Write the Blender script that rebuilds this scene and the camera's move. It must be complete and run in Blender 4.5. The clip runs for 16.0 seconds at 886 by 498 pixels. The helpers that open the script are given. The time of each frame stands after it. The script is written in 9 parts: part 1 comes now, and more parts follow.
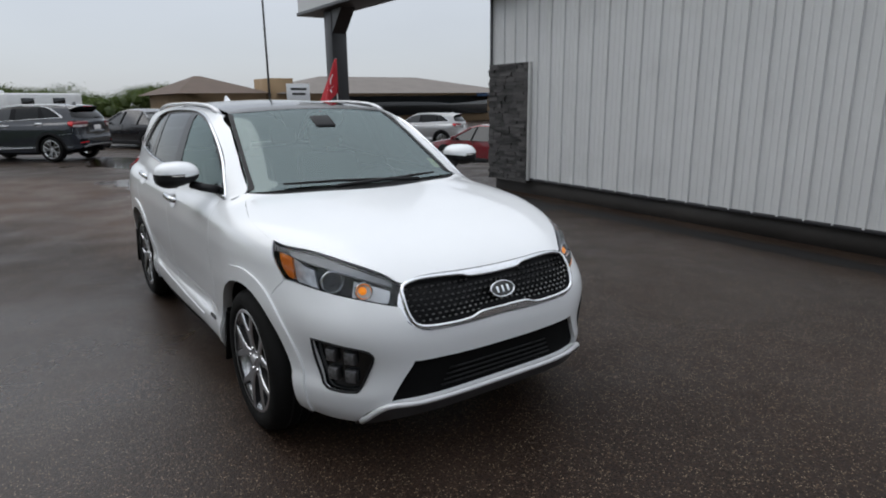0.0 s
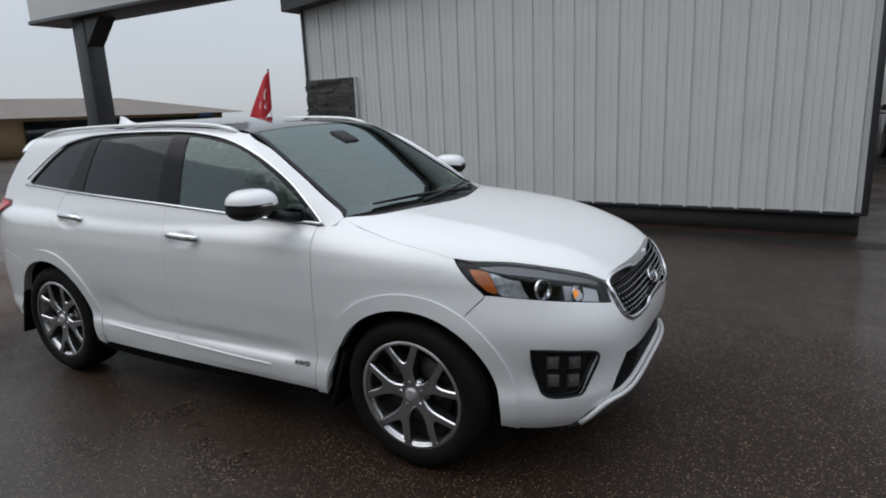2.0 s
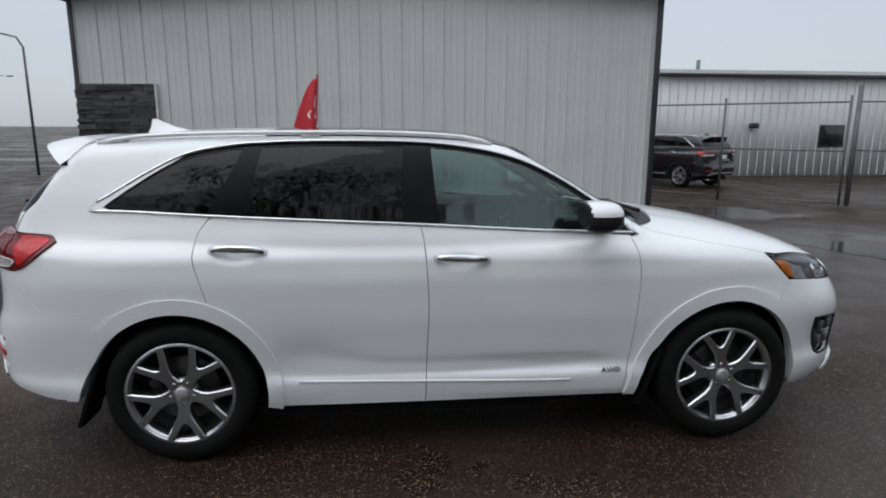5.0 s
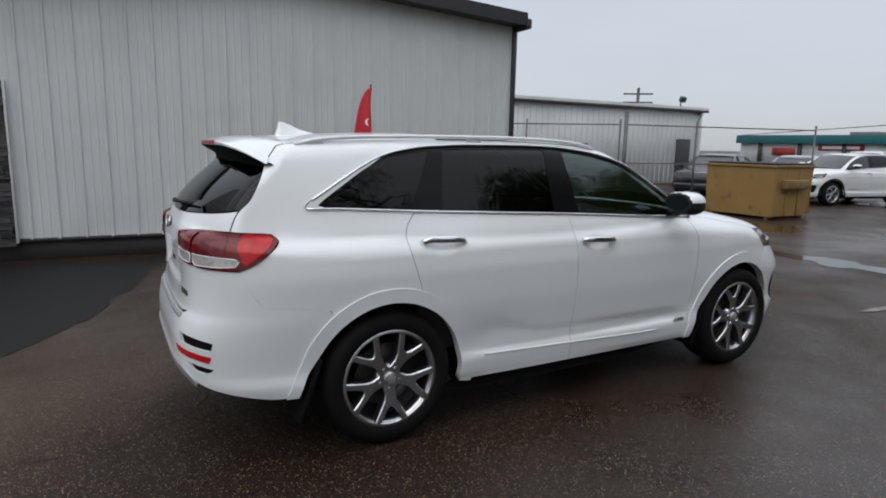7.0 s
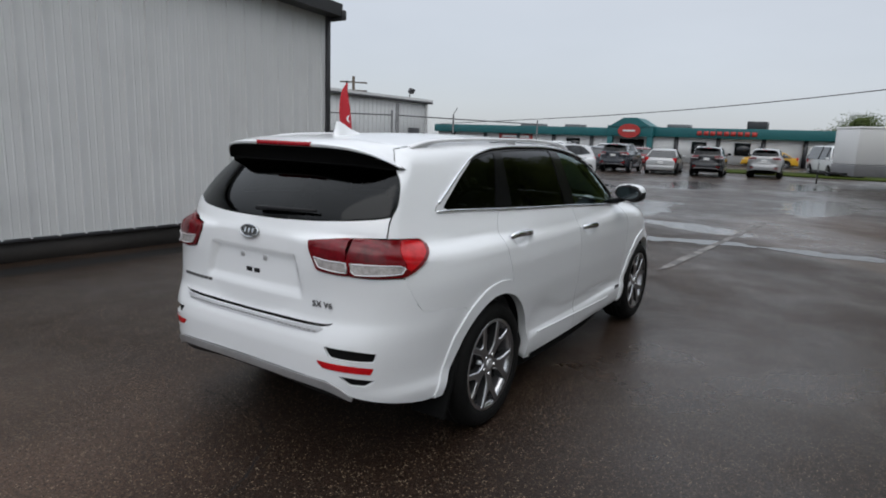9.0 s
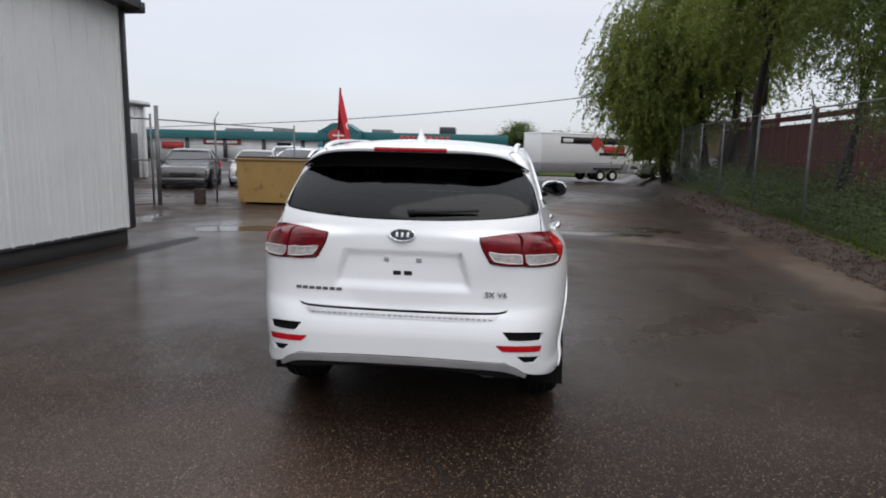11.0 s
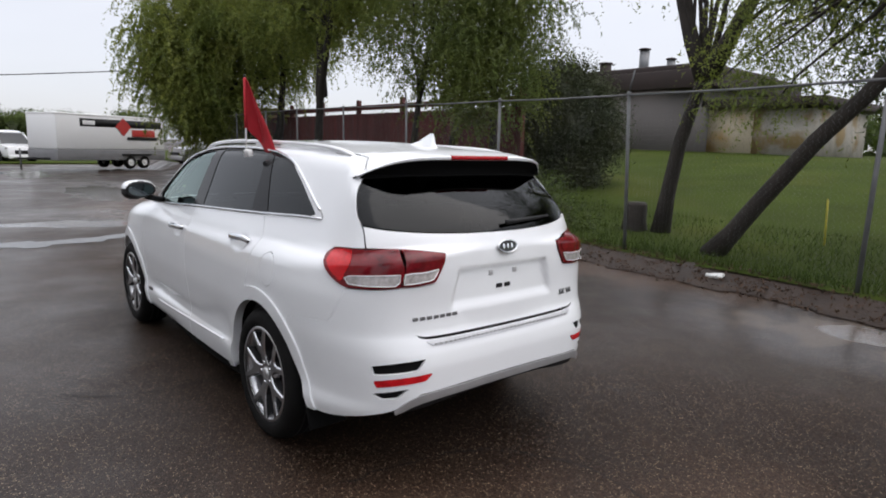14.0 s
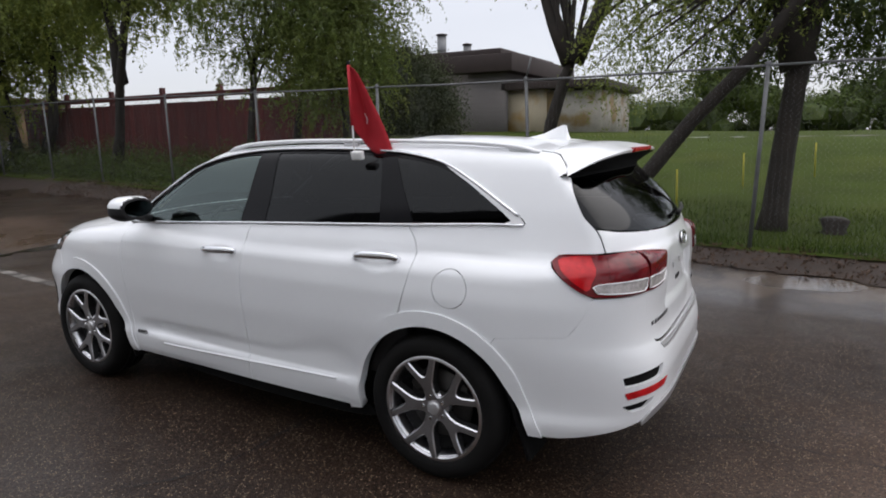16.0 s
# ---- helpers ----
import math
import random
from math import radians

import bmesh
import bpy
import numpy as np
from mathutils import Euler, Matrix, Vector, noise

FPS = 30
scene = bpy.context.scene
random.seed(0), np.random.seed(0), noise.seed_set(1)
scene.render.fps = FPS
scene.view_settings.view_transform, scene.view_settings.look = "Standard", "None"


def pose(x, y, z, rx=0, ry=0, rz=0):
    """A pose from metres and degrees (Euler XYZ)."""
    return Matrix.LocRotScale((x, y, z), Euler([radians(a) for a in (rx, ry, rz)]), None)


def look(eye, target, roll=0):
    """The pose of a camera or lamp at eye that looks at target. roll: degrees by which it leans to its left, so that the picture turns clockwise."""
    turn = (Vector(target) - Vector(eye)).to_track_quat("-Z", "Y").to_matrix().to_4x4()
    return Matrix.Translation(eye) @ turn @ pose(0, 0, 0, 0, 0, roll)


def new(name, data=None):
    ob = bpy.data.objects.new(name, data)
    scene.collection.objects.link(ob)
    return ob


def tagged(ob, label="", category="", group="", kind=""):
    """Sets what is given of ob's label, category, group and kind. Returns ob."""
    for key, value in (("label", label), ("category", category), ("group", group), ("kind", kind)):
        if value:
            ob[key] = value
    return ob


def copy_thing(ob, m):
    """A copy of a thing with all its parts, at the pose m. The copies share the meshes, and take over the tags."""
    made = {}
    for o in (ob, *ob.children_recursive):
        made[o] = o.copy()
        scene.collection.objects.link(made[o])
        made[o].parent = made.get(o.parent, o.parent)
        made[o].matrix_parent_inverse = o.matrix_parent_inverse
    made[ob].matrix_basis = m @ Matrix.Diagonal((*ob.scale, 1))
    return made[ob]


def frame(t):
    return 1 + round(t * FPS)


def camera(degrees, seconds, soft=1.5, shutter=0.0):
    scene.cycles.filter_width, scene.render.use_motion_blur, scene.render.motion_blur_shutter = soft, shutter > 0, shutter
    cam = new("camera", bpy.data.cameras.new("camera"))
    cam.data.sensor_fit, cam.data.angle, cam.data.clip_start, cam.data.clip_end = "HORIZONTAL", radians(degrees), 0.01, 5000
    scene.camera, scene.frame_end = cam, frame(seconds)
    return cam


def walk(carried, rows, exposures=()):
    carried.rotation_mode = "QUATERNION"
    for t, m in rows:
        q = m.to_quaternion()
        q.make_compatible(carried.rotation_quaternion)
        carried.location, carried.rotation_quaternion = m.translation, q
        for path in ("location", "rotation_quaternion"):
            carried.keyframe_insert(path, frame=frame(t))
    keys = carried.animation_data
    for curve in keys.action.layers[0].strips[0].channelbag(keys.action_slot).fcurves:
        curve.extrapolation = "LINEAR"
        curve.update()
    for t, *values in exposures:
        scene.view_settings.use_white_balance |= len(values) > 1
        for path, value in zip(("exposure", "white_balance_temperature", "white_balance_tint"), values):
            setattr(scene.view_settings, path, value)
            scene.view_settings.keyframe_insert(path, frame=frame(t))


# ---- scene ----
from mathutils.geometry import delaunay_2d_cdt as delaunay

cam = camera(71.7, 16.0, 1.9)
PATH = [
    (0, (4.295, -1.729, 1.628), (2.7, -0.618, 1.156), -0.7),
    (0.5, (4.078, -2.166, 1.649), (2.629, -0.899, 1.104), -0.8),
    (1, (3.675, -2.48, 1.644), (2.354, -1.076, 1.114), -1.8),
    (1.5, (3.281, -2.843, 1.63), (2.093, -1.32, 1.109), -1.7),
    (2, (2.82, -3.051, 1.638), (1.861, -1.354, 1.195), -2.5),
    (2.5, (2.334, -3.27, 1.651), (1.559, -1.483, 1.199), -2.1),
    (3, (1.85, -3.481, 1.653), (1.267, -1.637, 1.143), -2.2),
    (3.5, (1.328, -3.637, 1.655), (0.86, -1.747, 1.194), 0.3),
    (4, (0.822, -3.771, 1.646), (0.633, -1.852, 1.117), -0.4),
    (4.5, (0.226, -3.789, 1.665), (0.231, -1.836, 1.233), -0.4),
    (7, (-2.646, -3.676, 1.582), (-1.688, -1.953, 1.245), 1.2),
    (7.5, (-3.154, -3.507, 1.595), (-2.03, -1.895, 1.228), 0.7),
    (8, (-3.563, -3.193, 1.615), (-2.249, -1.734, 1.235), 1.2),
    (8.5, (-3.974, -2.879, 1.618), (-2.461, -1.632, 1.223), 0.3),
    (9, (-4.322, -2.457, 1.625), (-2.678, -1.376, 1.267), 2.1),
    (11.5, (-5.481, 0.015, 1.555), (-3.508, -0.016, 1.23), 0.7),
    (12, (-5.483, 0.543, 1.608), (-3.529, 0.28, 1.275), 0.7),
    (12.5, (-5.34, 1.042, 1.61), (-3.463, 0.449, 1.256), 1.3),
    (13, (-5.151, 1.5, 1.62), (-3.341, 0.72, 1.274), 0.4),
    (13.5, (-4.79, 1.86, 1.627), (-3.09, 0.848, 1.33), 1.4),
    (14, (-4.465, 2.202, 1.617), (-2.952, 0.935, 1.29), 1.5),
    (14.5, (-4.075, 2.473, 1.618), (-2.666, 1.092, 1.293), 0.3),
    (15, (-3.656, 2.805, 1.606), (-2.381, 1.311, 1.229), 2.2),
    (15.5, (-3.226, 3.015, 1.638), (-2.024, 1.458, 1.275), 0.5),
    (16, (-2.794, 3.225, 1.654), (-1.82, 1.518, 1.285), -0.7),
]
walk(cam, [(t, look(e, g, r)) for t, e, g, r in PATH], [(0.0, 0.02, 6500, 10), (1.5, -0.02, 6500, 10), (3.0, -0.10, 6400, 9), (4.5, -0.02, 6400, 9), (7.0, 0.0, 6500, 10), (9.0, 0.0, 6500, 10), (11.3, 0.36, 6650, 13), (13.5, 0.46, 6700, 14), (16.0, 0.34, 6700, 14)])

# world: an overcast sky, brighter overhead, over a thin share of clear sky
world = bpy.data.worlds.new("overcast_sky")
scene.world = world
world.use_nodes = True
wn, wl = world.node_tree.nodes, world.node_tree.links
wn.clear()


def wnode(kind, **values):
    n = wn.new(kind)
    for k, v in values.items():
        n.inputs[k].default_value = v
    return n


SUN_ELEVATION, SUN_TURN = 52, 215
sky = wn.new("ShaderNodeTexSky")
sky.sky_type, sky.sun_disc = "NISHITA", False
sky.sun_elevation, sky.sun_rotation = radians(SUN_ELEVATION), radians(SUN_TURN)
sky_part = wnode("ShaderNodeBackground", Strength=0.02)
wl.new(sky.outputs[0], sky_part.inputs["Color"])
coord = wn.new("ShaderNodeTexCoord")
split = wn.new("ShaderNodeSeparateXYZ")
wl.new(coord.outputs["Generated"], split.inputs[0])
ramp = wn.new("ShaderNodeValToRGB")
ramp.color_ramp.elements[0].position, ramp.color_ramp.elements[0].color = 0.0, (0.44, 0.47, 0.515, 1)
ramp.color_ramp.elements[1].position, ramp.color_ramp.elements[1].color = 1.0, (1.30, 1.36, 1.44, 1)
for at, col in ((0.10, (0.52, 0.55, 0.60, 1)), (0.35, (0.63, 0.665, 0.715, 1))):
    e = ramp.color_ramp.elements.new(at)
    e.color = col
wl.new(split.outputs["Z"], ramp.inputs[0])
clouds = wnode("ShaderNodeTexNoise", Scale=2.2, Detail=5.0, Roughness=0.5)
stretch = wn.new("ShaderNodeMapping")
stretch.inputs["Scale"].default_value = (1.0, 1.0, 3.5)
wl.new(coord.outputs["Generated"], stretch.inputs[0])
wl.new(stretch.outputs[0], clouds.inputs["Vector"])
veil = wn.new("ShaderNodeMapRange")
veil.inputs["To Min"].default_value, veil.inputs["To Max"].default_value = 0.90, 1.10
wl.new(clouds.outputs["Fac"], veil.inputs["Value"])
cloud_part = wnode("ShaderNodeBackground")
wl.new(ramp.outputs[0], cloud_part.inputs["Color"])
wl.new(veil.outputs[0], cloud_part.inputs["Strength"])
both, world_out = wn.new("ShaderNodeAddShader"), wn.new("ShaderNodeOutputWorld")
wl.new(sky_part.outputs[0], both.inputs[0])
wl.new(cloud_part.outputs[0], both.inputs[1])
wl.new(both.outputs[0], world_out.inputs[0])

sun = new("sun", bpy.data.lights.new("sun", "SUN"))
sun.data.energy, sun.data.angle, sun.data.color = 0.75, radians(60), (1.0, 0.97, 0.93)
sun.matrix_world = look((0, 0, 40), (24, 15, 0))


# ---- materials ----
def mat(name, color, rough=0.5, metal=0.0, vary=0.0, scale=8.0, fine=0.0, fine_scale=120.0, bump=0.0, bump_scale=60.0,
        coat=0.0, spec=0.5, dirt=None, dirt_scale=1.5, dirt_low=0.55, dirt_high=0.7, rough_vary=0.0, per_object=0.0, emit=None, power=0.0, island=0.0):
    """A procedural surface: base colour, two scales of variation, stains of another colour, and fine relief."""
    m = bpy.data.materials.new(name)
    m.use_nodes = True
    n, l = m.node_tree.nodes, m.node_tree.links
    b = n["Principled BSDF"]
    b.inputs["Base Color"].default_value = (*color, 1)
    b.inputs["Roughness"].default_value, b.inputs["Metallic"].default_value = rough, metal
    b.inputs["Coat Weight"].default_value, b.inputs["Specular IOR Level"].default_value = coat, spec
    b.inputs["Coat Roughness"].default_value = 0.04
    m.diffuse_color = (*color, 1)
    place = n.new("ShaderNodeTexCoord").outputs["Object"]
    last = None

    def noise_at(s, detail=3.0):
        t = n.new("ShaderNodeTexNoise")
        t.inputs["Scale"].default_value, t.inputs["Detail"].default_value = s, detail
        l.new(place, t.inputs["Vector"])
        return t.outputs["Fac"]

    def scaled(value, low, high):
        r = n.new("ShaderNodeMapRange")
        r.inputs["From Min"].default_value, r.inputs["From Max"].default_value = 0.25, 0.75
        r.inputs["To Min"].default_value, r.inputs["To Max"].default_value = low, high
        l.new(value, r.inputs["Value"])
        return r.outputs[0]

    def times(col, value):
        x = n.new("ShaderNodeMix")
        x.data_type, x.blend_type = "RGBA", "MULTIPLY"
        x.inputs["Factor"].default_value = 1.0
        if col is None:
            x.inputs["A"].default_value = (*color, 1)
        else:
            l.new(col, x.inputs["A"])
        l.new(value, x.inputs["B"])
        return x.outputs["Result"]

    if vary:
        last = times(last, scaled(noise_at(scale, 5.0), 1 - vary, 1 + vary))
    if fine:
        last = times(last, scaled(noise_at(fine_scale), 1 - fine, 1 + fine))
    if per_object or island:
        source = n.new("ShaderNodeObjectInfo").outputs["Random"] if per_object else n.new("ShaderNodeNewGeometry").outputs["Random Per Island"]
        r = n.new("ShaderNodeMapRange")
        v = per_object or island
        r.inputs["To Min"].default_value, r.inputs["To Max"].default_value = 1 - v, 1 + v
        l.new(source, r.inputs["Value"])
        last = times(last, r.outputs[0])
    if dirt:
        r = n.new("ShaderNodeMapRange")
        r.inputs["From Min"].default_value, r.inputs["From Max"].default_value = dirt_low, dirt_high
        l.new(noise_at(dirt_scale, 6.0), r.inputs["Value"])
        x = n.new("ShaderNodeMix")
        x.data_type = "RGBA"
        l.new(r.outputs[0], x.inputs["Factor"])
        if last is None:
            x.inputs["A"].default_value = (*color, 1)
        else:
            l.new(last, x.inputs["A"])
        x.inputs["B"].default_value = (*dirt, 1)
        last = x.outputs["Result"]
    if last is not None:
        l.new(last, b.inputs["Base Color"])
    if rough_vary:
        l.new(scaled(noise_at(scale * 0.7, 4.0), max(rough - rough_vary, 0.02), min(rough + rough_vary, 1)), b.inputs["Roughness"])
    if bump:
        k = n.new("ShaderNodeBump")
        k.inputs["Strength"].default_value, k.inputs["Distance"].default_value = min(bump, 1.0), 0.01
        l.new(noise_at(bump_scale, 4.0), k.inputs["Height"])
        l.new(k.outputs[0], b.inputs["Normal"])
    if emit:
        b.inputs["Emission Color"].default_value, b.inputs["Emission Strength"].default_value = (*emit, 1), power
    return m


def leafy(name, color, spread, through_=0.45):
    """Thin leaves: they scatter light back and let part of it through; each one differs in tone."""
    m = bpy.data.materials.new(name)
    m.use_nodes = True
    n, l = m.node_tree.nodes, m.node_tree.links
    n.clear()
    m.diffuse_color = (*color, 1)
    tone = n.new("ShaderNodeMapRange")
    tone.inputs["To Min"].default_value, tone.inputs["To Max"].default_value = 1 - spread, 1 + spread
    l.new(n.new("ShaderNodeNewGeometry").outputs["Random Per Island"], tone.inputs["Value"])
    big = n.new("ShaderNodeTexNoise")
    big.inputs["Scale"].default_value = 0.9
    l.new(n.new("ShaderNodeTexCoord").outputs["Object"], big.inputs["Vector"])
    hue = n.new("ShaderNodeMix")
    hue.data_type = "RGBA"
    l.new(big.outputs["Fac"], hue.inputs["Factor"])
    hue.inputs["A"].default_value = (color[0] * 0.65, color[1] * 0.85, color[2] * 1.1, 1)
    hue.inputs["B"].default_value = (color[0] * 1.35, color[1] * 1.15, color[2] * 0.9, 1)
    x = n.new("ShaderNodeMix")
    x.data_type, x.blend_type = "RGBA", "MULTIPLY"
    x.inputs["Factor"].default_value = 1.0
    l.new(hue.outputs["Result"], x.inputs["A"])
    l.new(tone.outputs[0], x.inputs["B"])
    back, shine, thin, mix, gloss_mix, out = (n.new("ShaderNode" + k) for k in ("BsdfDiffuse", "BsdfGlossy", "BsdfTranslucent", "MixShader", "MixShader", "OutputMaterial"))
    shine.inputs["Roughness"].default_value = 0.45
    for s in (back, thin):
        l.new(x.outputs["Result"], s.inputs["Color"])
    mix.inputs[0].default_value, gloss_mix.inputs[0].default_value = through_, 0.025
    l.new(back.outputs[0], mix.inputs[1])
    l.new(thin.outputs[0], mix.inputs[2])
    l.new(mix.outputs[0], gloss_mix.inputs[1])
    l.new(shine.outputs[0], gloss_mix.inputs[2])
    l.new(gloss_mix.outputs[0], out.inputs[0])
    return m


def glass(name, tint, gloss=1.5, sheen=(0.95, 0.97, 0.98)):
    """A thin pane: tinted clear glass with a mirror gloss that grows towards grazing."""
    m = bpy.data.materials.new(name)
    m.use_nodes = True
    n, l = m.node_tree.nodes, m.node_tree.links
    n.clear()
    clear, shine, mix, out = (n.new("ShaderNode" + k) for k in ("BsdfTransparent", "BsdfGlossy", "MixShader", "OutputMaterial"))
    clear.inputs["Color"].default_value = (*tint, 1)
    shine.inputs["Roughness"].default_value = 0.03
    shine.inputs["Color"].default_value = (*sheen, 1)
    f = n.new("ShaderNodeFresnel")
    f.inputs["IOR"].default_value = gloss
    l.new(f.outputs[0], mix.inputs[0])
    l.new(clear.outputs[0], mix.inputs[1])
    l.new(shine.outputs[0], mix.inputs[2])
    l.new(mix.outputs[0], out.inputs[0])
    return m


SILT = ((-2.9, -4.1, 2.4, 0.8, 8), (-4.6, -3.6, 1.6, 0.7, -20), (3.0, -4.9, 3.0, 0.7, -4), (8.5, -5.6, 2.6, 0.7, -6), (-11, 4.0, 3.0, 0.8, 10), (6.5, -3.0, 2.5, 0.9, 60))


SOAKED = ((5.0, 3.4, 11.0, 3.2, 0), (18.0, 0.0, 9.0, 8.0, 0), (-7.5, 2.6, 4.0, 2.6, 0), (-3.5, -4.0, 5.0, 1.2, 0), (30, 4, 14, 12, 0))


WORN = ((-6.0, 0.8, 4.6, 2.9, 0), (-9.5, -2.0, 4.0, 3.0, 0), (3.0, -5.0, 6.0, 0.9, -4), (11.0, -2.0, 5.0, 2.2, 0), (-11, 5, 5, 4, 0))


POOLS = ((12.2, 2.3, 3.6, 1.3, 6), (16.5, -1.8, 4.2, 1.5, -4), (9.4, 4.4, 1.5, 1.1, 20), (23.5, 3.3, 4.6, 1.6, 4), (-9.8, 0.9, 2.2, 1.6, 20), (6.4, 7.7, 1.8, 1.4, -30),
         (28, -1, 5, 1.5, 0), (19, 6, 3, 1.2, 10), (-15, 1, 4, 1.5, 0), (8.8, 0.0, 2.4, 0.8, 70), (-3.0, -4.3, 1.1, 0.4, 10), (-4.4, -3.5, 0.8, 0.4, 0))


def wet_asphalt():
    m = bpy.data.materials.new("wet_asphalt")
    m.use_nodes = True
    n, l = m.node_tree.nodes, m.node_tree.links
    b = n["Principled BSDF"]
    place = n.new("ShaderNodeTexCoord").outputs["Object"]

    def tex(s, detail=4.0, kind="Noise"):
        t = n.new("ShaderNodeTex" + kind)
        t.inputs["Scale"].default_value = s
        if kind == "Noise":
            t.inputs["Detail"].default_value = detail
        l.new(place, t.inputs["Vector"])
        return t

    def rng(v, a, b2, lo, hi):
        r = n.new("ShaderNodeMapRange")
        for k, x in zip(("From Min", "From Max", "To Min", "To Max"), (a, b2, lo, hi)):
            r.inputs[k].default_value = x
        l.new(v, r.inputs["Value"])
        return r.outputs[0]

    def blend(f, a, c, kind="MIX"):
        x = n.new("ShaderNodeMix")
        x.data_type, x.blend_type = "RGBA", kind
        if f is None:
            x.inputs["Factor"].default_value = 1.0
        else:
            l.new(f, x.inputs["Factor"])
        for k, v in (("A", a), ("B", c)):
            if isinstance(v, tuple):
                x.inputs[k].default_value = (*v, 1)
            else:
                l.new(v, x.inputs[k])
        return x.outputs["Result"]

    def math_(op, a, c):
        x = n.new("ShaderNodeMath")
        x.operation = op
        for i, v in enumerate((a, c)):
            if isinstance(v, (int, float)):
                x.inputs[i].default_value = v
            else:
                l.new(v, x.inputs[i])
        return x.outputs[0]

    def ovals(rows):
        """Soft ovals (x, y, half length, half width, turn): 1 in the middle, 0 at the edge."""
        total = None
        for row in rows:
            one = oval(*row)
            total = one if total is None else math_("MAXIMUM", total, one)
        return total

    def oval(cx, cy, rx, ry, turn):
        mp = n.new("ShaderNodeMapping")
        mp.vector_type = "TEXTURE"
        mp.inputs["Location"].default_value, mp.inputs["Rotation"].default_value, mp.inputs["Scale"].default_value = (cx, cy, 0), (0, 0, radians(turn)), (rx, ry, 50)
        l.new(place, mp.inputs[0])
        gr_ = n.new("ShaderNodeTexGradient")
        gr_.gradient_type = "SPHERICAL"
        l.new(mp.outputs[0], gr_.inputs[0])
        return gr_.outputs["Fac"]

    broad = rng(tex(0.35, 6.0).outputs["Fac"], 0.35, 0.65, 0.0, 1.0)
    grain = tex(115.0, 3.0).outputs["Fac"]
    gravel = tex(46.0, 4.0).outputs["Fac"]
    stones = tex(68.0, kind="Voronoi")
    chips = tex(92.0, kind="Voronoi")
    lone = rng(chips.outputs["Color"], 0.55, 0.85, 0.0, 1.0)
    small = rng(chips.outputs["Distance"], 0.22, 0.36, 1.0, 0.0)
    pale = math_("MULTIPLY", rng(stones.outputs["Color"], 0.70, 0.90, 0.0, 1.0), rng(stones.outputs["Distance"], 0.30, 0.50, 0.9, 0.0))
    worn = rng(math_("ADD", ovals(WORN), math_("MULTIPLY", math_("SUBTRACT", tex(0.7, 7.0).outputs["Fac"], 0.5), 0.9)), 0.10, 0.45, 0.0, 1.0)
    col = blend(broad, (0.0150, 0.0085, 0.0056), (0.0245, 0.0145, 0.0098))
    col = blend(worn, col, (0.054, 0.0325, 0.0220))
    col = blend(None, col, rng(gravel, 0.3, 0.7, 0.45, 1.55), "MULTIPLY")
    col = blend(None, col, rng(grain, 0.3, 0.7, 0.10, 1.90), "MULTIPLY")
    col = blend(pale, col, (0.125, 0.082, 0.052))
    col = blend(math_("MULTIPLY", lone, small), col, (0.34, 0.26, 0.18))
    # pale silt left by rain, and shallow pools with ragged edges
    drift = ovals(SILT)
    ragged = tex(0.9, 8.0).outputs["Fac"]
    pool = rng(math_("ADD", ovals(POOLS), math_("MULTIPLY", math_("SUBTRACT", ragged, 0.5), 1.5)), 0.34, 0.44, 0.0, 1.0)
    patchy = rng(tex(2.6, 7.0).outputs["Fac"], 0.3, 0.7, 0.0, 1.0)
    silt = rng(math_("MULTIPLY", drift, patchy), 0.15, 0.32, 0.0, 0.5)
    col = blend(silt, col, (0.135, 0.105, 0.080))
    l.new(col, b.inputs["Base Color"])
    film = rng(tex(0.16, 5.0).outputs["Fac"], 0.48, 0.66, 0.0, 1.0)
    damp = rng(tex(1.3, 5.0).outputs["Fac"], 0.35, 0.65, 0.42, 0.66)
    l.new(math_("MAXIMUM", 0.05, math_("SUBTRACT", math_("SUBTRACT", damp, math_("MULTIPLY", film, 0.26)), math_("MULTIPLY", pool, 0.6))), b.inputs["Roughness"])
    l.new(rng(math_("MAXIMUM", film, pool), 0.0, 1.0, 0.16, 0.40), b.inputs["Specular IOR Level"])
    # a thin film of rain water over the stones
    soaked = rng(math_("ADD", ovals(SOAKED), math_("MULTIPLY", math_("SUBTRACT", tex(0.5, 6.0).outputs["Fac"], 0.5), 0.8)), 0.08, 0.40, 0.04, 0.42)
    l.new(math_("MAXIMUM", soaked, math_("MULTIPLY", pool, 0.6)), b.inputs["Coat Weight"])
    b.inputs["Coat IOR"].default_value = 1.33
    l.new(rng(pool, 0.0, 1.0, 0.20, 0.06), b.inputs["Coat Roughness"])
    ripple = n.new("ShaderNodeBump")
    ripple.inputs["Strength"].default_value, ripple.inputs["Distance"].default_value = 0.25, 0.004
    l.new(gravel, ripple.inputs["Height"])
    l.new(ripple.outputs[0], b.inputs["Coat Normal"])
    k = n.new("ShaderNodeBump")
    k.inputs["Distance"].default_value = 0.006
    l.new(math_("SUBTRACT", math_("SUBTRACT", 0.80, math_("MULTIPLY", film, 0.30)), math_("MULTIPLY", pool, 0.24)), k.inputs["Strength"])
    l.new(math_("ADD", math_("MULTIPLY", stones.outputs["Distance"], -0.35), math_("MULTIPLY", grain, 0.8)), k.inputs["Height"])
    l.new(k.outputs[0], b.inputs["Normal"])
    return m


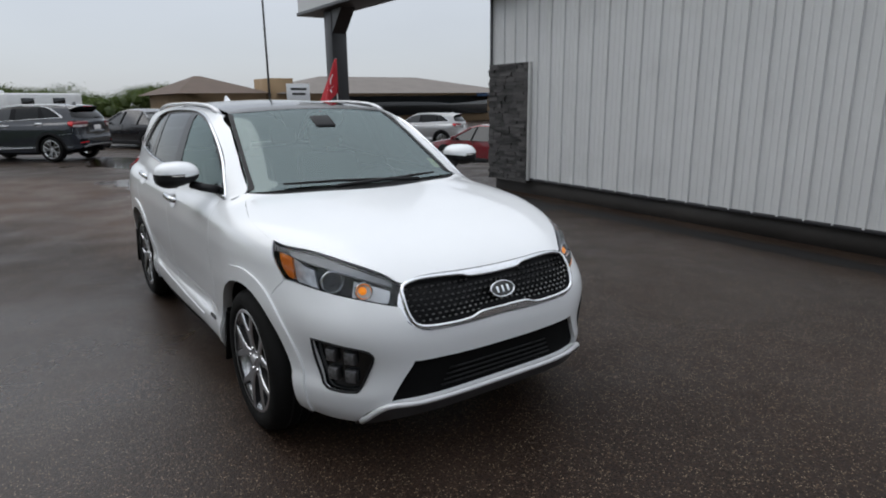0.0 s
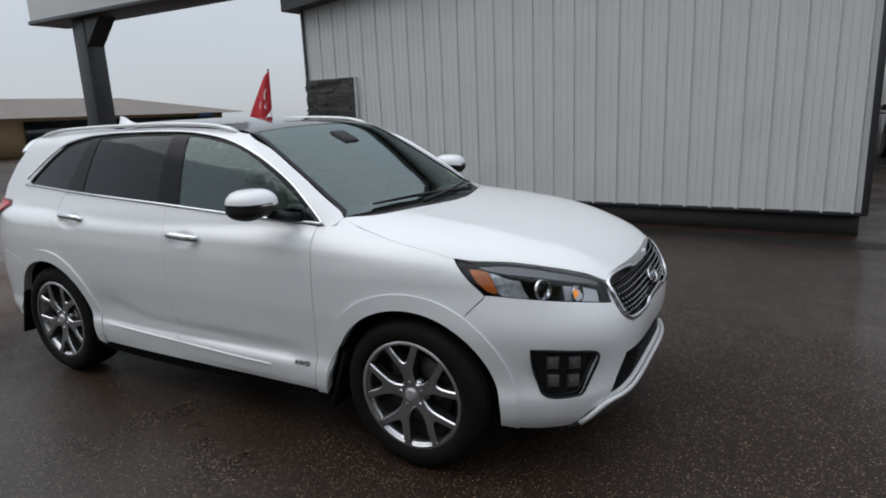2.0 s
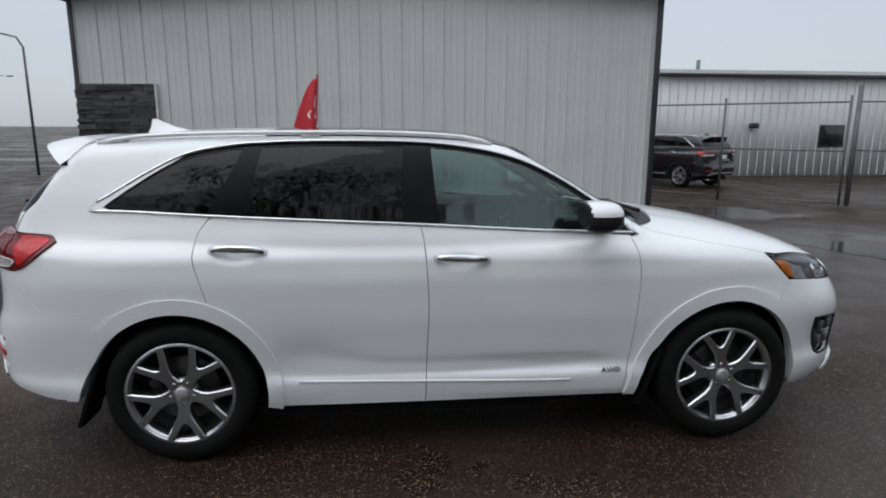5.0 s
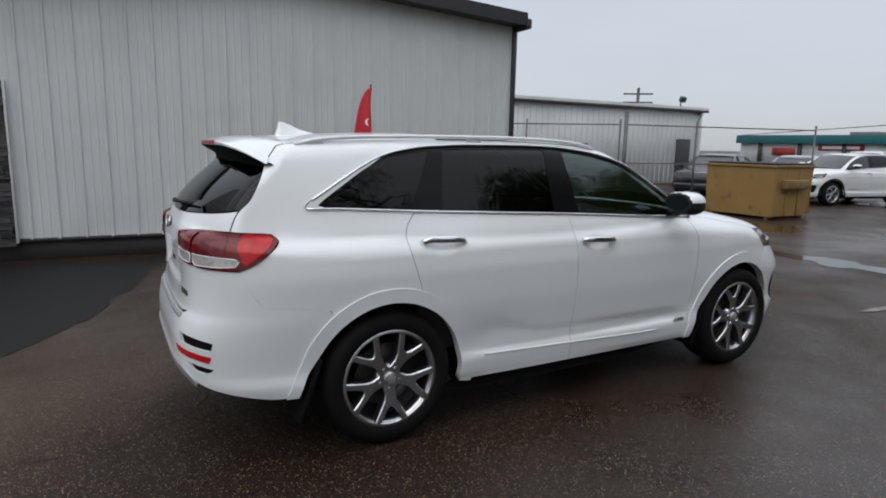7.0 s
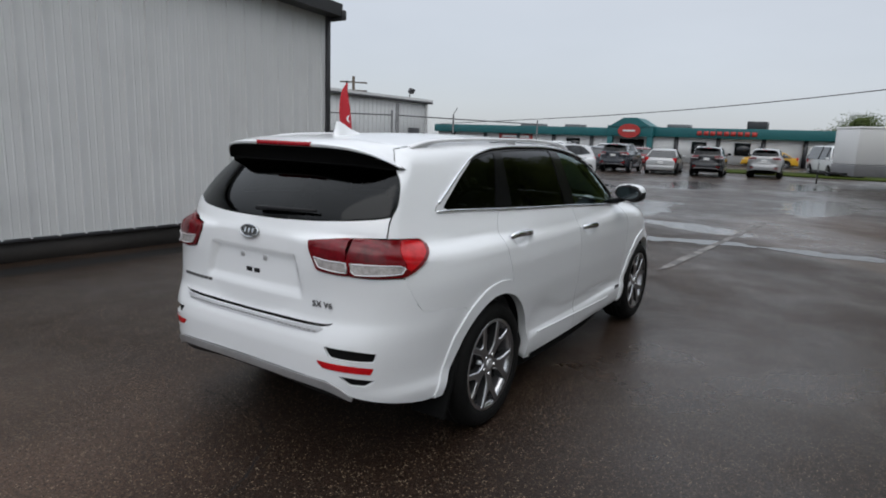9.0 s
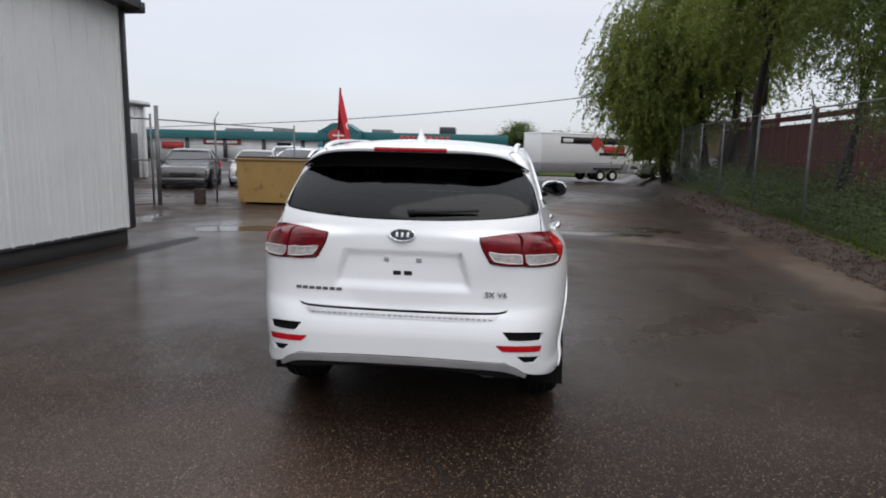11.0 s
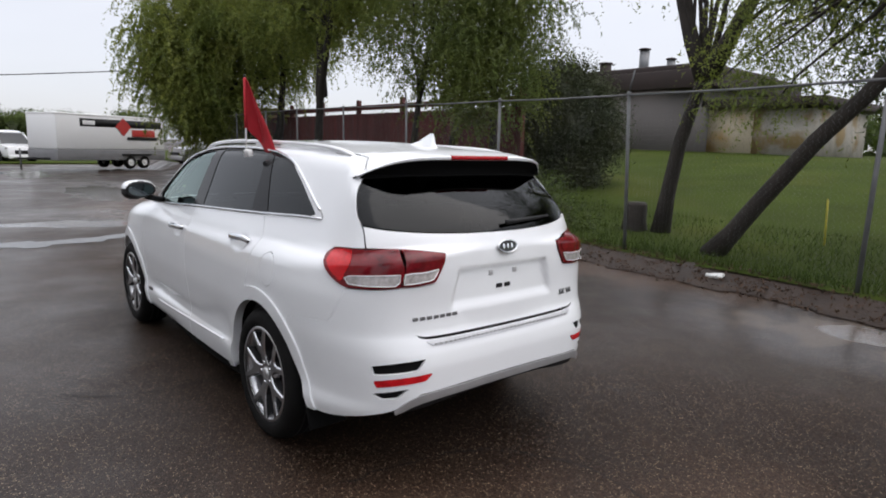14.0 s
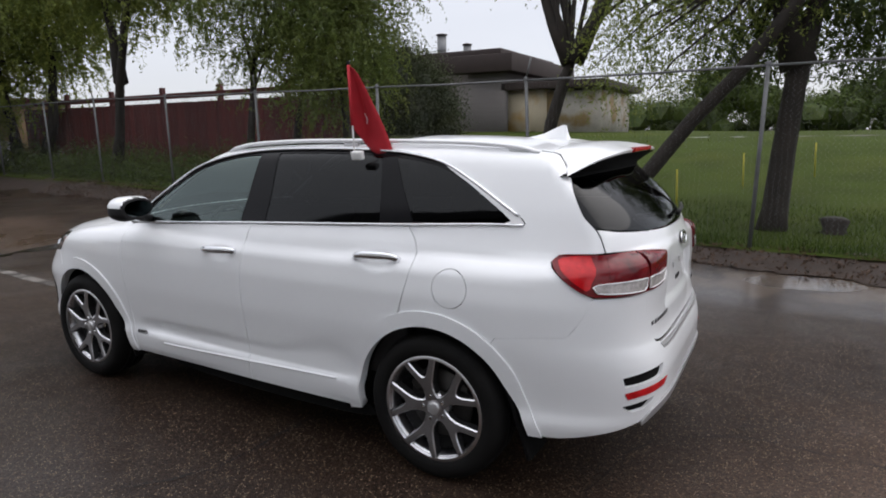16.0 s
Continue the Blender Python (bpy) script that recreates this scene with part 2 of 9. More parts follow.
M = dict(
    asphalt=wet_asphalt(),
    paint=mat("white_pearl_paint", (0.80, 0.815, 0.83), 0.30, coat=0.8, vary=0.015, scale=3.0, bump=0.03, bump_scale=140.0),
    black=mat("black_trim", (0.010, 0.010, 0.011), 0.55, fine=0.2, spec=0.3),
    frame_black=mat("window_frame_black", (0.006, 0.006, 0.007), 0.14, spec=0.15),
    gloss_black=mat("gloss_black", (0.010, 0.011, 0.012), 0.12, coat=0.5),
    rubber=mat("tyre_rubber", (0.007, 0.0068, 0.0066), 0.75, spec=0.16, vary=0.25, scale=9.0, bump=0.25, bump_scale=90.0, rough_vary=0.1),
    chrome=mat("chrome", (0.74, 0.75, 0.77), 0.10, 1.0, vary=0.05),
    bright_satin=mat("bright_satin_silver", (0.74, 0.74, 0.75), 0.35, 0.35, vary=0.05),
    cell_glass=mat("lamp_cell_glass", (0.16, 0.16, 0.165), 0.22, 0.4, vary=0.6, scale=70.0),
    skid_silver=mat("brushed_skid_silver", (0.46, 0.46, 0.47), 0.32, 0.55, vary=0.1, scale=9.0, fine=0.06),
    satin=mat("satin_silver", (0.60, 0.60, 0.61), 0.30, 0.65, vary=0.06),
    alloy=mat("machined_alloy", (0.66, 0.66, 0.68), 0.30, 1.0, vary=0.10, scale=5.0, fine=0.06),
    spoke_grey=mat("satin_grey_alloy", (0.34, 0.34, 0.35), 0.34, 0.9, vary=0.12, scale=7.0, fine=0.06),
    pocket=mat("grey_alloy", (0.10, 0.10, 0.105), 0.35, 0.7, vary=0.2),
    stud=mat("dark_studs", (0.16, 0.16, 0.165), 0.35, 0.6, vary=0.1),
    cabin=mat("dark_cabin", (0.018, 0.018, 0.019), 0.7, vary=0.2, scale=6.0),
    leather=mat("black_leather", (0.022, 0.021, 0.021), 0.45, vary=0.2, bump=0.1),
    dark_glass=glass("privacy_glass", (0.028, 0.031, 0.033), 1.37),
    clear_glass=glass("green_tinted_glass", (0.31, 0.41, 0.385), 1.85, (0.80, 0.95, 0.92)),
    screen_glass=glass("windscreen_glass", (0.34, 0.44, 0.43), 2.15, (0.80, 0.95, 0.95)),
    rear_glass=glass("rear_privacy_glass", (0.03, 0.033, 0.035), 1.36),
    lens=glass("clear_lens", (0.86, 0.88, 0.9), 1.45),
    brake_red=mat("brake_light_red", (0.36, 0.008, 0.016), 0.25, spec=0.4, vary=0.15, scale=40.0),
    red_lens=mat("red_lens", (0.50, 0.008, 0.012), 0.12, coat=0.2, spec=0.35, vary=0.30, scale=22.0, fine=0.10, fine_scale=160.0),
    mid_red=mat("deep_red_ribbed_lens", (0.13, 0.005, 0.009), 0.12, coat=0.2, spec=0.35, vary=0.55, scale=18.0, fine=0.2, fine_scale=140.0),
    rim_red=mat("red_lamp_rim", (0.15, 0.005, 0.008), 0.12, coat=0.2, spec=0.35, vary=0.25, scale=30.0),
    amber=mat("amber_lens", (0.72, 0.19, 0.02), 0.2, coat=0.4, vary=0.25, scale=40.0, fine=0.15, fine_scale=150.0),
    facet_silver=mat("faceted_reflector", (0.70, 0.71, 0.73), 0.22, 0.7, vary=0.45, scale=28.0, bump=0.35, bump_scale=45.0),
    strip_grey=mat("frosted_grey_plastic", (0.20, 0.205, 0.215), 0.3, 0.2, vary=0.2, scale=30.0),
    lit_amber=mat("lit_amber_lamp", (0.9, 0.3, 0.03), 0.3, emit=(1.0, 0.30, 0.02), power=0.7),
    pale_lens=mat("clear_ribbed_lens", (0.55, 0.52, 0.51), 0.22, 0.45, coat=0.4, vary=0.35, scale=45.0, bump=0.25, bump_scale=110.0),
    mirror=mat("tinted_mirror", (0.10, 0.115, 0.12), 0.03, 1.0),
    wire=mat("zinc_wire", (0.15, 0.155, 0.16), 0.6, 0.2),
    liner=mat("matt_black_liner", (0.006, 0.006, 0.006), 0.9, spec=0.1, fine=0.2),
    barrel=mat("dark_barrel", (0.016, 0.016, 0.017), 0.55, 0.2, vary=0.2),
    disc=mat("brake_iron", (0.07, 0.066, 0.063), 0.45, 0.7, vary=0.2),
    flag_red=mat("red_cloth", (0.42, 0.012, 0.022), 0.75, vary=0.12, scale=14.0, bump=0.15, bump_scale=300.0),
    white_plastic=mat("white_plastic", (0.75, 0.75, 0.74), 0.4),
    sticker=mat("pale_sticker", (0.75, 0.72, 0.42), 0.5, vary=0.3, scale=60.0),
    grass=mat("lawn_green", (0.039, 0.056, 0.010), 0.9, vary=0.28, scale=0.8, fine=0.35, fine_scale=40.0, bump=0.6, bump_scale=60.0, spec=0.05, dirt=(0.064, 0.076, 0.016), dirt_scale=0.45, dirt_low=0.5, dirt_high=0.75),
    blade=leafy("grass_blade", (0.046, 0.074, 0.010), 0.35),
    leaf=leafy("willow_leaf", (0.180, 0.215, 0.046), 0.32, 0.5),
    # willow_leaf made darker for the dense, back-lit willow: its shade is in the colour
    leaf_shade=leafy("shaded_willow_leaf", (0.125, 0.158, 0.036), 0.35, 0.5),
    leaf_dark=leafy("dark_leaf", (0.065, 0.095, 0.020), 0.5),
    needle=leafy("evergreen_needles", (0.050, 0.060, 0.027), 0.3, 0.25),
    dead_leaf=mat("dead_leaves", (0.062, 0.034, 0.019), 0.8, island=0.6),
    bark=mat("wet_bark", (0.022, 0.017, 0.013), 0.85, vary=0.4, scale=6.0, bump=1.0, bump_scale=28.0),
    moss_bark=mat("lichen_bark", (0.085, 0.080, 0.045), 0.85, vary=0.4, scale=5.0, bump=0.8, bump_scale=30.0),
    soil=mat("wet_soil", (0.030, 0.018, 0.012), 0.7, vary=0.4, scale=3.0, fine=0.5, fine_scale=50.0, bump=1.0, bump_scale=45.0),
    concrete=mat("damp_concrete", (0.034, 0.030, 0.027), 0.7, vary=0.3, scale=2.0, fine=0.2),
    dark_trim=mat("dark_grey_trim", (0.030, 0.030, 0.033), 0.4, vary=0.1),
    mortar=mat("dark_mortar", (0.015, 0.014, 0.014), 0.9),
    stone_edge=mat("pale_edge_trim", (0.52, 0.52, 0.51), 0.5, vary=0.08),
    ledgestone=mat("ledgestone", (0.050, 0.047, 0.046), 0.6, vary=0.35, scale=9.0, per_object=0.75, bump=0.5, bump_scale=50.0),
    car_white=mat("white_car_paint", (0.74, 0.75, 0.76), 0.25, coat=0.6, vary=0.02),
    car_silver=mat("silver_car_paint", (0.42, 0.42, 0.42), 0.3, 0.5, coat=0.6, vary=0.03),
    car_black=mat("black_car_paint", (0.012, 0.012, 0.014), 0.2, coat=0.7, vary=0.1),
    car_navy=mat("slate_car_paint", (0.018, 0.022, 0.030), 0.22, coat=0.7, vary=0.1),
    car_red=mat("dark_red_car_paint", (0.16, 0.012, 0.018), 0.22, coat=0.7, vary=0.1),
    car_gold=mat("pale_gold_car_paint", (0.32, 0.27, 0.19), 0.3, 0.4, coat=0.6, vary=0.05),
    car_yellow=mat("yellow_car_paint", (0.65, 0.36, 0.02), 0.3, coat=0.5, vary=0.05),
    car_glass=mat("dark_car_glass", (0.012, 0.014, 0.015), 0.06, coat=0.3, vary=0.1),
    tan_steel=mat("tan_painted_steel", (0.30, 0.185, 0.060), 0.5, vary=0.10, scale=2.0, dirt=(0.16, 0.085, 0.03), dirt_scale=3.0, dirt_low=0.6, dirt_high=0.75, bump=0.1),
    tan_dark=mat("worn_tan_steel", (0.23, 0.14, 0.05), 0.55, vary=0.2, scale=4.0),
    rust=mat("rusty_steel", (0.035, 0.022, 0.017), 0.7, vary=0.4, scale=8.0),
    old_zinc=mat("weathered_zinc", (0.13, 0.132, 0.134), 0.55, 0.35, vary=0.25, scale=6.0),
    galvanised=mat("galvanised_steel", (0.17, 0.175, 0.18), 0.45, 0.6, vary=0.15, scale=5.0),
    white_siding=mat("white_siding", (0.66, 0.665, 0.66), 0.5, vary=0.06, scale=0.8, dirt=(0.54, 0.545, 0.54), dirt_scale=0.7, dirt_low=0.5, dirt_high=0.8),
    teal=mat("teal_fascia", (0.010, 0.115, 0.125), 0.5, vary=0.12, scale=0.5),
    sign_red=mat("sign_red", (0.42, 0.035, 0.030), 0.45, vary=0.1, scale=2.0),
    sign_face=mat("white_sign_face", (0.66, 0.67, 0.68), 0.4, vary=0.05, scale=1.0),
    sign_blue=mat("blue_sign", (0.10, 0.20, 0.42), 0.4, vary=0.1),
    trailer_grey=mat("grey_trailer_panel", (0.20, 0.20, 0.205), 0.45, vary=0.1, scale=3.0),
    pylon_black=mat("pylon_black", (0.016, 0.016, 0.018), 0.4, vary=0.1),
    tan_wall=mat("tan_stucco", (0.24, 0.16, 0.085), 0.8, vary=0.12, scale=0.6),
    brown_roof=mat("brown_roofing", (0.085, 0.055, 0.038), 0.8, vary=0.15, scale=0.7),
    grey_roof=mat("grey_brown_roofing", (0.16, 0.14, 0.125), 0.8, vary=0.12, scale=0.7),
    house_wall=mat("grey_stucco", (0.165, 0.150, 0.146), 0.85, vary=0.10, scale=0.7, bump=0.2),
    house_roof=mat("dark_brown_roof", (0.028, 0.017, 0.015), 0.7, vary=0.2, scale=1.5),
    moss_line=mat("pale_tar_seal", (0.02, 0.018, 0.017), 0.3),
    yellow_wall=mat("faded_yellow_boards", (0.36, 0.22, 0.06), 0.7, vary=0.2, scale=1.5, dirt=(0.42, 0.36, 0.26), dirt_scale=0.5, dirt_low=0.45, dirt_high=0.55),
    red_board=mat("dark_red_boards", (0.090, 0.014, 0.012), 0.65, vary=0.2, scale=2.0, per_object=0.25, fine=0.15),
    faded_boards=mat("faded_boards", (0.30, 0.28, 0.24), 0.75, vary=0.25, scale=2.0, dirt=(0.20, 0.14, 0.06), dirt_scale=0.8, dirt_low=0.5, dirt_high=0.6),
    old_wood=mat("weathered_wood", (0.10, 0.08, 0.06), 0.8, vary=0.3, scale=4.0),
    water=mat("standing_water", (0.020, 0.017, 0.015), 0.13, spec=0.4, vary=0.2, scale=1.0, bump=0.02, bump_scale=12.0, rough_vary=0.03),
    new_asphalt=mat("fresh_black_asphalt", (0.008, 0.0075, 0.0075), 0.60, spec=0.25, vary=0.2, scale=3.0, fine=0.3, fine_scale=90.0, bump=0.4, bump_scale=110.0),
    worn_paint=mat("worn_line_paint", (0.17, 0.155, 0.14), 0.45, vary=0.3, scale=3.0, dirt=(0.035, 0.028, 0.024), dirt_scale=5.0, dirt_low=0.45, dirt_high=0.55, bump=0.3, bump_scale=90.0),
    silt=mat("pale_wet_silt", (0.085, 0.062, 0.048), 0.30, vary=0.3, scale=2.0, dirt=(0.030, 0.024, 0.020), dirt_scale=2.5, dirt_low=0.45, dirt_high=0.6, bump=0.4, bump_scale=80.0),
    paper=mat("white_paper", (0.7, 0.7, 0.68), 0.8, vary=0.1),
    stake=mat("yellow_stake", (0.5, 0.42, 0.05), 0.6),
    siding=mat("ribbed_steel_siding", (0.61, 0.615, 0.61), 0.45, vary=0.03, scale=1.2, fine=0.02, dirt=(0.51, 0.515, 0.51), dirt_scale=0.9, dirt_low=0.55, dirt_high=0.9),
)


# ---- building blocks ----
def part(name, bm, material, parent=None, label="", smooth=True, m=None):
    """Links a bmesh as one mesh object, under a thing or a part of one."""
    me = bpy.data.meshes.new(name)
    bm.to_mesh(me)
    bm.free()
    if smooth is True:
        me.polygons.foreach_set("use_smooth", [True] * len(me.polygons))
    me.materials.append(M[material] if isinstance(material, str) else material)
    ob = new(name, me)
    if smooth == "edges":
        me.polygons.foreach_set("use_smooth", [True] * len(me.polygons))
        me.set_sharp_from_angle(angle=radians(35))
    if "form_normal" in me.attributes:
        flat = np.zeros(3 * len(me.vertices))
        me.attributes["form_normal"].data.foreach_get("vector", flat)
        own = np.zeros(3 * len(me.vertices))
        me.vertices.foreach_get("normal", own)
        flat, own = flat.reshape(-1, 3), own.reshape(-1, 3)
        flat = np.where((flat ** 2).sum(1, keepdims=True) > 0.1, flat, own)
        me.attributes.remove(me.attributes["form_normal"])
        me.normals_split_custom_set_from_vertices(flat.tolist())
    if m is not None:
        ob.matrix_basis = m
    if parent is not None:
        ob.parent = parent
    if label:
        tagged(ob, label)
    return ob


def thing(name, label, category, m=None, group="", kind=""):
    ob = new(name)
    if m is not None:
        ob.matrix_basis = m
    return tagged(ob, label, category, group, kind)


def box(bm, x0, x1, y0, y1, z0, z1, bevel=0.0, m=None, seg=2):
    r = bmesh.ops.create_cube(bm, size=1.0)
    vs = r["verts"]
    bmesh.ops.scale(bm, vec=(x1 - x0, y1 - y0, z1 - z0), verts=vs)
    bmesh.ops.translate(bm, vec=((x0 + x1) / 2, (y0 + y1) / 2, (z0 + z1) / 2), verts=vs)
    if bevel:
        es = list({e for v in vs for e in v.link_edges})
        out = bmesh.ops.bevel(bm, geom=es, offset=bevel, segments=seg, affect="EDGES", profile=0.5)
        vs = list({v for f in out["faces"] for v in f.verts} | {v for v in vs if v.is_valid})
    if m is not None:
        bmesh.ops.transform(bm, matrix=m, verts=vs)
    return bm


def boxed(*a, **k):
    return box(bmesh.new(), *a, **k)


def tube(points, radius, sides=8, bm=None, closed=False, taper=None, flat=1.0):
    """A round bar along points; taper: radius factor at each point."""
    bm = bm or bmesh.new()
    P = [Vector(p) for p in points]
    rings, up = [], Vector((0, 0, 1))
    for i, p in enumerate(P):
        d = (P[(i + 1) % len(P)] - P[i - 1]) if closed else (P[min(i + 1, len(P) - 1)] - P[max(i - 1, 0)])
        d.normalize()
        a = d.cross(up)
        if a.length < 1e-3:
            a = d.cross(Vector((1, 0, 0)))
        a.normalize()
        b = d.cross(a)
        r = radius * (taper[i] if taper else 1)
        rings.append([bm.verts.new(p + (a * math.cos(2 * math.pi * k / sides) + b * math.sin(2 * math.pi * k / sides) * flat) * r) for k in range(sides)])
    n = len(rings)
    for i in range(n if closed else n - 1):
        for k in range(sides):
            bm.faces.new((rings[i][k], rings[i][(k + 1) % sides], rings[(i + 1) % n][(k + 1) % sides], rings[(i + 1) % n][k]))
    if not closed:
        bm.faces.new(rings[0][::-1])
        bm.faces.new(rings[-1])
    bmesh.ops.recalc_face_normals(bm, faces=bm.faces[:])
    return bm


def lathe(profile, sides=48, bm=None, axis="y", closed=False):
    """Turns (radius, along) pairs round the axis."""
    bm = bm or bmesh.new()
    rings = []
    for r, a in profile:
        ring = []
        for k in range(sides):
            c, s = r * math.cos(2 * math.pi * k / sides), r * math.sin(2 * math.pi * k / sides)
            ring.append(bm.verts.new({"y": (c, a, s), "z": (c, s, a), "x": (a, c, s)}[axis]))
        rings.append(ring)
    n = len(rings)
    for i in range(n if closed else n - 1):
        for k in range(sides):
            bm.faces.new((rings[i][k], rings[i][(k + 1) % sides], rings[(i + 1) % n][(k + 1) % sides], rings[(i + 1) % n][k]))
    bmesh.ops.recalc_face_normals(bm, faces=bm.faces[:])
    return bm


# ---- ground ----
def fence_y(x):
    return -5.60 - 0.095 * x


def verge(x):
    """Height of the grass at the fence."""
    return 0.17 + 0.28 * min(max((x - 0.5) / 14, 0), 1)


def ease(v):
    v = min(max(v, 0), 1)
    return v * v * (3 - 2 * v)


def ground_z(x, y):
    d = fence_y(x) - y
    return verge(x) * ease((d + 1.2) / 1.3) + 1.35 * ease((d - 1) / 16) - 0.65 * ease((-x - 7.5) / 6) * ease((y - 6.5) / 4)


def grid_sheet(xs, ys, height):
    bm = bmesh.new()
    rows = [[bm.verts.new((x, y, height(x, y))) for y in (ys(x) if callable(ys) else ys)] for x in xs]
    for a, b in zip(rows, rows[1:]):
        for j in range(len(a) - 1):
            bm.faces.new((a[j], b[j], b[j + 1], a[j + 1]))
    return bm


far = [-900, -300, -120, -60]
xs = far + [-40 + 1.0 * i for i in range(101)] + [80, 140, 300, 900]
ys = far + [-40, -30, -24, -20, -16, -13] + [-11 + 0.25 * i for i in range(48)] + [1 + i for i in range(30)] + [40, 60, 120, 300, 900]
ground = tagged(part("ground", grid_sheet(xs, ys, ground_z), "asphalt"), "dark brown wet asphalt car park with pale chippings", "asphalt", kind="structure")
lawn_steps = [-0.05, 0.15, 0.4, 0.8, 1.3, 2, 3, 4, 5.5, 7, 9, 11, 14, 18, 23, 30, 45, 70]
lawn_rough = lambda x, y: ground_z(x, y) + 0.025 + 0.025 * noise.noise((x * 1.3, y * 1.3, 0)) + 0.012 * noise.noise((x * 5, y * 5, 3))
lawn = tagged(part("lawn", grid_sheet([-40 + 0.5 * i for i in range(200)], lambda x: [fence_y(x) + 0.10 - d for d in lawn_steps][::-1], lawn_rough), "grass"), "short green lawn rising behind the fence", "grass", kind="structure")
dirt = grid_sheet([-14 + 0.16 * i for i in range(280)], lambda x: [fence_y(x) - 0.25 + (1.0 + 0.22 * noise.noise((x * 0.9, 7, 0)) + 0.10 * noise.noise((x * 4, 2, 0))) * k / 6 for k in range(7)],
                  lambda x, y: ground_z(x, y) + 0.012 + 0.03 * noise.noise((x * 3, y * 3, 5)) * ease((fence_y(x) + 0.62 - y) / 0.3))
tagged(part("dirt_strip", dirt, "soil"), "strip of wet brown soil and dead leaves along the fence", "soil", kind="structure")


def flat_patch(name, outline, material, label, category, z=0.004, wobble=0.05):
    ring = smooth_ring(outline, wobble)
    v, e, f = delaunay([Vector(p) for p in ring], [(i, (i + 1) % len(ring)) for i in range(len(ring))], [], 1, 1e-5)[:3]
    bm = bmesh.new()
    bv = [bm.verts.new((p[0], p[1], ground_z(p[0], p[1]) + z)) for p in v]
    for t in f:
        bm.faces.new([bv[i] for i in t])
    bmesh.ops.recalc_face_normals(bm, faces=bm.faces[:])
    if bm.faces and sum(x.normal.z for x in bm.faces) < 0:
        bmesh.ops.reverse_faces(bm, faces=bm.faces[:])
    return tagged(part(name, bm, material), label, category, kind="structure")


def smooth_ring(pts, wobble):
    """A rounded, slightly ragged ring through the points."""
    out, n = [], len(pts)
    for i in range(n):
        p0, p1, p2, p3 = (Vector(pts[(i + k) % n]) for k in (-1, 0, 1, 2))
        m = max(3, int((p2 - p1).length / 0.12))
        for k in range(m):
            t = k / m
            p = 0.5 * (2 * p1 + (p2 - p0) * t + (2 * p0 - 5 * p1 + 4 * p2 - p3) * t * t + (3 * p1 - p0 - 3 * p2 + p3) * t ** 3)
            out.append((p.x + wobble * noise.fractal((p.x * 1.7, p.y * 1.7, 1), 1.0, 2.0, 4), p.y + wobble * noise.fractal((p.x * 1.7, p.y * 1.7, 9), 1.0, 2.0, 4)))
    return out


# ---- ribbed steel building ----
WALL_A, WALL_B = Vector((-4.72, 5.67, 0)), Vector((3.66, 5.261, 0))
wall_dir = (WALL_B - WALL_A).normalized()
wall_len = (WALL_B - WALL_A).length
WALL = Matrix.Translation(WALL_A) @ Matrix.Rotation(math.atan2(wall_dir.y, wall_dir.x), 4, "Z")
STONE_W, STONE_H = 1.09, 2.235
RIDGE = 4.3


def eave(u):
    """Top of the wall along its length: a low gable."""
    return 3.45 + 0.42 * min(u / RIDGE, 1) if u < RIDGE else 3.87 - 0.27 * (u - RIDGE) / (wall_len - RIDGE)


shed = thing("steel_building", "pale grey ribbed steel building with dark trim and a stone-faced corner", "building", WALL)
core = bmesh.new()
pts = [(0.02, 0.30), (wall_len - 0.02, 0.30), (wall_len - 0.02, eave(wall_len)), (RIDGE, eave(RIDGE)), (0.02, eave(0))]
front, back = [core.verts.new((u, 0.06, z)) for u, z in pts], [core.verts.new((u, 14.0, z)) for u, z in pts]
core.faces.new(front)
core.faces.new(back[::-1])
for i in range(5):
    j = (i + 1) % 5
    core.faces.new((front[j], front[i], back[i], back[j]))
bmesh.ops.recalc_face_normals(core, faces=core.faces[:])
part("wall", core, "siding", shed, smooth=False)
part("foundation", boxed(0.06, wall_len - 0.06, 0.09, 13.9, -0.05, 0.30), "concrete", shed, "dark damp concrete plinth")
part("base_flashing", boxed(0.0, wall_len, 0.02, 0.07, 0.245, 0.285, 0.006), "dark_trim", shed, "dark metal base flashing")
SHEET = 0.9144
pitch = SHEET / 3
n_sheets = int(math.ceil(wall_len / SHEET))
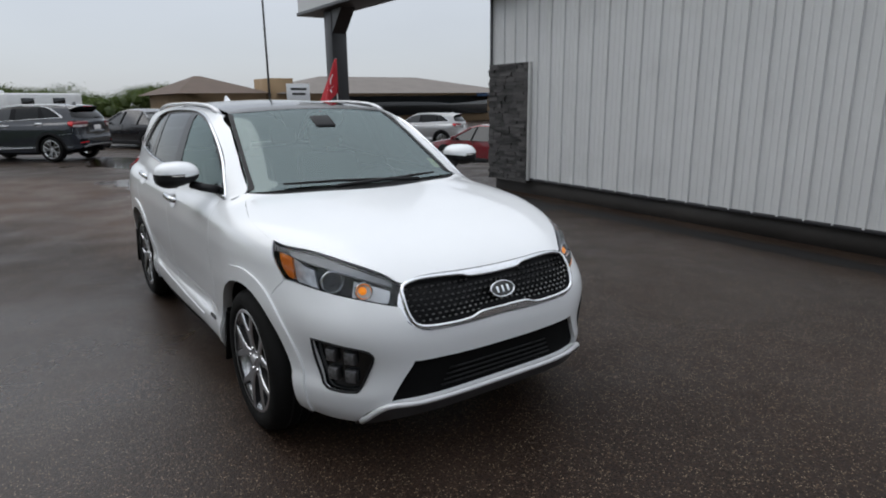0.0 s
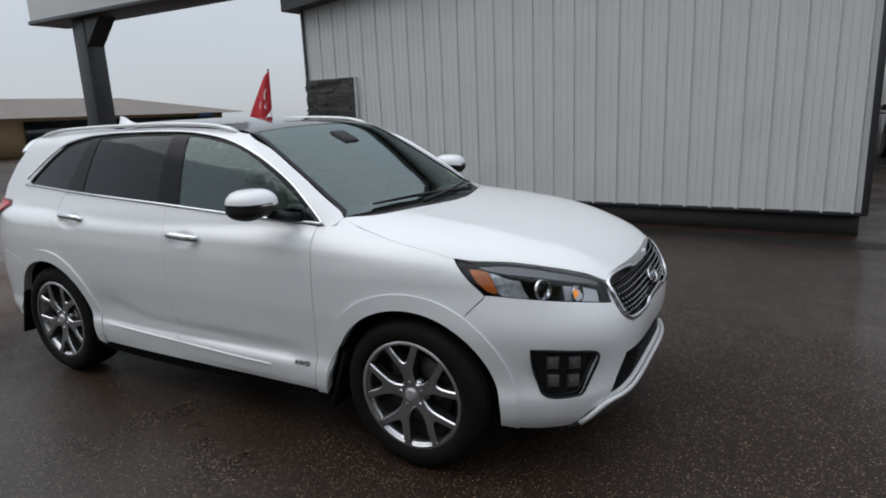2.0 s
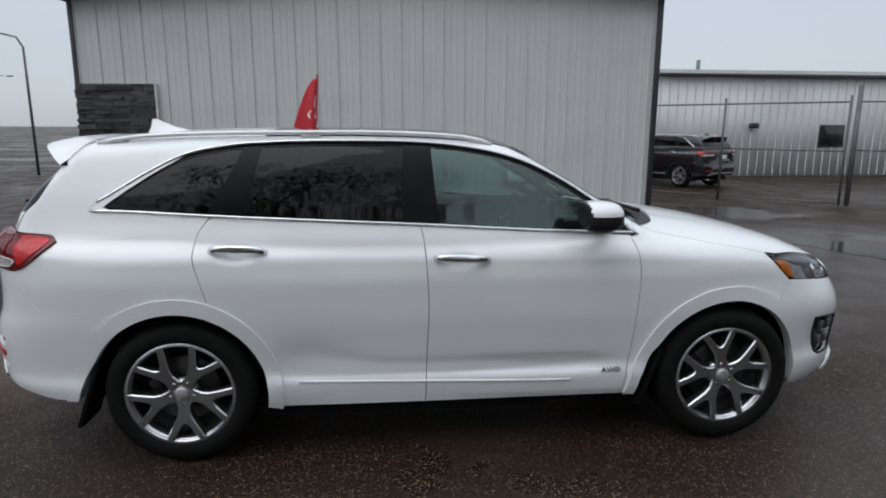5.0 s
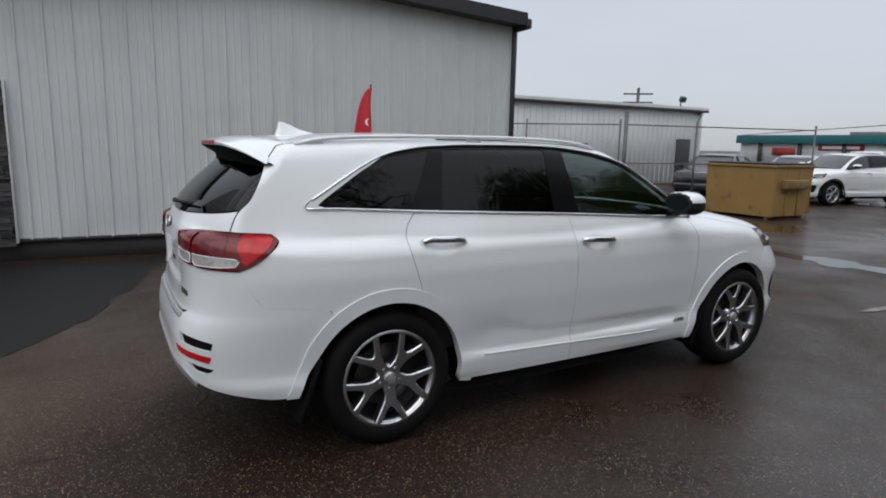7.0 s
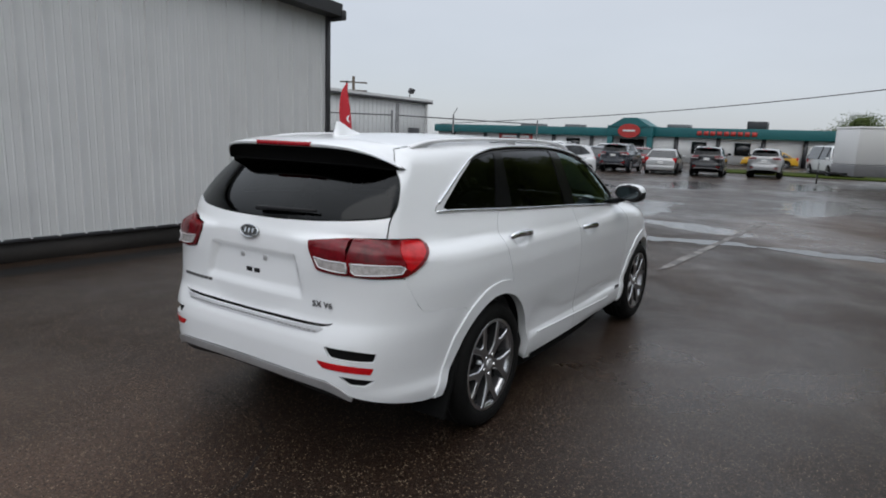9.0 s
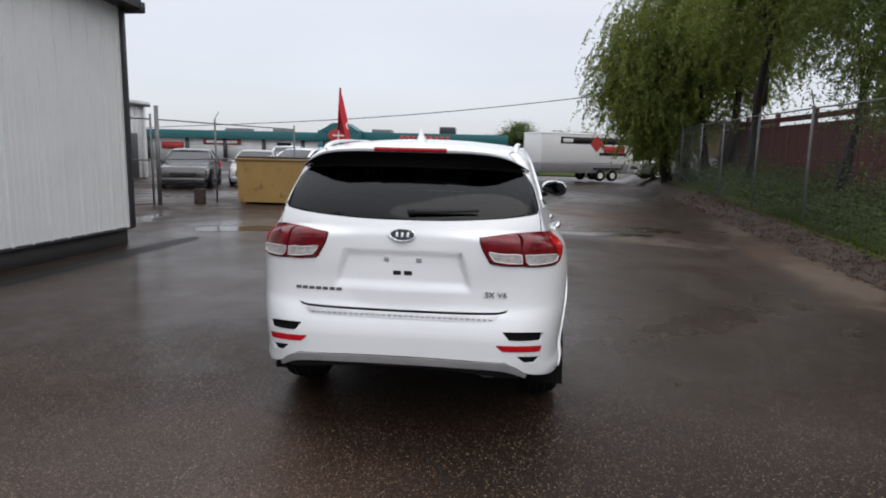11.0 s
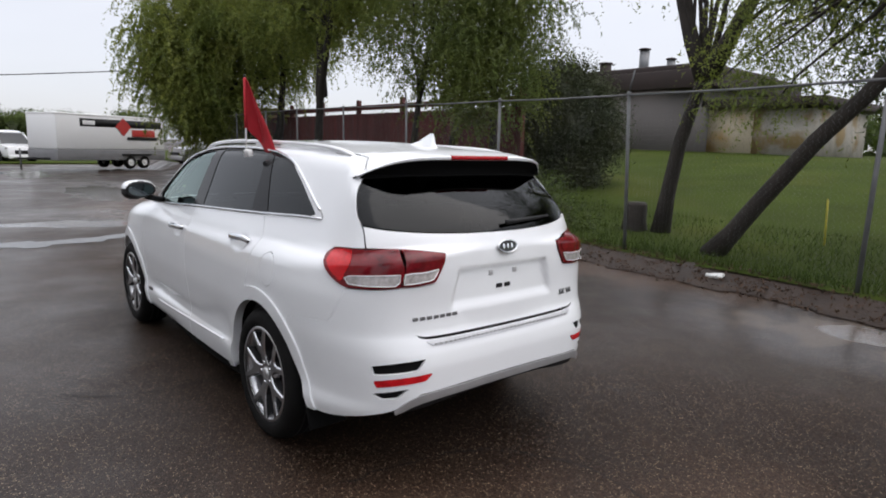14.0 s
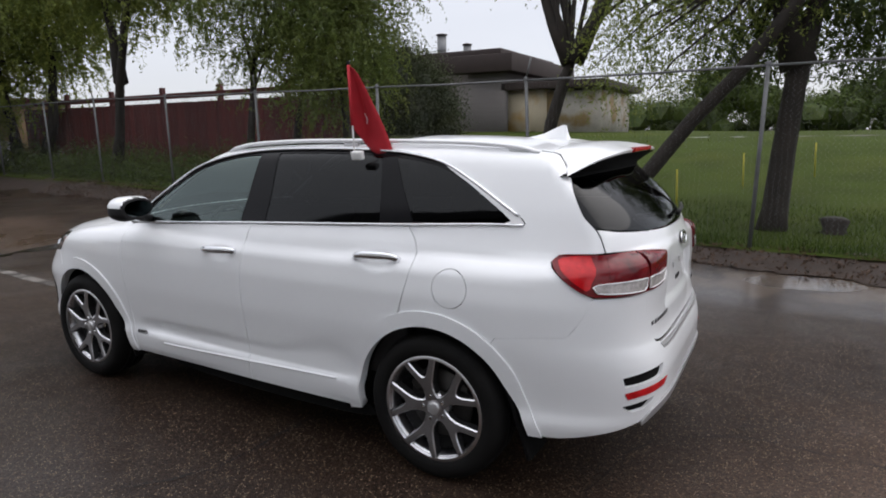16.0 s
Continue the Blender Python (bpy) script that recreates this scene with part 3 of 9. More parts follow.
for k in range(n_sheets):
    u0, u1 = k * SHEET, min((k + 1) * SHEET, wall_len)
    bm = bmesh.new()
    prof = []
    x = u0
    while x < u1 - 1e-6:
        for du, dv in ((0.0, 0.0), (0.010, -0.026), (0.034, -0.026), (0.044, 0.0), (0.125, 0.0), (0.131, -0.006), (0.145, -0.006), (0.151, 0.0), (0.215, 0.0), (0.221, -0.006), (0.235, -0.006), (0.241, 0.0)):
            if x + du <= u1:
                prof.append((x + du, dv))
        x += pitch
    prof.append((u1, 0.0))
    low = [STONE_H if u < STONE_W else 0.27 for u, v in prof]
    if u0 < STONE_W < u1:
        i = next(i for i, (u, v) in enumerate(prof) if u >= STONE_W)
        prof.insert(i, (STONE_W + 0.0005, 0.0))
        prof.insert(i, (STONE_W - 0.0005, 0.0))
        low = [STONE_H if u < STONE_W else 0.27 for u, v in prof]
    a = [bm.verts.new((u, 0.045 + v - 0.0006 * (k % 2), z)) for (u, v), z in zip(prof, low)]
    b = [bm.verts.new((u, 0.045 + v - 0.0006 * (k % 2), eave(u) - 0.02)) for u, v in prof]
    for i in range(len(prof) - 1):
        if prof[i + 1][0] - prof[i][0] > 1e-5:
            bm.faces.new((a[i], a[i + 1], b[i + 1], b[i]))
    part("siding_sheet", bm, "siding", shed, smooth=False)
part("corner_trim", boxed(wall_len - 0.055, wall_len + 0.015, -0.012, 0.10, 0.27, 3.58, 0.006), "dark_trim", shed, "dark grey corner trim")
part("corner_trim", boxed(-0.03, 0.025, -0.012, 0.10, 0.27, 3.45, 0.006), "dark_trim", shed, "dark grey corner trim")
for u0, u1 in ((-0.22, RIDGE), (RIDGE, wall_len + 0.05)):
    bm = bmesh.new()
    z0, z1 = (eave(0) - 0.02 if u0 < 0 else eave(RIDGE)), (eave(RIDGE) if u1 == RIDGE else eave(wall_len) - 0.006)
    box(bm, 0, 1, -0.26, 14.2, 0, 0.20, 0.0)
    for v in bm.verts:
        t = v.co.x
        v.co.x, v.co.z = u0 + (u1 - u0) * t, v.co.z - 0.04 + z0 + (z1 - z0) * t
    part("roof_edge", bm, "dark_trim", shed, "dark grey metal roof edge", smooth=False)
part("gutter_end", boxed(wall_len + 0.03, wall_len + 0.12, -0.29, 14.0, 3.50, 3.66, 0.02), "dark_trim", shed)
part("stone_backing", boxed(-0.02, STONE_W - 0.012, 0.01, 0.10, 0.22, STONE_H - 0.006), "mortar", shed)
part("stone_trim", boxed(STONE_W - 0.012, STONE_W + 0.016, -0.03, 0.06, 0.24, STONE_H, 0.003), "stone_edge", shed, "pale metal edge trim")
rs = random.Random(4)
z, stones = 0.20, []
while z < STONE_H - 0.03:
    h = rs.uniform(0.036, 0.062)
    h = min(h, STONE_H - z)
    u = -0.03
    while u < STONE_W - 0.02:
        l = min(rs.uniform(0.10, 0.34), STONE_W - 0.014 - u)
        if l > 0.03:
            stones.append((u, z, l, h, rs.uniform(0.012, 0.045), rs.randrange(6)))
        u += l + 0.004
    z += h + 0.004
stone_meshes = []
for k in range(6):
    bm = boxed(-0.5, 0.5, -0.5, 0.5, -0.5, 0.5)
    bmesh.ops.subdivide_edges(bm, edges=[e for e in bm.edges], cuts=1)
    for v in bm.verts:
        v.co += Vector([rs.uniform(-0.07, 0.07) for _ in range(3)]) * (1 if v.co.y < 0 else 0)
    me = bpy.data.meshes.new("stone")
    bm.to_mesh(me)
    bm.free()
    me.materials.append(M["ledgestone"])
    stone_meshes.append(me)
for u, z, l, h, d, k in stones:
    ob = new("stone", stone_meshes[k])
    ob.parent = shed
    ob.matrix_basis = Matrix.Translation((u + l / 2, 0.012 - d / 2, z + h / 2)) @ Matrix.Diagonal((l, d + 0.02, h, 1))

# ---- the white SUV: one smooth body form, cut into panels ----
def pchip(pts):
    """Smooth curve through (u, v) pairs, flat beyond its ends."""
    u, v = np.array(pts, float).T
    h, d = np.diff(u), np.diff(v) / np.diff(u)
    m = np.zeros(len(u))
    m[0], m[-1] = d[0], d[-1]
    for i in range(1, len(u) - 1):
        if d[i - 1] * d[i] > 0:
            a, b = 2 * h[i] + h[i - 1], h[i] + 2 * h[i - 1]
            m[i] = (a + b) / (a / d[i - 1] + b / d[i])
    def f(x):
        x = np.clip(x, u[0], u[-1])
        i = np.clip(np.searchsorted(u, x) - 1, 0, len(u) - 2)
        s = (x - u[i]) / h[i]
        return ((1 + 2 * s) * (1 - s) ** 2 * v[i] + s * (1 - s) ** 2 * h[i] * m[i]
                + s * s * (3 - 2 * s) * v[i + 1] + s * s * (s - 1) * h[i] * m[i + 1])
    return f

def smax(a, b, r):
    k = np.maximum(r - np.abs(a - b), 0) / r
    return np.maximum(a, b) + k * k * r / 4

def smin(a, b, r):
    return -smax(-a, -b, r)

def step(x, a, b):
    s = np.clip((x - a) / (b - a), 0, 1)
    return s * s * (3 - 2 * s)

# half width of the body side by height, nose and tail by height
WIDTH = pchip([(.18, .80), (.26, .862), (.33, .893), (.40, .900), (.47, .888), (.6, .899), (.75, .913), (.9, .915), (1.0, .903), (1.07, .891), (1.16, .868), (1.3, .81)])
NOSE = pchip([(.18, 2.10), (.24, 2.20), (.32, 2.25), (.42, 2.28), (.52, 2.288), (.64, 2.298), (.72, 2.292), (.80, 2.275), (.88, 2.245), (.94, 2.20), (1.0, 2.10), (1.1, 1.95)])
NOSE_P = pchip([(.2, 2.3), (.65, 2.3), (.9, 2.0), (1.1, 2.0)])
NOSE_Q = pchip([(.2, 4.6), (.65, 4.4), (.9, 3.2), (1.1, 3.0)])
TAIL = pchip([(.2, -2.22), (.3, -2.29), (.40, -2.36), (.50, -2.386), (.60, -2.388), (.66, -2.380), (.72, -2.362), (.78, -2.340), (.9, -2.330), (1.0, -2.333), (1.14, -2.327), (1.22, -2.303), (1.4, -2.26)])
HOOD = pchip([(.7, 1.18), (1.0, 1.165), (1.2, 1.148), (1.5, 1.112), (1.75, 1.066), (1.95, 1.012), (2.1, .955), (2.2, .90), (2.3, .80)])
GLASS = pchip([(1.0, .885), (1.10, .862), (1.2, .822), (1.35, .765), (1.5, .70), (1.58, .655), (1.68, .57)])
ROOF = pchip([(-2.4, 1.555), (-2.1, 1.585), (-1.7, 1.617), (-1.2, 1.643), (-.6, 1.65), (-.1, 1.636), (.25, 1.60), (.6, 1.53)])
SCREEN = pchip([(1.0, 1.30), (1.12, 1.10), (1.3, .80), (1.45, .54), (1.58, .29), (1.7, .03)])
BACK = pchip([(1.0, -2.338), (1.14, -2.324), (1.22, -2.297), (1.27, -2.266), (1.33, -2.215), (1.39, -2.15), (1.44, -2.09), (1.49, -2.035), (1.55, -1.965), (1.7, -1.78)])

def lower(x, y, z):
    w = WIDTH(z)
    hollow = .050 + .10 * step(-x, .35, .95)
    w = w - .034 * np.exp(-(np.abs(z - .452) / np.where(z > .452, hollow, .024)) ** 2.6) * step(x, -1.02, -.66) * step(-x, -.86, -.55)
    n = np.maximum(x - 1.1, 0) / (NOSE(z) - 1.1)
    t = np.maximum(-1.4 - x, 0) / (-1.4 - TAIL(z))
    p, q = np.where(x > 0, NOSE_P(z), 2.5), np.where(x > 0, NOSE_Q(z), 6.0)
    e = np.where(x > 0, n, t)
    r = (e ** p + (y / w) ** q) ** (1 / np.maximum(p, q))
    side = (r - 1) * .5
    top = z - (HOOD(x) - .032 * (y / .8) ** 2 - .035 * (y / .8) ** 6)
    return smax(side, top * .9, .05)

def upper(x, y, z):
    w = GLASS(z) * (1 - .075 * (np.abs(x + .4) / 1.35) ** 2)
    side = (y - w) * .9
    roof = z - (ROOF(x) - .05 * (y / .65) ** 2)
    front = (x - (SCREEN(z) - .13 * (y / .75) ** 2)) * .5
    back = ((BACK(z) + .17 * (np.abs(y) / .7) ** 2.6) - x) * .85
    return smax(smax(side, roof, .07), smax(front, back, .01), .035)

def body(x, y, z):
    y = np.abs(y)
    return smin(lower(x, y, z), upper(x, y, z), .012 + .03 * step(x, .62, .92))

def cast(o, d, far=6.0, n=160):
    """First meeting of the rays o + s d with the body: s, nan where they miss."""
    o, d = np.broadcast_arrays(np.atleast_2d(np.asarray(o, float)), np.atleast_2d(np.asarray(d, float)))
    s = np.linspace(0, far, n)
    P = o[:, None, :] + s[None, :, None] * d[:, None, :]
    f = body(P[..., 0], P[..., 1], P[..., 2])
    hit = (f[:, 1:] <= 0) & (f[:, :-1] > 0)
    ok = hit.any(1)
    i = hit.argmax(1)
    a, b = s[i], s[i + 1]
    for _ in range(26):
        m = (a + b) / 2
        Q = o + m[:, None] * d
        inside = body(Q[:, 0], Q[:, 1], Q[:, 2]) <= 0
        a, b = np.where(inside, a, m), np.where(inside, m, b)
    return np.where(ok, (a + b) / 2, np.nan)

def charts(kind, u):
    """Rays on to the body: from the side (x, z), above (x, y), behind (y, z), round the nose or the tail (angle, z)."""
    a, b = u[:, 0], u[:, 1]
    o, c = np.ones_like(a), np.zeros_like(a)
    if kind == "side":
        return np.stack((a, -1.4 * o, b), 1), np.stack((c, o, c), 1)
    if kind == "top":
        return np.stack((a, b, 1.9 * o), 1), np.stack((c, c, -o), 1)
    if kind == "rear":
        return np.stack((-2.8 * o, a, b), 1), np.stack((o, c, c), 1)
    sx, x0 = (1, 1.2) if kind == "nose" else (-1, -1.5)
    d = np.stack((sx * np.cos(a), np.sin(a), c), 1)
    return np.array((x0, 0, 0)) + 1.5 * d + np.stack((c, c, b), 1), -d


def on_side(line):
    """(x, z) seen from the side, as (x, y, z) on the right-hand flank."""
    return [tuple(p) for p in lift("side", line)[0]]


def on_rear(line):
    """(y, z) seen from behind, as (x, y, z) on the tail."""
    return [tuple(p) for p in lift("rear", line)[0]]


def around(kind, pts):
    """(x, y, z) near the body as (angle, z) round the nose or the tail."""
    sx, x0 = (1, 1.2) if kind == "nose" else (-1, -1.5)
    return [(math.atan2(p[1], sx * (p[0] - x0)), p[2]) for p in pts]


def normals(P):
    e, g = 1e-4, []
    for k in range(3):
        d = np.zeros(3)
        d[k] = e
        g.append(body(*(P + d).T) - body(*(P - d).T))
    g = np.array(g).T
    return g / np.linalg.norm(g, axis=1, keepdims=True)


def lift(kind, u, off=0.0):
    """Chart points on to the body, off metres outwards; also the outward normals."""
    u = np.asarray(u, float)
    o, d = charts(kind, u)
    s = cast(o, d, 1.8, 90)
    bad = np.isnan(s)
    if bad.any() and not bad.all():
        good = np.where(~bad)[0]
        for i in np.where(bad)[0]:
            s[i] = s[good[np.argmin(((u[good] - u[i]) ** 2).sum(1))]]
    P = o + s[:, None] * d
    N = normals(P)
    return P + N * np.reshape(off, (-1, 1)) if np.ndim(off) else P + N * off, N


def smooth(pts, gap=0.02):
    """A Catmull-Rom line through the points, one point every gap metres, without its last point."""
    p = [np.array(q, float) for q in pts]
    p = [2 * p[0] - p[1]] + p + [2 * p[-1] - p[-2]]
    out = []
    for i in range(1, len(p) - 2):
        n = max(1, int(np.linalg.norm(p[i + 1] - p[i]) / gap))
        for k in range(n):
            t = k / n
            out.append(0.5 * (2 * p[i] + (p[i + 1] - p[i - 1]) * t + (2 * p[i - 1] - 5 * p[i] + 4 * p[i + 1] - p[i + 2]) * t * t
                              + (3 * p[i] - p[i - 1] - 3 * p[i + 1] + p[i + 2]) * t ** 3))
    return out


def loop(*lines, gap=0.02):
    """A closed outline of smooth lines; each begins where the one before it ends, with a corner there."""
    out = []
    for i, line in enumerate(lines):
        end = lines[(i + 1) % len(lines)][0]
        out += smooth(list(line) + ([end] if np.linalg.norm(np.array(end) - np.array(line[-1])) > 1e-6 else []), gap)
    return np.array(out)


def arc(cx, cz, r, a0, a1, n=24):
    return [(cx + r * math.cos(radians(a0 + (a1 - a0) * k / n)), cz + r * math.sin(radians(a0 + (a1 - a0) * k / n))) for k in range(n + 1)]


def mirror_half(half):
    """A line from the middle outwards and back, completed with its mirror image in the first coordinate."""
    return list(half) + [(-p[0], p[1]) for p in half[::-1]]


def area(poly):
    x, y = poly.T
    return 0.5 * np.sum(x * np.roll(y, -1) - np.roll(x, -1) * y)


def inset(poly, d):
    t = np.roll(poly, -1, 0) - np.roll(poly, 1, 0)
    t /= np.maximum(np.linalg.norm(t, axis=1, keepdims=True), 1e-9)
    return poly + d * np.sign(area(poly)) * np.stack((-t[:, 1], t[:, 0]), 1)


def inside(poly, q):
    x, y = poly.T
    x2, y2 = np.roll(x, -1), np.roll(y, -1)
    q = np.asarray(q)
    up = (y[None] > q[:, 1:2]) != (y2[None] > q[:, 1:2])
    cut = x[None] + (q[:, 1:2] - y[None]) * (x2 - x)[None] / np.where(np.abs(y2 - y) < 1e-12, 1e-12, y2 - y)[None]
    return (np.sum(up & (q[:, 0:1] < cut), 1) % 2) == 1


def near_line(poly, q):
    a, b = poly, np.roll(poly, -1, 0)
    ab = b - a
    t = np.clip(((q[:, None] - a[None]) * ab[None]).sum(2) / np.maximum((ab ** 2).sum(1), 1e-12)[None], 0, 1)
    return np.sqrt((((a[None] + t[..., None] * ab[None]) - q[:, None]) ** 2).sum(2)).min(1)


def panel(kind, outline, holes=(), off=0.0, gap=0.002, grid=0.03, flange=0.014, mirrored=False):
    """A pressed panel: the outline cut out of the body form, with holes, its edges turned in by the flange."""
    rings = [inset(np.asarray(outline, float), gap)] + [inset(np.asarray(h, float), -gap) for h in holes]
    lo, hi = rings[0].min(0), rings[0].max(0)
    gx, gy = np.meshgrid(np.arange(lo[0] + grid / 2, hi[0], grid), np.arange(lo[1] + grid / 2, hi[1], grid))
    gx = gx + np.where(np.arange(gx.shape[0]) % 2, grid / 4, -grid / 4)[:, None]
    q = np.stack((gx.ravel(), gy.ravel()), 1)
    keep = inside(rings[0], q)
    for r in rings:
        q, keep = q[keep], keep[keep]
        keep = near_line(r, q) > grid * 0.4
        if r is not rings[0]:
            keep &= ~inside(r, q)
    q = q[keep]
    pts, edges = [], []
    for r in rings:
        n0 = len(pts)
        pts += [Vector(p) for p in r]
        edges += [(n0 + i, n0 + (i + 1) % len(r)) for i in range(len(r))]
    pts += [Vector(p) for p in q]
    v, e, f = delaunay(pts, edges, [], 0, 1e-6)[:3]
    V = np.array([(p[0], p[1]) for p in v])
    F = np.array([t for t in f if len(t) == 3])
    c = V[F].mean(1)
    ok = inside(rings[0], c)
    for r in rings[1:]:
        ok &= ~inside(r, c)
    F = F[ok]
    P, N = lift(kind, V, off(V) if callable(off) else off)
    S = N
    if callable(off):
        e = 0.003
        ahead = [lift(kind, V + d, off(V + d))[0] for d in (np.array((e, 0)), np.array((0, e)))]
        behind = [lift(kind, V - d, off(V - d))[0] for d in (np.array((e, 0)), np.array((0, e)))]
        S = np.cross(ahead[0] - behind[0], ahead[1] - behind[1])
        S /= np.maximum(np.linalg.norm(S, axis=1, keepdims=True), 1e-12)
        S *= np.sign((S * N).sum(1, keepdims=True))
        S = np.where((S * N).sum(1, keepdims=True) > 0.6, S, N)
    bm = bmesh.new()
    side = -1 if mirrored else 1
    layer = bm.verts.layers.float_vector.new("form_normal")
    bv = [bm.verts.new((p[0], p[1] * side, p[2])) for p in P]
    for v, q in zip(bv, S):
        v[layer] = (q[0], q[1] * side, q[2])
    bm.verts.ensure_lookup_table()
    for t in F:
        a, b, d = P[t]
        if np.dot(np.cross(b - a, d - a), N[t].mean(0)) * side < 0:
            t = t[::-1]
        bm.faces.new([bv[i] for i in t])
    if flange:
        rim = [x for x in bm.edges if len(x.link_faces) == 1]
        index = {x: i for i, x in enumerate(bv)}
        made = {}

        def pair(x):
            if x not in made:
                i = index[x]
                n = Vector((N[i][0], N[i][1] * side, N[i][2]))
                made[x] = (bm.verts.new(x.co), bm.verts.new(x.co - n * flange))
            return made[x]
        for x in rim:
            a, b = x.verts
            face = x.link_faces[0]
            order = [l.vert for l in face.loops]
            if order[(order.index(a) + 1) % len(order)] is not b:
                a, b = b, a
            (a0, a1), (b0, b1) = pair(a), pair(b)
            bm.faces.new((b0, a0, a1, b1))
    loose = [x for x in bm.verts if not x.link_faces]
    bmesh.ops.delete(bm, geom=loose, context="VERTS")
    return bm


def line_on(kind, pts, off=0.0, gap=0.02, mirrored=False):
    """A smooth line on the body, as points in space."""
    P, _ = lift(kind, np.array(smooth(pts, gap) + [np.array(pts[-1], float)]), off)
    return [(p[0], -p[1] if mirrored else p[1], p[2]) for p in P]


suv = thing("suv", "white pearl mid-size suv with black roof glass, parked on wet asphalt", "car")
SIDES = (False, True)
AF, AR, HUB = 1.39, -1.39, 0.36

# shared seams, given once and used by the panels on both sides of them
hood_xy = [(0.955, -0.70), (1.05, -0.735), (1.15, -0.765), (1.30, -0.80), (1.44, -0.806), (1.60, -0.797)]
hood_z = lift("top", hood_xy)[0][:, 2]
hood_xz = [(p[0], z) for p, z in zip(hood_xy, hood_z)]
roof_x = [0.24, 0.10, -0.15, -0.5, -0.9, -1.3, -1.6, -1.75, -1.845]
roof_y = [-0.575, -0.58, -0.585, -0.585, -0.58, -0.57, -0.557, -0.549, -0.543]
roof_xz = [(x, z) for x, z in zip(roof_x, lift("top", list(zip(roof_x, roof_y)))[0][:, 2])]
post_xy = [(0.950, -0.702), (0.845, -0.664), (0.60, -0.622), (0.40, -0.590), (0.24, -0.562)]
post_line = [(p[0], z) for p, z in zip(post_xy, lift("top", post_xy)[0][:, 2])]
door_front = [(0.862, 1.112), (0.884, 1.0), (0.886, 0.86), (0.869, 0.583), (0.85, 0.42), (0.83, 0.285)]
door_mid = [(-0.212, 1.178), (-0.193, 1.08), (-0.177, 0.81), (-0.184, 0.57), (-0.193, 0.285)]
door_back = [(-1.218, 1.224), (-1.274, 1.15), (-1.288, 1.057), (-1.262, 0.955), (-1.23, 0.846), (-1.195, 0.74)]
window_top = [(-1.790, 1.262), (-1.755, 1.297), (-1.696, 1.332), (-1.5, 1.449), (-1.335, 1.526), (-1.142, 1.564), (-1.0, 1.576), (-0.746, 1.585),
              (-0.289, 1.583), (0.0, 1.561), (0.226, 1.518), (0.424, 1.443), (0.655, 1.31), (0.81, 1.193), (0.895, 1.122)]
belt = [(0.895, 1.118), (0.4, 1.144), (-0.212, 1.180), (-0.8, 1.207), (-1.218, 1.226), (-1.6, 1.246), (-1.782, 1.250)]

front_door = loop([(0.862, 1.118), (0.4, 1.142), (-0.212, 1.178)], door_mid, [(-0.193, 0.285), (0.4, 0.283), (0.83, 0.285)], door_front[::-1])
rear_door = loop([(-0.212, 1.178), (-0.8, 1.205), (-1.218, 1.224)], door_back, arc(AR, HUB, 0.43, 63, -8, 18), [(-0.955, 0.285), (-0.6, 0.285), (-0.193, 0.285)], door_mid[::-1])
fender = loop(hood_xz, [(1.60, hood_z[-1]), (1.645, 0.965), (1.69, 0.918), (1.745, 0.868)], [(1.745, 0.856), (1.69, 0.80), (1.645, 0.742)],
              arc(AF, HUB, 0.43, 56, 152, 18), [(1.01, 0.56), (0.955, 0.44), (0.895, 0.285)], [(0.895, 0.285), (0.83, 0.285)], door_front[::-1], [(0.862, 1.112), (0.90, 1.118), (0.955, hood_z[0])])
tail_seam = [(-1.872, 1.556), (-1.895, 1.532), (-1.922, 1.500), (-1.948, 1.467), (-1.982, 1.400), (-2.020, 1.332), (-2.046, 1.294), (-2.082, 1.262), (-2.112, 1.225), (-2.140, 1.158)]
seam_back = [(roof_x[-1], roof_xz[-1][1])] + tail_seam
quarter = loop(post_line, roof_xz, seam_back, [(seam_back[-1][0], 1.155), (-2.04, 1.149), (-1.955, 1.140), (-1.93, 1.112), (-1.965, 1.080), (-2.02, 1.037), (-2.075, 1.002), (-2.12, 0.982)],
               [(-2.12, 0.982), (-2.075, 0.88), (-2.025, 0.808)], [(-2.025, 0.808), (-1.85, 0.795), (-1.72, 0.775)], [(-1.72, 0.775), (-1.665, 0.69)],
               arc(AR, HUB, 0.43, 130, 63, 16), door_back[::-1], [(-1.218, 1.226), (-1.6, 1.248), (-1.782, 1.252)], window_top, [(0.895, 1.118), (0.955, 1.122)])



def dimples(U):
    """Hollows behind the door handles."""
    d = 0
    for x, z in ((-0.02, 1.012), (-1.09, 1.054)):
        d = d - 0.022 * np.exp(-(((U[:, 0] - x) / 0.080) ** 2 + ((U[:, 1] - z) / 0.034) ** 2) ** 2)
    return d


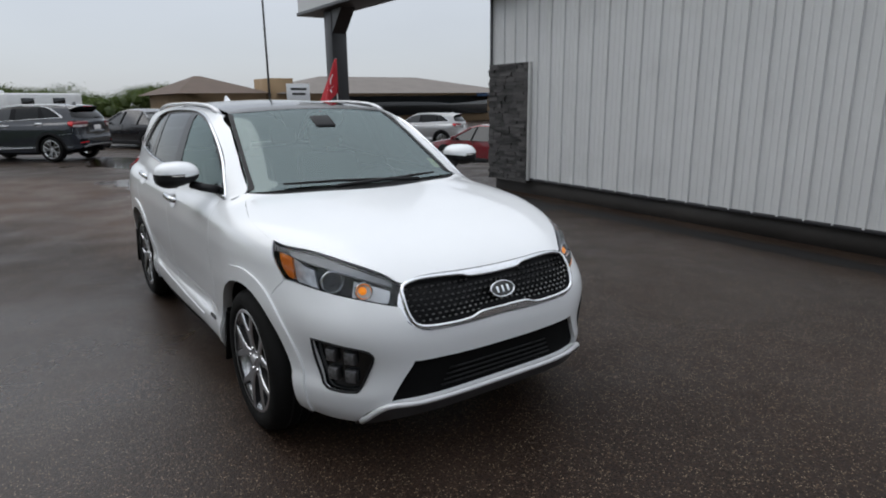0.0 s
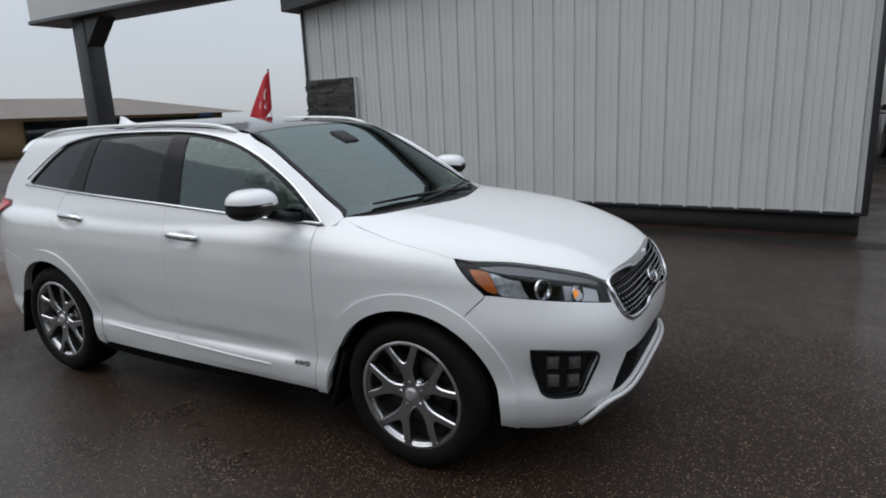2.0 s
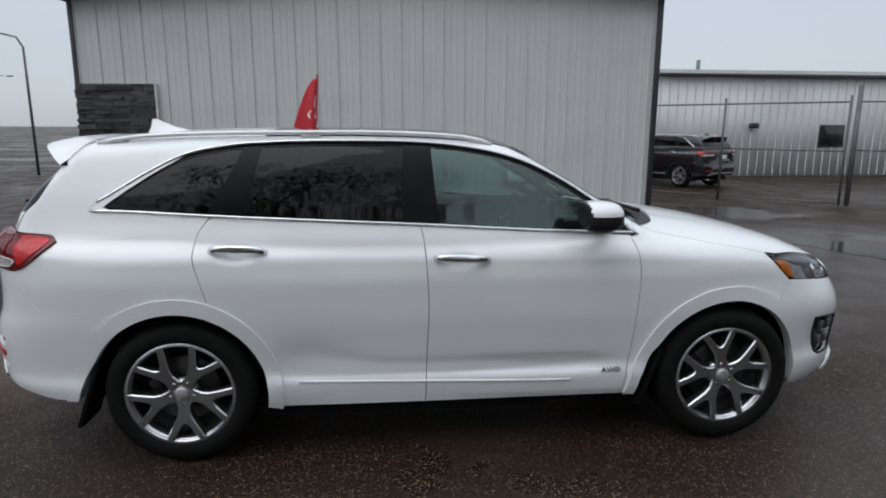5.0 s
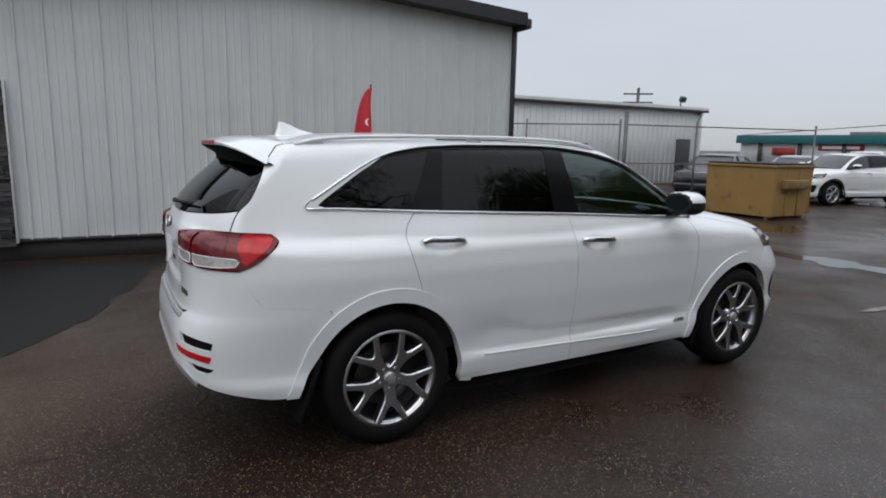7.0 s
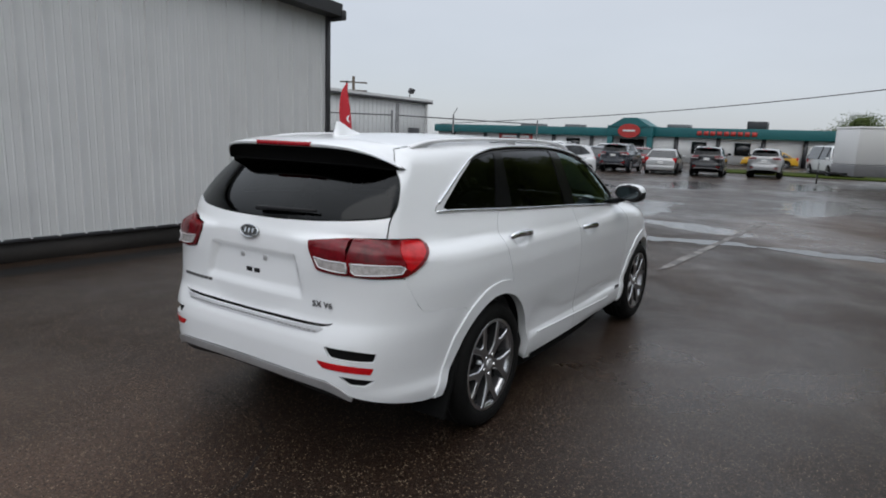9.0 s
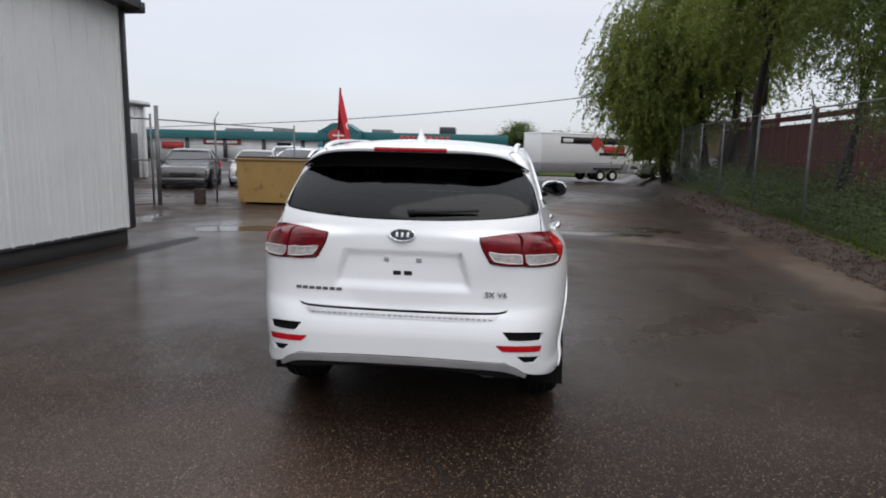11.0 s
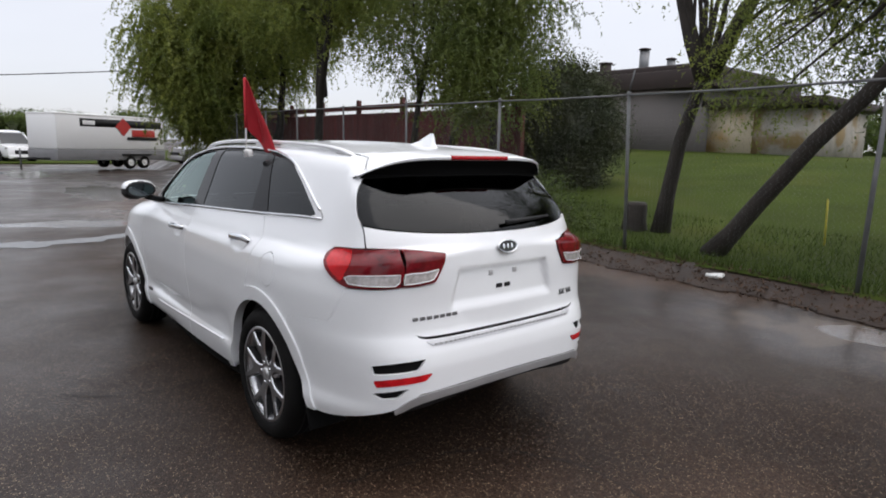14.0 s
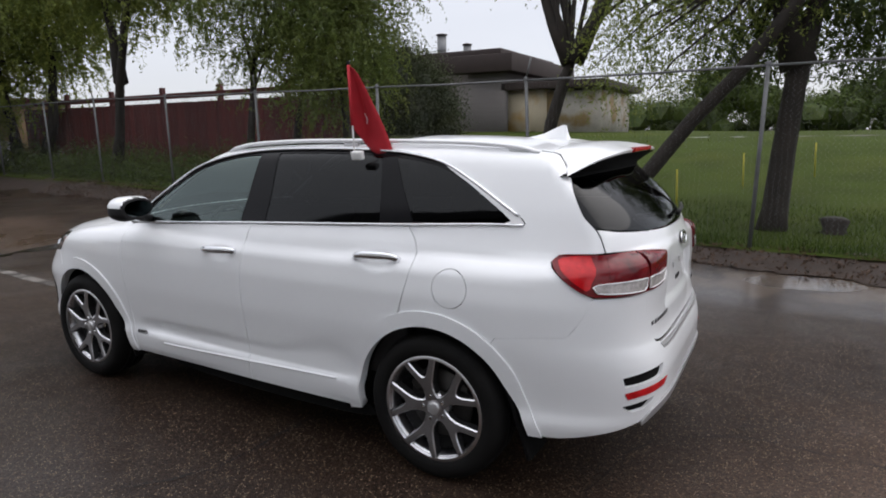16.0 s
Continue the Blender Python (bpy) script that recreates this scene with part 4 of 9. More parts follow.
for left in SIDES:
    part("front_door", panel("side", front_door, off=dimples, grid=0.017, mirrored=left), "paint", suv)
    part("rear_door", panel("side", rear_door, off=dimples, grid=0.017, mirrored=left), "paint", suv)
    part("front_fender", panel("side", fender, mirrored=left), "paint", suv)
    part("pillar_lining", panel("side", quarter, off=-0.018, gap=0.008, grid=0.06, flange=0, mirrored=left), "cabin", suv)
    fuel = [np.array(arc(-1.497, 0.972, 0.088, 0, 345, 23))]
    part("rear_quarter_panel", panel("side", quarter, fuel if left else [], mirrored=left), "paint", suv)
    if left:
        part("fuel_flap", panel("side", arc(-1.497, 0.972, 0.088, 0, 345, 23), mirrored=True), "paint", suv)
    for x0, a0, a1, foot in ((AF, -11, 150, 0.498), (AR, -10, 150, 0.490)):
        band = loop(arc(x0, HUB, 0.422, a0, a1, 34), [arc(x0, HUB, 0.422, a1, a1, 1)[0], (x0 - foot + 0.055, 0.46), (x0 - foot + 0.008, 0.345 if x0 < 0 else 0.285)],
                    [(x0 - foot, 0.345 if x0 < 0 else 0.285), (x0 - foot - 0.05, 0.345 if x0 < 0 else 0.285)], [(x0 - foot - 0.05, 0.345 if x0 < 0 else 0.285), (x0 - foot + 0.0, 0.46), arc(x0, HUB, 0.495, a1, a1, 1)[0]], arc(x0, HUB, 0.495, a1, a0, 34),
                    [arc(x0, HUB, 0.495, a0, a0, 1)[0], arc(x0, HUB, 0.422, a0, a0, 1)[0]])
        part("wheel_arch_trim", panel("side", band, off=0.009, gap=0.0, grid=0.022, flange=0.05, mirrored=left), "paint", suv)

# bonnet, roof, screens
nose_top = [(1.60, -0.797), (1.69, -0.77), (1.82, -0.70), (1.98, -0.608), (2.12, -0.50), (2.165, -0.462), (2.166, -0.37), (2.185, -0.17), (2.19, 0.0)]
flip = lambda line: [(p[0], -p[1]) for p in line[::-1]]
rear_edge = [(1.225, 0.0), (1.21, -0.15), (1.10, -0.5), (0.985, -0.665), (0.955, -0.70)]
hood_rim = [(p[0], p[1] - 0.006) for p in hood_xy]
hood = loop(flip(rear_edge) + rear_edge[1:], hood_rim, nose_top + flip(nose_top)[1:], flip(hood_rim))
part("bonnet", panel("top", hood, off=0.0012, gap=0.001, grid=0.035), "paint", suv)
roof_line = list(zip(roof_x, roof_y))
glass_end = -0.98
roof_glass = loop([(0.27, 0.0), (0.262, -0.3), (0.24, -0.555)], [(0.24, -0.555), (-0.3, -0.565), (glass_end, -0.56)], [(glass_end, -0.56), (glass_end, 0.56)],
                  [(glass_end, 0.56), (-0.3, 0.565), (0.24, 0.555)], [(0.24, 0.555), (0.262, 0.3), (0.27, 0.0)])
part("roof_glass", panel("top", roof_glass, off=-0.002, grid=0.05), "gloss_black", suv, "glossy black panoramic roof glass")
tail_end = -1.84
roof_back = loop([(glass_end, 0.56), (glass_end, -0.56)], [(glass_end, -0.578), (-1.3, -0.57), (-1.6, -0.557), (tail_end, -0.543)], [(tail_end, -0.543), (tail_end - 0.010, 0), (tail_end, 0.543)],
                 [(tail_end, 0.543), (-1.6, 0.557), (-1.3, 0.57), (glass_end, 0.578)])
part("roof_panel", panel("top", roof_back, grid=0.05), "paint", suv)
screen_side = [(0.24, -0.562), (0.40, -0.590), (0.60, -0.622), (0.845, -0.664), (0.945, -0.695)]
screen = loop([(0.262, 0.0), (0.255, -0.3), (0.24, -0.562)], screen_side, [(0.945, -0.695), (1.03, -0.45), (1.075, -0.2), (1.085, 0.0)], [(1.085, 0.0), (1.075, 0.2), (1.03, 0.45), (0.945, 0.695)],
              flip(screen_side), [(0.24, 0.562), (0.255, 0.3), (0.262, 0.0)])
screen_bm = bmesh.new()
pane_rows = []
for i in range(21):
    t = i / 20
    edge_x, edge_y = np.interp(t, np.linspace(0, 1, 5), [p[0] for p in screen_side]), np.interp(t, np.linspace(0, 1, 5), [p[1] for p in screen_side])
    bulge = 0.022 + 0.118 * t
    pane_rows.append([screen_bm.verts.new(p) for p in lift("top", [(edge_x + bulge * (1 - (k / 16) ** 2) , -edge_y * k / 16) for k in range(-16, 17)], -0.004)[0]])
for a, b in zip(pane_rows, pane_rows[1:]):
    for k in range(32):
        screen_bm.faces.new((a[k], b[k], b[k + 1], a[k + 1]))
bmesh.ops.recalc_face_normals(screen_bm, faces=screen_bm.faces[:])
part("windscreen", screen_bm, "screen_glass", suv, "green-tinted windscreen glass").visible_shadow = False
band = loop(screen_side, [(0.945, -0.695), (0.935, -0.66)], [(0.92, -0.645), (0.82, -0.632), (0.60, -0.596), (0.41, -0.565), (0.27, -0.535)], [(0.27, -0.535), (0.24, -0.562)])
for left in SIDES:
    part("windscreen_surround", panel("top", [(p[0], p[1]) for p in band], off=-0.0005, gap=0.001, grid=0.03, mirrored=left), "black", suv)
cowl = loop([(1.045, -0.45), (1.09, -0.2), (1.10, 0.0), (1.09, 0.2), (1.045, 0.45), (0.95, 0.69)], [(0.955, 0.70), (0.985, 0.66), (1.10, 0.495), (1.205, 0.15), (1.22, 0.0), (1.205, -0.15), (1.10, -0.495), (0.985, -0.66), (0.955, -0.70)],
            [(0.95, -0.69), (1.045, -0.45)])
part("cowl", panel("top", cowl, off=-0.012, gap=0.0, grid=0.03), "black", suv, "matt black plastic cowl below the windscreen")

# nose: bumper, grille, lamps
def both(kind, half):
    """Outline round the nose or tail from points (x, y, z) of its right half, middle to middle, and their mirror image."""
    a = around(kind, half)
    return np.array(smooth(a + [(-p[0], p[1]) for p in a[::-1]], 0.015))


def corner_loop(kind, *lines):
    return loop(*[around(kind, l) for l in lines], gap=0.015)


bumper_edge = [[(2.311, 0.0, 0.690), (2.311, -0.15, 0.686), (2.29, -0.40, 0.692)], [(2.285, -0.43, 0.70), (2.262, -0.485, 0.735), (2.22, -0.505, 0.80)],
               [(2.22, -0.512, 0.800), (2.113, -0.625, 0.824), (1.931, -0.745, 0.849), (1.80, -0.80, 0.864), (1.745, -0.821, 0.866)],
               on_side([(1.745, 0.855), (1.69, 0.799), (1.645, 0.741)]),
               on_side([(1.65, 0.70), (1.725, 0.615), (1.785, 0.50), (1.815, 0.36), (1.812, 0.275)]),
               [on_side([(1.815, 0.265)])[0], (1.93, -0.75, 0.255), (2.06, -0.65, 0.258)], [(2.06, -0.65, 0.258), (2.20, -0.59, 0.362)], [(2.215, -0.57, 0.366), (2.28, -0.25, 0.366), (2.285, 0.0, 0.366)]]
half = [around("nose", l) for l in bumper_edge]
other = [[(-p[0], p[1]) for p in l[::-1]] for l in half[::-1]]
fog = corner_loop("nose", [(1.943, -0.795, 0.642), (2.06, -0.735, 0.632), (2.172, -0.659, 0.619)], [(2.185, -0.64, 0.612), (2.198, -0.627, 0.585), (2.17, -0.65, 0.50), (2.145, -0.67, 0.44)],
                  [(2.133, -0.68, 0.426), (2.07, -0.72, 0.420), (2.01, -0.757, 0.424)], [(1.985, -0.765, 0.44), (1.955, -0.785, 0.55)])
fog_l = np.array([(-p[0], p[1]) for p in fog[::-1]])
intake = both("nose", [(2.30, 0.0, 0.552), (2.308, -0.15, 0.553), (2.285, -0.44, 0.560), (2.275, -0.475, 0.545), (2.225, -0.558, 0.385), (2.24, -0.50, 0.377), (2.28, -0.13, 0.377), (2.285, 0.0, 0.377)])
front_bumper = loop(*(half + other), gap=0.015)


def crease(U):
    """Scooped bumper corners round the lamp openings."""
    a, z = np.abs(U[:, 0]), U[:, 1]
    return -0.018 * np.exp(-((a - 0.68) / 0.17) ** 2 - ((z - 0.53) / 0.09) ** 2)


part("front_bumper", panel("nose", front_bumper, [fog, fog_l, intake], off=crease, grid=0.022, flange=0.02), "paint", suv)
part("lower_intake", panel("nose", inset(intake, -0.006), off=-0.024, gap=0, grid=0.04, flange=0.03), "liner", suv, "black mesh lower intake")
for z in (0.41, 0.435, 0.46, 0.485):
    w = 0.30 - (z - 0.40) * 0.5
    part("intake_slat", tube(line_on("nose", [(-w, z), (-w / 2, z), (0, z), (w / 2, z), (w, z)], -0.018, 0.06), 0.004, 6), "black", suv)
lip = corner_loop("nose", [(2.06, -0.655, 0.256), (2.20, -0.592, 0.358), (2.28, -0.25, 0.362), (2.285, 0.0, 0.362), (2.28, 0.25, 0.362), (2.20, 0.592, 0.358), (2.06, 0.655, 0.256)],
                  [(2.06, 0.65, 0.250), (2.20, 0.50, 0.292), (2.24, 0.25, 0.298), (2.245, 0.0, 0.298), (2.24, -0.25, 0.298), (2.20, -0.50, 0.292), (2.06, -0.65, 0.250)])
part("front_skid_plate", panel("nose", lip, off=0.006, gap=0, grid=0.02, flange=0.03), "pocket", suv, "dark grey skid plate under the nose")
part("front_lip_trim", tube(lift("nose", smooth(around("nose", [(2.10, -0.64, 0.285), (2.205, -0.575, 0.368), (2.245, -0.45, 0.371), (2.28, -0.2, 0.371), (2.285, 0.0, 0.371), (2.28, 0.2, 0.371), (2.245, 0.45, 0.371), (2.205, 0.575, 0.368), (2.10, 0.64, 0.285)]), 0.03), 0.012)[0], 0.0135, 8, flat=1.0), "bright_satin", suv, "bright silver lip under the intake")
for left in SIDES:
    bezel = part("fog_lamp", panel("nose", inset(fog, -0.004), off=-0.035, gap=0, grid=0.03, flange=0.0, mirrored=left), "gloss_black", suv, "black fog lamp pocket with four small lamps")
    part("fog_lamp_rim", tube([(p[0], -p[1] if left else p[1], p[2]) for p in lift("nose", fog, -0.006)[0]], 0.006, 6, closed=True), "black", bezel)
    for a, z in ((-0.735, 0.575), (-0.655, 0.570), (-0.73, 0.49), (-0.655, 0.487)):
        p, n = lift("nose", [(a, z)], -0.018)
        q, n = Vector(p[0]), Vector(n[0])
        if left:
            q.y, n.y = -q.y, -n.y
        turn = Matrix.Translation(q) @ n.to_track_quat("X", "Z").to_matrix().to_4x4()
        lamp = part("lamp_cell", boxed(-0.02, 0.008, -0.027, 0.027, -0.029, 0.029, 0.006), "pocket", bezel, m=turn)
        part("cell_lens", boxed(0.008, 0.0115, -0.020, 0.020, -0.022, 0.022, 0.0015), "cell_glass", bezel, m=turn)

grille_half = [(2.195, 0.0, 0.868), (2.195, -0.13, 0.872), (2.185, -0.19, 0.884), (2.168, -0.37, 0.890), (2.162, -0.455, 0.872), (2.20, -0.475, 0.83), (2.25, -0.472, 0.755), (2.278, -0.435, 0.715),
               (2.30, -0.30, 0.704), (2.305, -0.19, 0.706), (2.305, -0.13, 0.722), (2.305, 0.0, 0.724)]
grille = both("nose", grille_half)
part("grille_backing", panel("nose", inset(grille, -0.004), off=-0.030, gap=0, grid=0.05, flange=0.0), "black", suv)
part("grille_surround", tube(lift("nose", grille, 0.0)[0], 0.0095, 8, closed=True), "chrome", suv, "chrome frame round the grille")
infill = corner_loop("nose", [(2.164, -0.465, 0.884), (2.166, -0.37, 0.903), (2.185, -0.17, 0.897), (2.19, 0, 0.895), (2.185, 0.17, 0.897), (2.166, 0.37, 0.903), (2.164, 0.465, 0.884), (2.215, 0.512, 0.80), (2.262, 0.485, 0.735), (2.29, 0.41, 0.696), (2.311, 0.15, 0.690), (2.311, 0, 0.694),
                              (2.311, -0.15, 0.690), (2.29, -0.41, 0.696), (2.262, -0.485, 0.735), (2.215, -0.512, 0.80)])
part("grille_frame", panel("nose", infill, [grille], off=-0.004, gap=0.001, grid=0.02, flange=0.02), "chrome", suv, "satin silver inner frame of the grille")
studs = bmesh.new()
webs = bmesh.new()
for row in range(9):
    for col in range(-18, 19):
        u = np.array([[(col + 0.5 * (row % 2)) * 0.0275, 0.712 + row * 0.0215]])
        if inside(grille, u)[0] and near_line(grille, u)[0] > 0.012:
            p, n = lift("nose", u, -0.012)
            tilt = Matrix.Translation(p[0]) @ Vector(n[0]).to_track_quat("X", "Z").to_matrix().to_4x4()
            pts = [(0.010, 0, 0.0), (0, 0.0095, 0.0), (0, 0, 0.0058), (0, -0.0095, 0.0), (0, 0, -0.0058)]
            vs = [studs.verts.new(tilt @ Vector(q)) for q in pts]
            for i in range(4):
                studs.faces.new((vs[0], vs[1 + i], vs[1 + (i + 1) % 4]))
            pts = [(-0.004, 0.0138, 0), (-0.004, 0, 0.0108), (-0.004, -0.0138, 0), (-0.004, 0, -0.0108), (-0.016, 0.0095, 0), (-0.016, 0, 0.006), (-0.016, -0.0095, 0), (-0.016, 0, -0.006)]
            vs = [webs.verts.new(tilt @ Vector(q)) for q in pts]
            for i in range(4):
                webs.faces.new((vs[i], vs[(i + 1) % 4], vs[4 + (i + 1) % 4], vs[4 + i]))
part("grille_studs", studs, "stud", suv, "dark grey metallic studs of the grille", smooth=False)
part("grille_mesh", webs, "gloss_black", suv, smooth=False)


def emblem(kind, u, w, h, rear):
    p, n = lift(kind, [u], 0.006)
    m = Matrix.Translation(p[0]) @ Vector(n[0]).to_track_quat("X", "Z").to_matrix().to_4x4()
    bm = bmesh.new()
    bmesh.ops.create_cone(bm, cap_ends=True, segments=32, radius1=1, radius2=0.94, depth=0.008, matrix=Matrix.Diagonal((1, w, h, 1)) @ Matrix.Rotation(radians(90), 4, "Y"))
    badge = part("badge", bm, "gloss_black", suv, "oval badge with a chrome rim", smooth=False, m=m)
    part("badge_rim", tube([(0.005, w * math.cos(k * math.pi / 16), h * math.sin(k * math.pi / 16)) for k in range(32)], 0.0042, 6, closed=True), "chrome", badge)
    for k in (-1, 0, 1):
        part("badge_bar", boxed(0.004, 0.008, k * w * 0.44 - w * 0.09, k * w * 0.44 + w * 0.09, -h * 0.42, h * 0.42, 0.001), "chrome", badge)


emblem("nose", (0.0, 0.795), 0.066, 0.036, False)
emblem("rear", (0.0, 1.134), 0.064, 0.031, True)

head_outline = corner_loop("nose", [(1.605, -0.80, 1.010), (1.645, -0.79, 0.998), (1.69, -0.77, 0.993), (1.82, -0.70, 0.986), (1.98, -0.608, 0.952), (2.12, -0.50, 0.902), (2.163, -0.474, 0.880)],
                           [(2.166, -0.474, 0.876), (2.19, -0.495, 0.84), (2.212, -0.516, 0.803)], [(2.21, -0.52, 0.803), (2.113, -0.625, 0.828), (1.931, -0.745, 0.853), (1.80, -0.80, 0.868), (1.75, -0.818, 0.872)],
                           [(1.745, -0.82, 0.874), (1.69, -0.822, 0.920), (1.645, -0.815, 0.967)])
amber_zone = corner_loop("nose", [(1.672, -0.806, 0.976), (1.70, -0.795, 0.974), (1.745, -0.782, 0.966)], [(1.750, -0.782, 0.962), (1.775, -0.79, 0.92), (1.797, -0.795, 0.880)], [(1.795, -0.796, 0.874), (1.759, -0.809, 0.882), (1.714, -0.817, 0.921)])
clear_zone = corner_loop("nose", [(1.754, -0.779, 0.966), (1.79, -0.772, 0.955), (1.835, -0.765, 0.934), (1.88, -0.74, 0.924)], [(1.885, -0.742, 0.918), (1.905, -0.748, 0.88), (1.925, -0.745, 0.853)], [(1.921, -0.747, 0.849), (1.841, -0.781, 0.862), (1.804, -0.793, 0.873)])
strip_zone = corner_loop("nose", [(1.70, -0.765, 0.985), (1.80, -0.70, 0.982), (1.917, -0.642, 0.962), (2.05, -0.56, 0.925), (2.140, -0.495, 0.889)], [(2.148, -0.497, 0.878), (2.05, -0.58, 0.906), (1.921, -0.70, 0.940), (1.824, -0.754, 0.956), (1.73, -0.775, 0.974)])
lamp_box = corner_loop("nose", [(2.045, -0.632, 0.898), (2.10, -0.57, 0.888), (2.155, -0.510, 0.868)], [(2.158, -0.512, 0.862), (2.178, -0.535, 0.822)], [(2.176, -0.54, 0.818), (2.12, -0.60, 0.826), (2.066, -0.655, 0.836)], [(2.063, -0.656, 0.842), (2.045, -0.635, 0.893)])


def facing(kind, u, off, left):
    p, n = lift(kind, [u], off)
    q, n = Vector(p[0]), Vector(n[0])
    if left:
        q.y, n.y = -q.y, -n.y
    return q, n


for left in SIDES:
    lamp = part("headlight", panel("nose", inset(head_outline, -0.002), off=-0.05, gap=0.001, grid=0.03, flange=-0.046, mirrored=left), "liner", suv, "headlight unit with dark housing and clear cover")
    part("headlight_cover", panel("nose", head_outline, off=-0.001, gap=0.001, grid=0.025, flange=0.004, mirrored=left), "lens", lamp, "clear lens cover").visible_shadow = False
    part("side_marker", panel("nose", amber_zone, off=-0.012, gap=0, grid=0.02, flange=0.02, mirrored=left), "amber", lamp, "amber side marker")
    part("lamp_chamber", panel("nose", lamp_box, off=-0.036, gap=0, grid=0.02, flange=0.012, mirrored=left), "satin", lamp, "silver turn signal chamber")
    part("reflector", panel("nose", clear_zone, off=-0.022, gap=0, grid=0.012, flange=0.01, mirrored=left), "facet_silver", lamp, "faceted silver reflector")
    part("light_strip", panel("nose", strip_zone, off=-0.012, gap=0, grid=0.02, flange=0.01, mirrored=left), "strip_grey", lamp, "frosted grey light strip")
    for (x, y, z), r, glow in (((1.967, -0.702, 0.886), 0.041, False), ((2.091, -0.612, 0.862), 0.033, True)):
        u = around("nose", [(x, y, z)])[0]
        q, n = facing("nose", u, -0.030, left)
        ahead = (n + Vector((1.6, 0, 0))).normalized()
        m = Matrix.Translation(q) @ ahead.to_track_quat("Y", "Z").to_matrix().to_4x4()
        bowl = part("lamp_bowl", lathe([(r * 0.70, -0.02), (r * 0.98, 0.012), (r * 1.16, 0.016), (r * 1.20, 0.004)], 28), "chrome", lamp, m=m)
        if glow:
            part("turn_bulb", lathe([(0.001, 0.014), (0.009, 0.010), (0.016, 0.0), (0.018, -0.014)], 20), "lit_amber", lamp, "lit orange turn signal", m=m)
        else:
            part("projector_lens", lathe([(0.001, 0.014), (r * 0.45, 0.010), (r * 0.8, -0.002), (r * 0.86, -0.012)], 24), "gloss_black", lamp, m=m)

# tail: tailgate, lamps, bumper
tail_inner = [(-0.629, 0.990), (-0.55, 0.990), (-0.462, 1.000)], [(-0.45, 1.005), (-0.405, 1.085), (-0.394, 1.128)], [(-0.394, 1.134), (-0.5, 1.146), (-0.60, 1.152), (-0.722, 1.156)]
gate_edge = [(q[1], q[2]) for q in on_side([(-2.141, 1.158), (-2.128, 1.19), (-2.113, 1.225), (-2.095, 1.250)])]
gate_half = [[(0.0, 0.745), (-0.35, 0.748), (-0.50, 0.752)], [(-0.51, 0.753), (-0.555, 0.765), (-0.578, 0.80), (-0.605, 0.87), (-0.622, 0.968)], *tail_inner,
             gate_edge[:-1], [gate_edge[-1], (-0.62, 1.236), (-0.45, 1.222), (-0.2, 1.212), (0.0, 1.210)]]
gate = loop(*(gate_half + [[(-p[0], p[1]) for p in l[::-1]] for l in gate_half[::-1]]))


def plate_recess(U):
    y, z = np.abs(U[:, 0]), U[:, 1]
    w = 0.305 + (1.045 - z) * 0.30
    inside_w = step(w - y, -0.012, 0.03)
    inside_h = step(1.050 - z, -0.002, 0.014) * step(z - 0.85, -0.01, 0.05)
    return -0.030 * inside_w * inside_h * (0.55 + 0.45 * step(z, 0.86, 1.04))


part("tailgate", panel("rear", gate, off=plate_recess, grid=0.016), "paint", suv, "white tailgate with an empty number plate recess")
pane_edge = on_side(tail_seam[3:8])
pane_low = [(-2.115, -0.697, 1.255), (-2.15, -0.668, 1.247), (-2.20, -0.585, 1.237), (-2.25, -0.48, 1.226), (-2.295, -0.317, 1.219), (-2.312, -0.15, 1.214), (-2.315, 0.0, 1.212)]
pane_top = [(-2.02, 0.0, 1.520), (-2.01, -0.25, 1.517), (-1.985, -0.45, 1.505), (-1.955, -0.60, 1.482), (-1.948, -0.640, 1.470)]
pane_half = [around("tail", pane_top), around("tail", pane_edge), around("tail", pane_low)]
pane = loop(*(pane_half + [[(-p[0], p[1]) for p in l[::-1]] for l in pane_half[::-1]]), gap=0.012)
part("rear_window", panel("tail", pane, off=-0.003, gap=0.001, grid=0.035), "rear_glass", suv, "dark tinted rear window").visible_shadow = False
frit_low = [(-1.952, -0.640, 1.460), (-1.970, -0.60, 1.457), (-2.00, -0.53, 1.462), (-2.04, -0.36, 1.470), (-2.06, 0.0, 1.474)]
frit_half = [around("tail", frit_low[::-1]), around("tail", [(-1.952, -0.641, 1.460), (-1.957, -0.60, 1.483), (-1.987, -0.45, 1.506), (-2.01, -0.25, 1.518), (-2.02, 0.0, 1.521)])]
frit = loop(*(frit_half + [[(-p[0], p[1]) for p in l[::-1]] for l in frit_half[::-1]]), gap=0.015)
part("rear_window_border", panel("tail", frit, off=0.0005, gap=0.001, grid=0.035, flange=0.002), "liner", suv, "black border along the top of the rear window")
for left in SIDES:
    s = 1 if left else -1
    for y in (0.085,):
        part("plate_screw", boxed(-0.006, 0.004, -0.014, 0.014, -0.014, 0.014, 0.003, m=Matrix.Translation(lift("rear", [(s * y, 1.008)], plate_recess(np.array([(s * y, 1.008)])))[0][0])), "satin", suv)
    part("plate_slot", boxed(-0.004, 0.004, -0.021, 0.021, -0.011, 0.011, 0.003, m=Matrix.Translation(lift("rear", [(s * 0.029, 0.935)], plate_recess(np.array([(s * 0.029, 0.935)])))[0][0])), "black", suv)

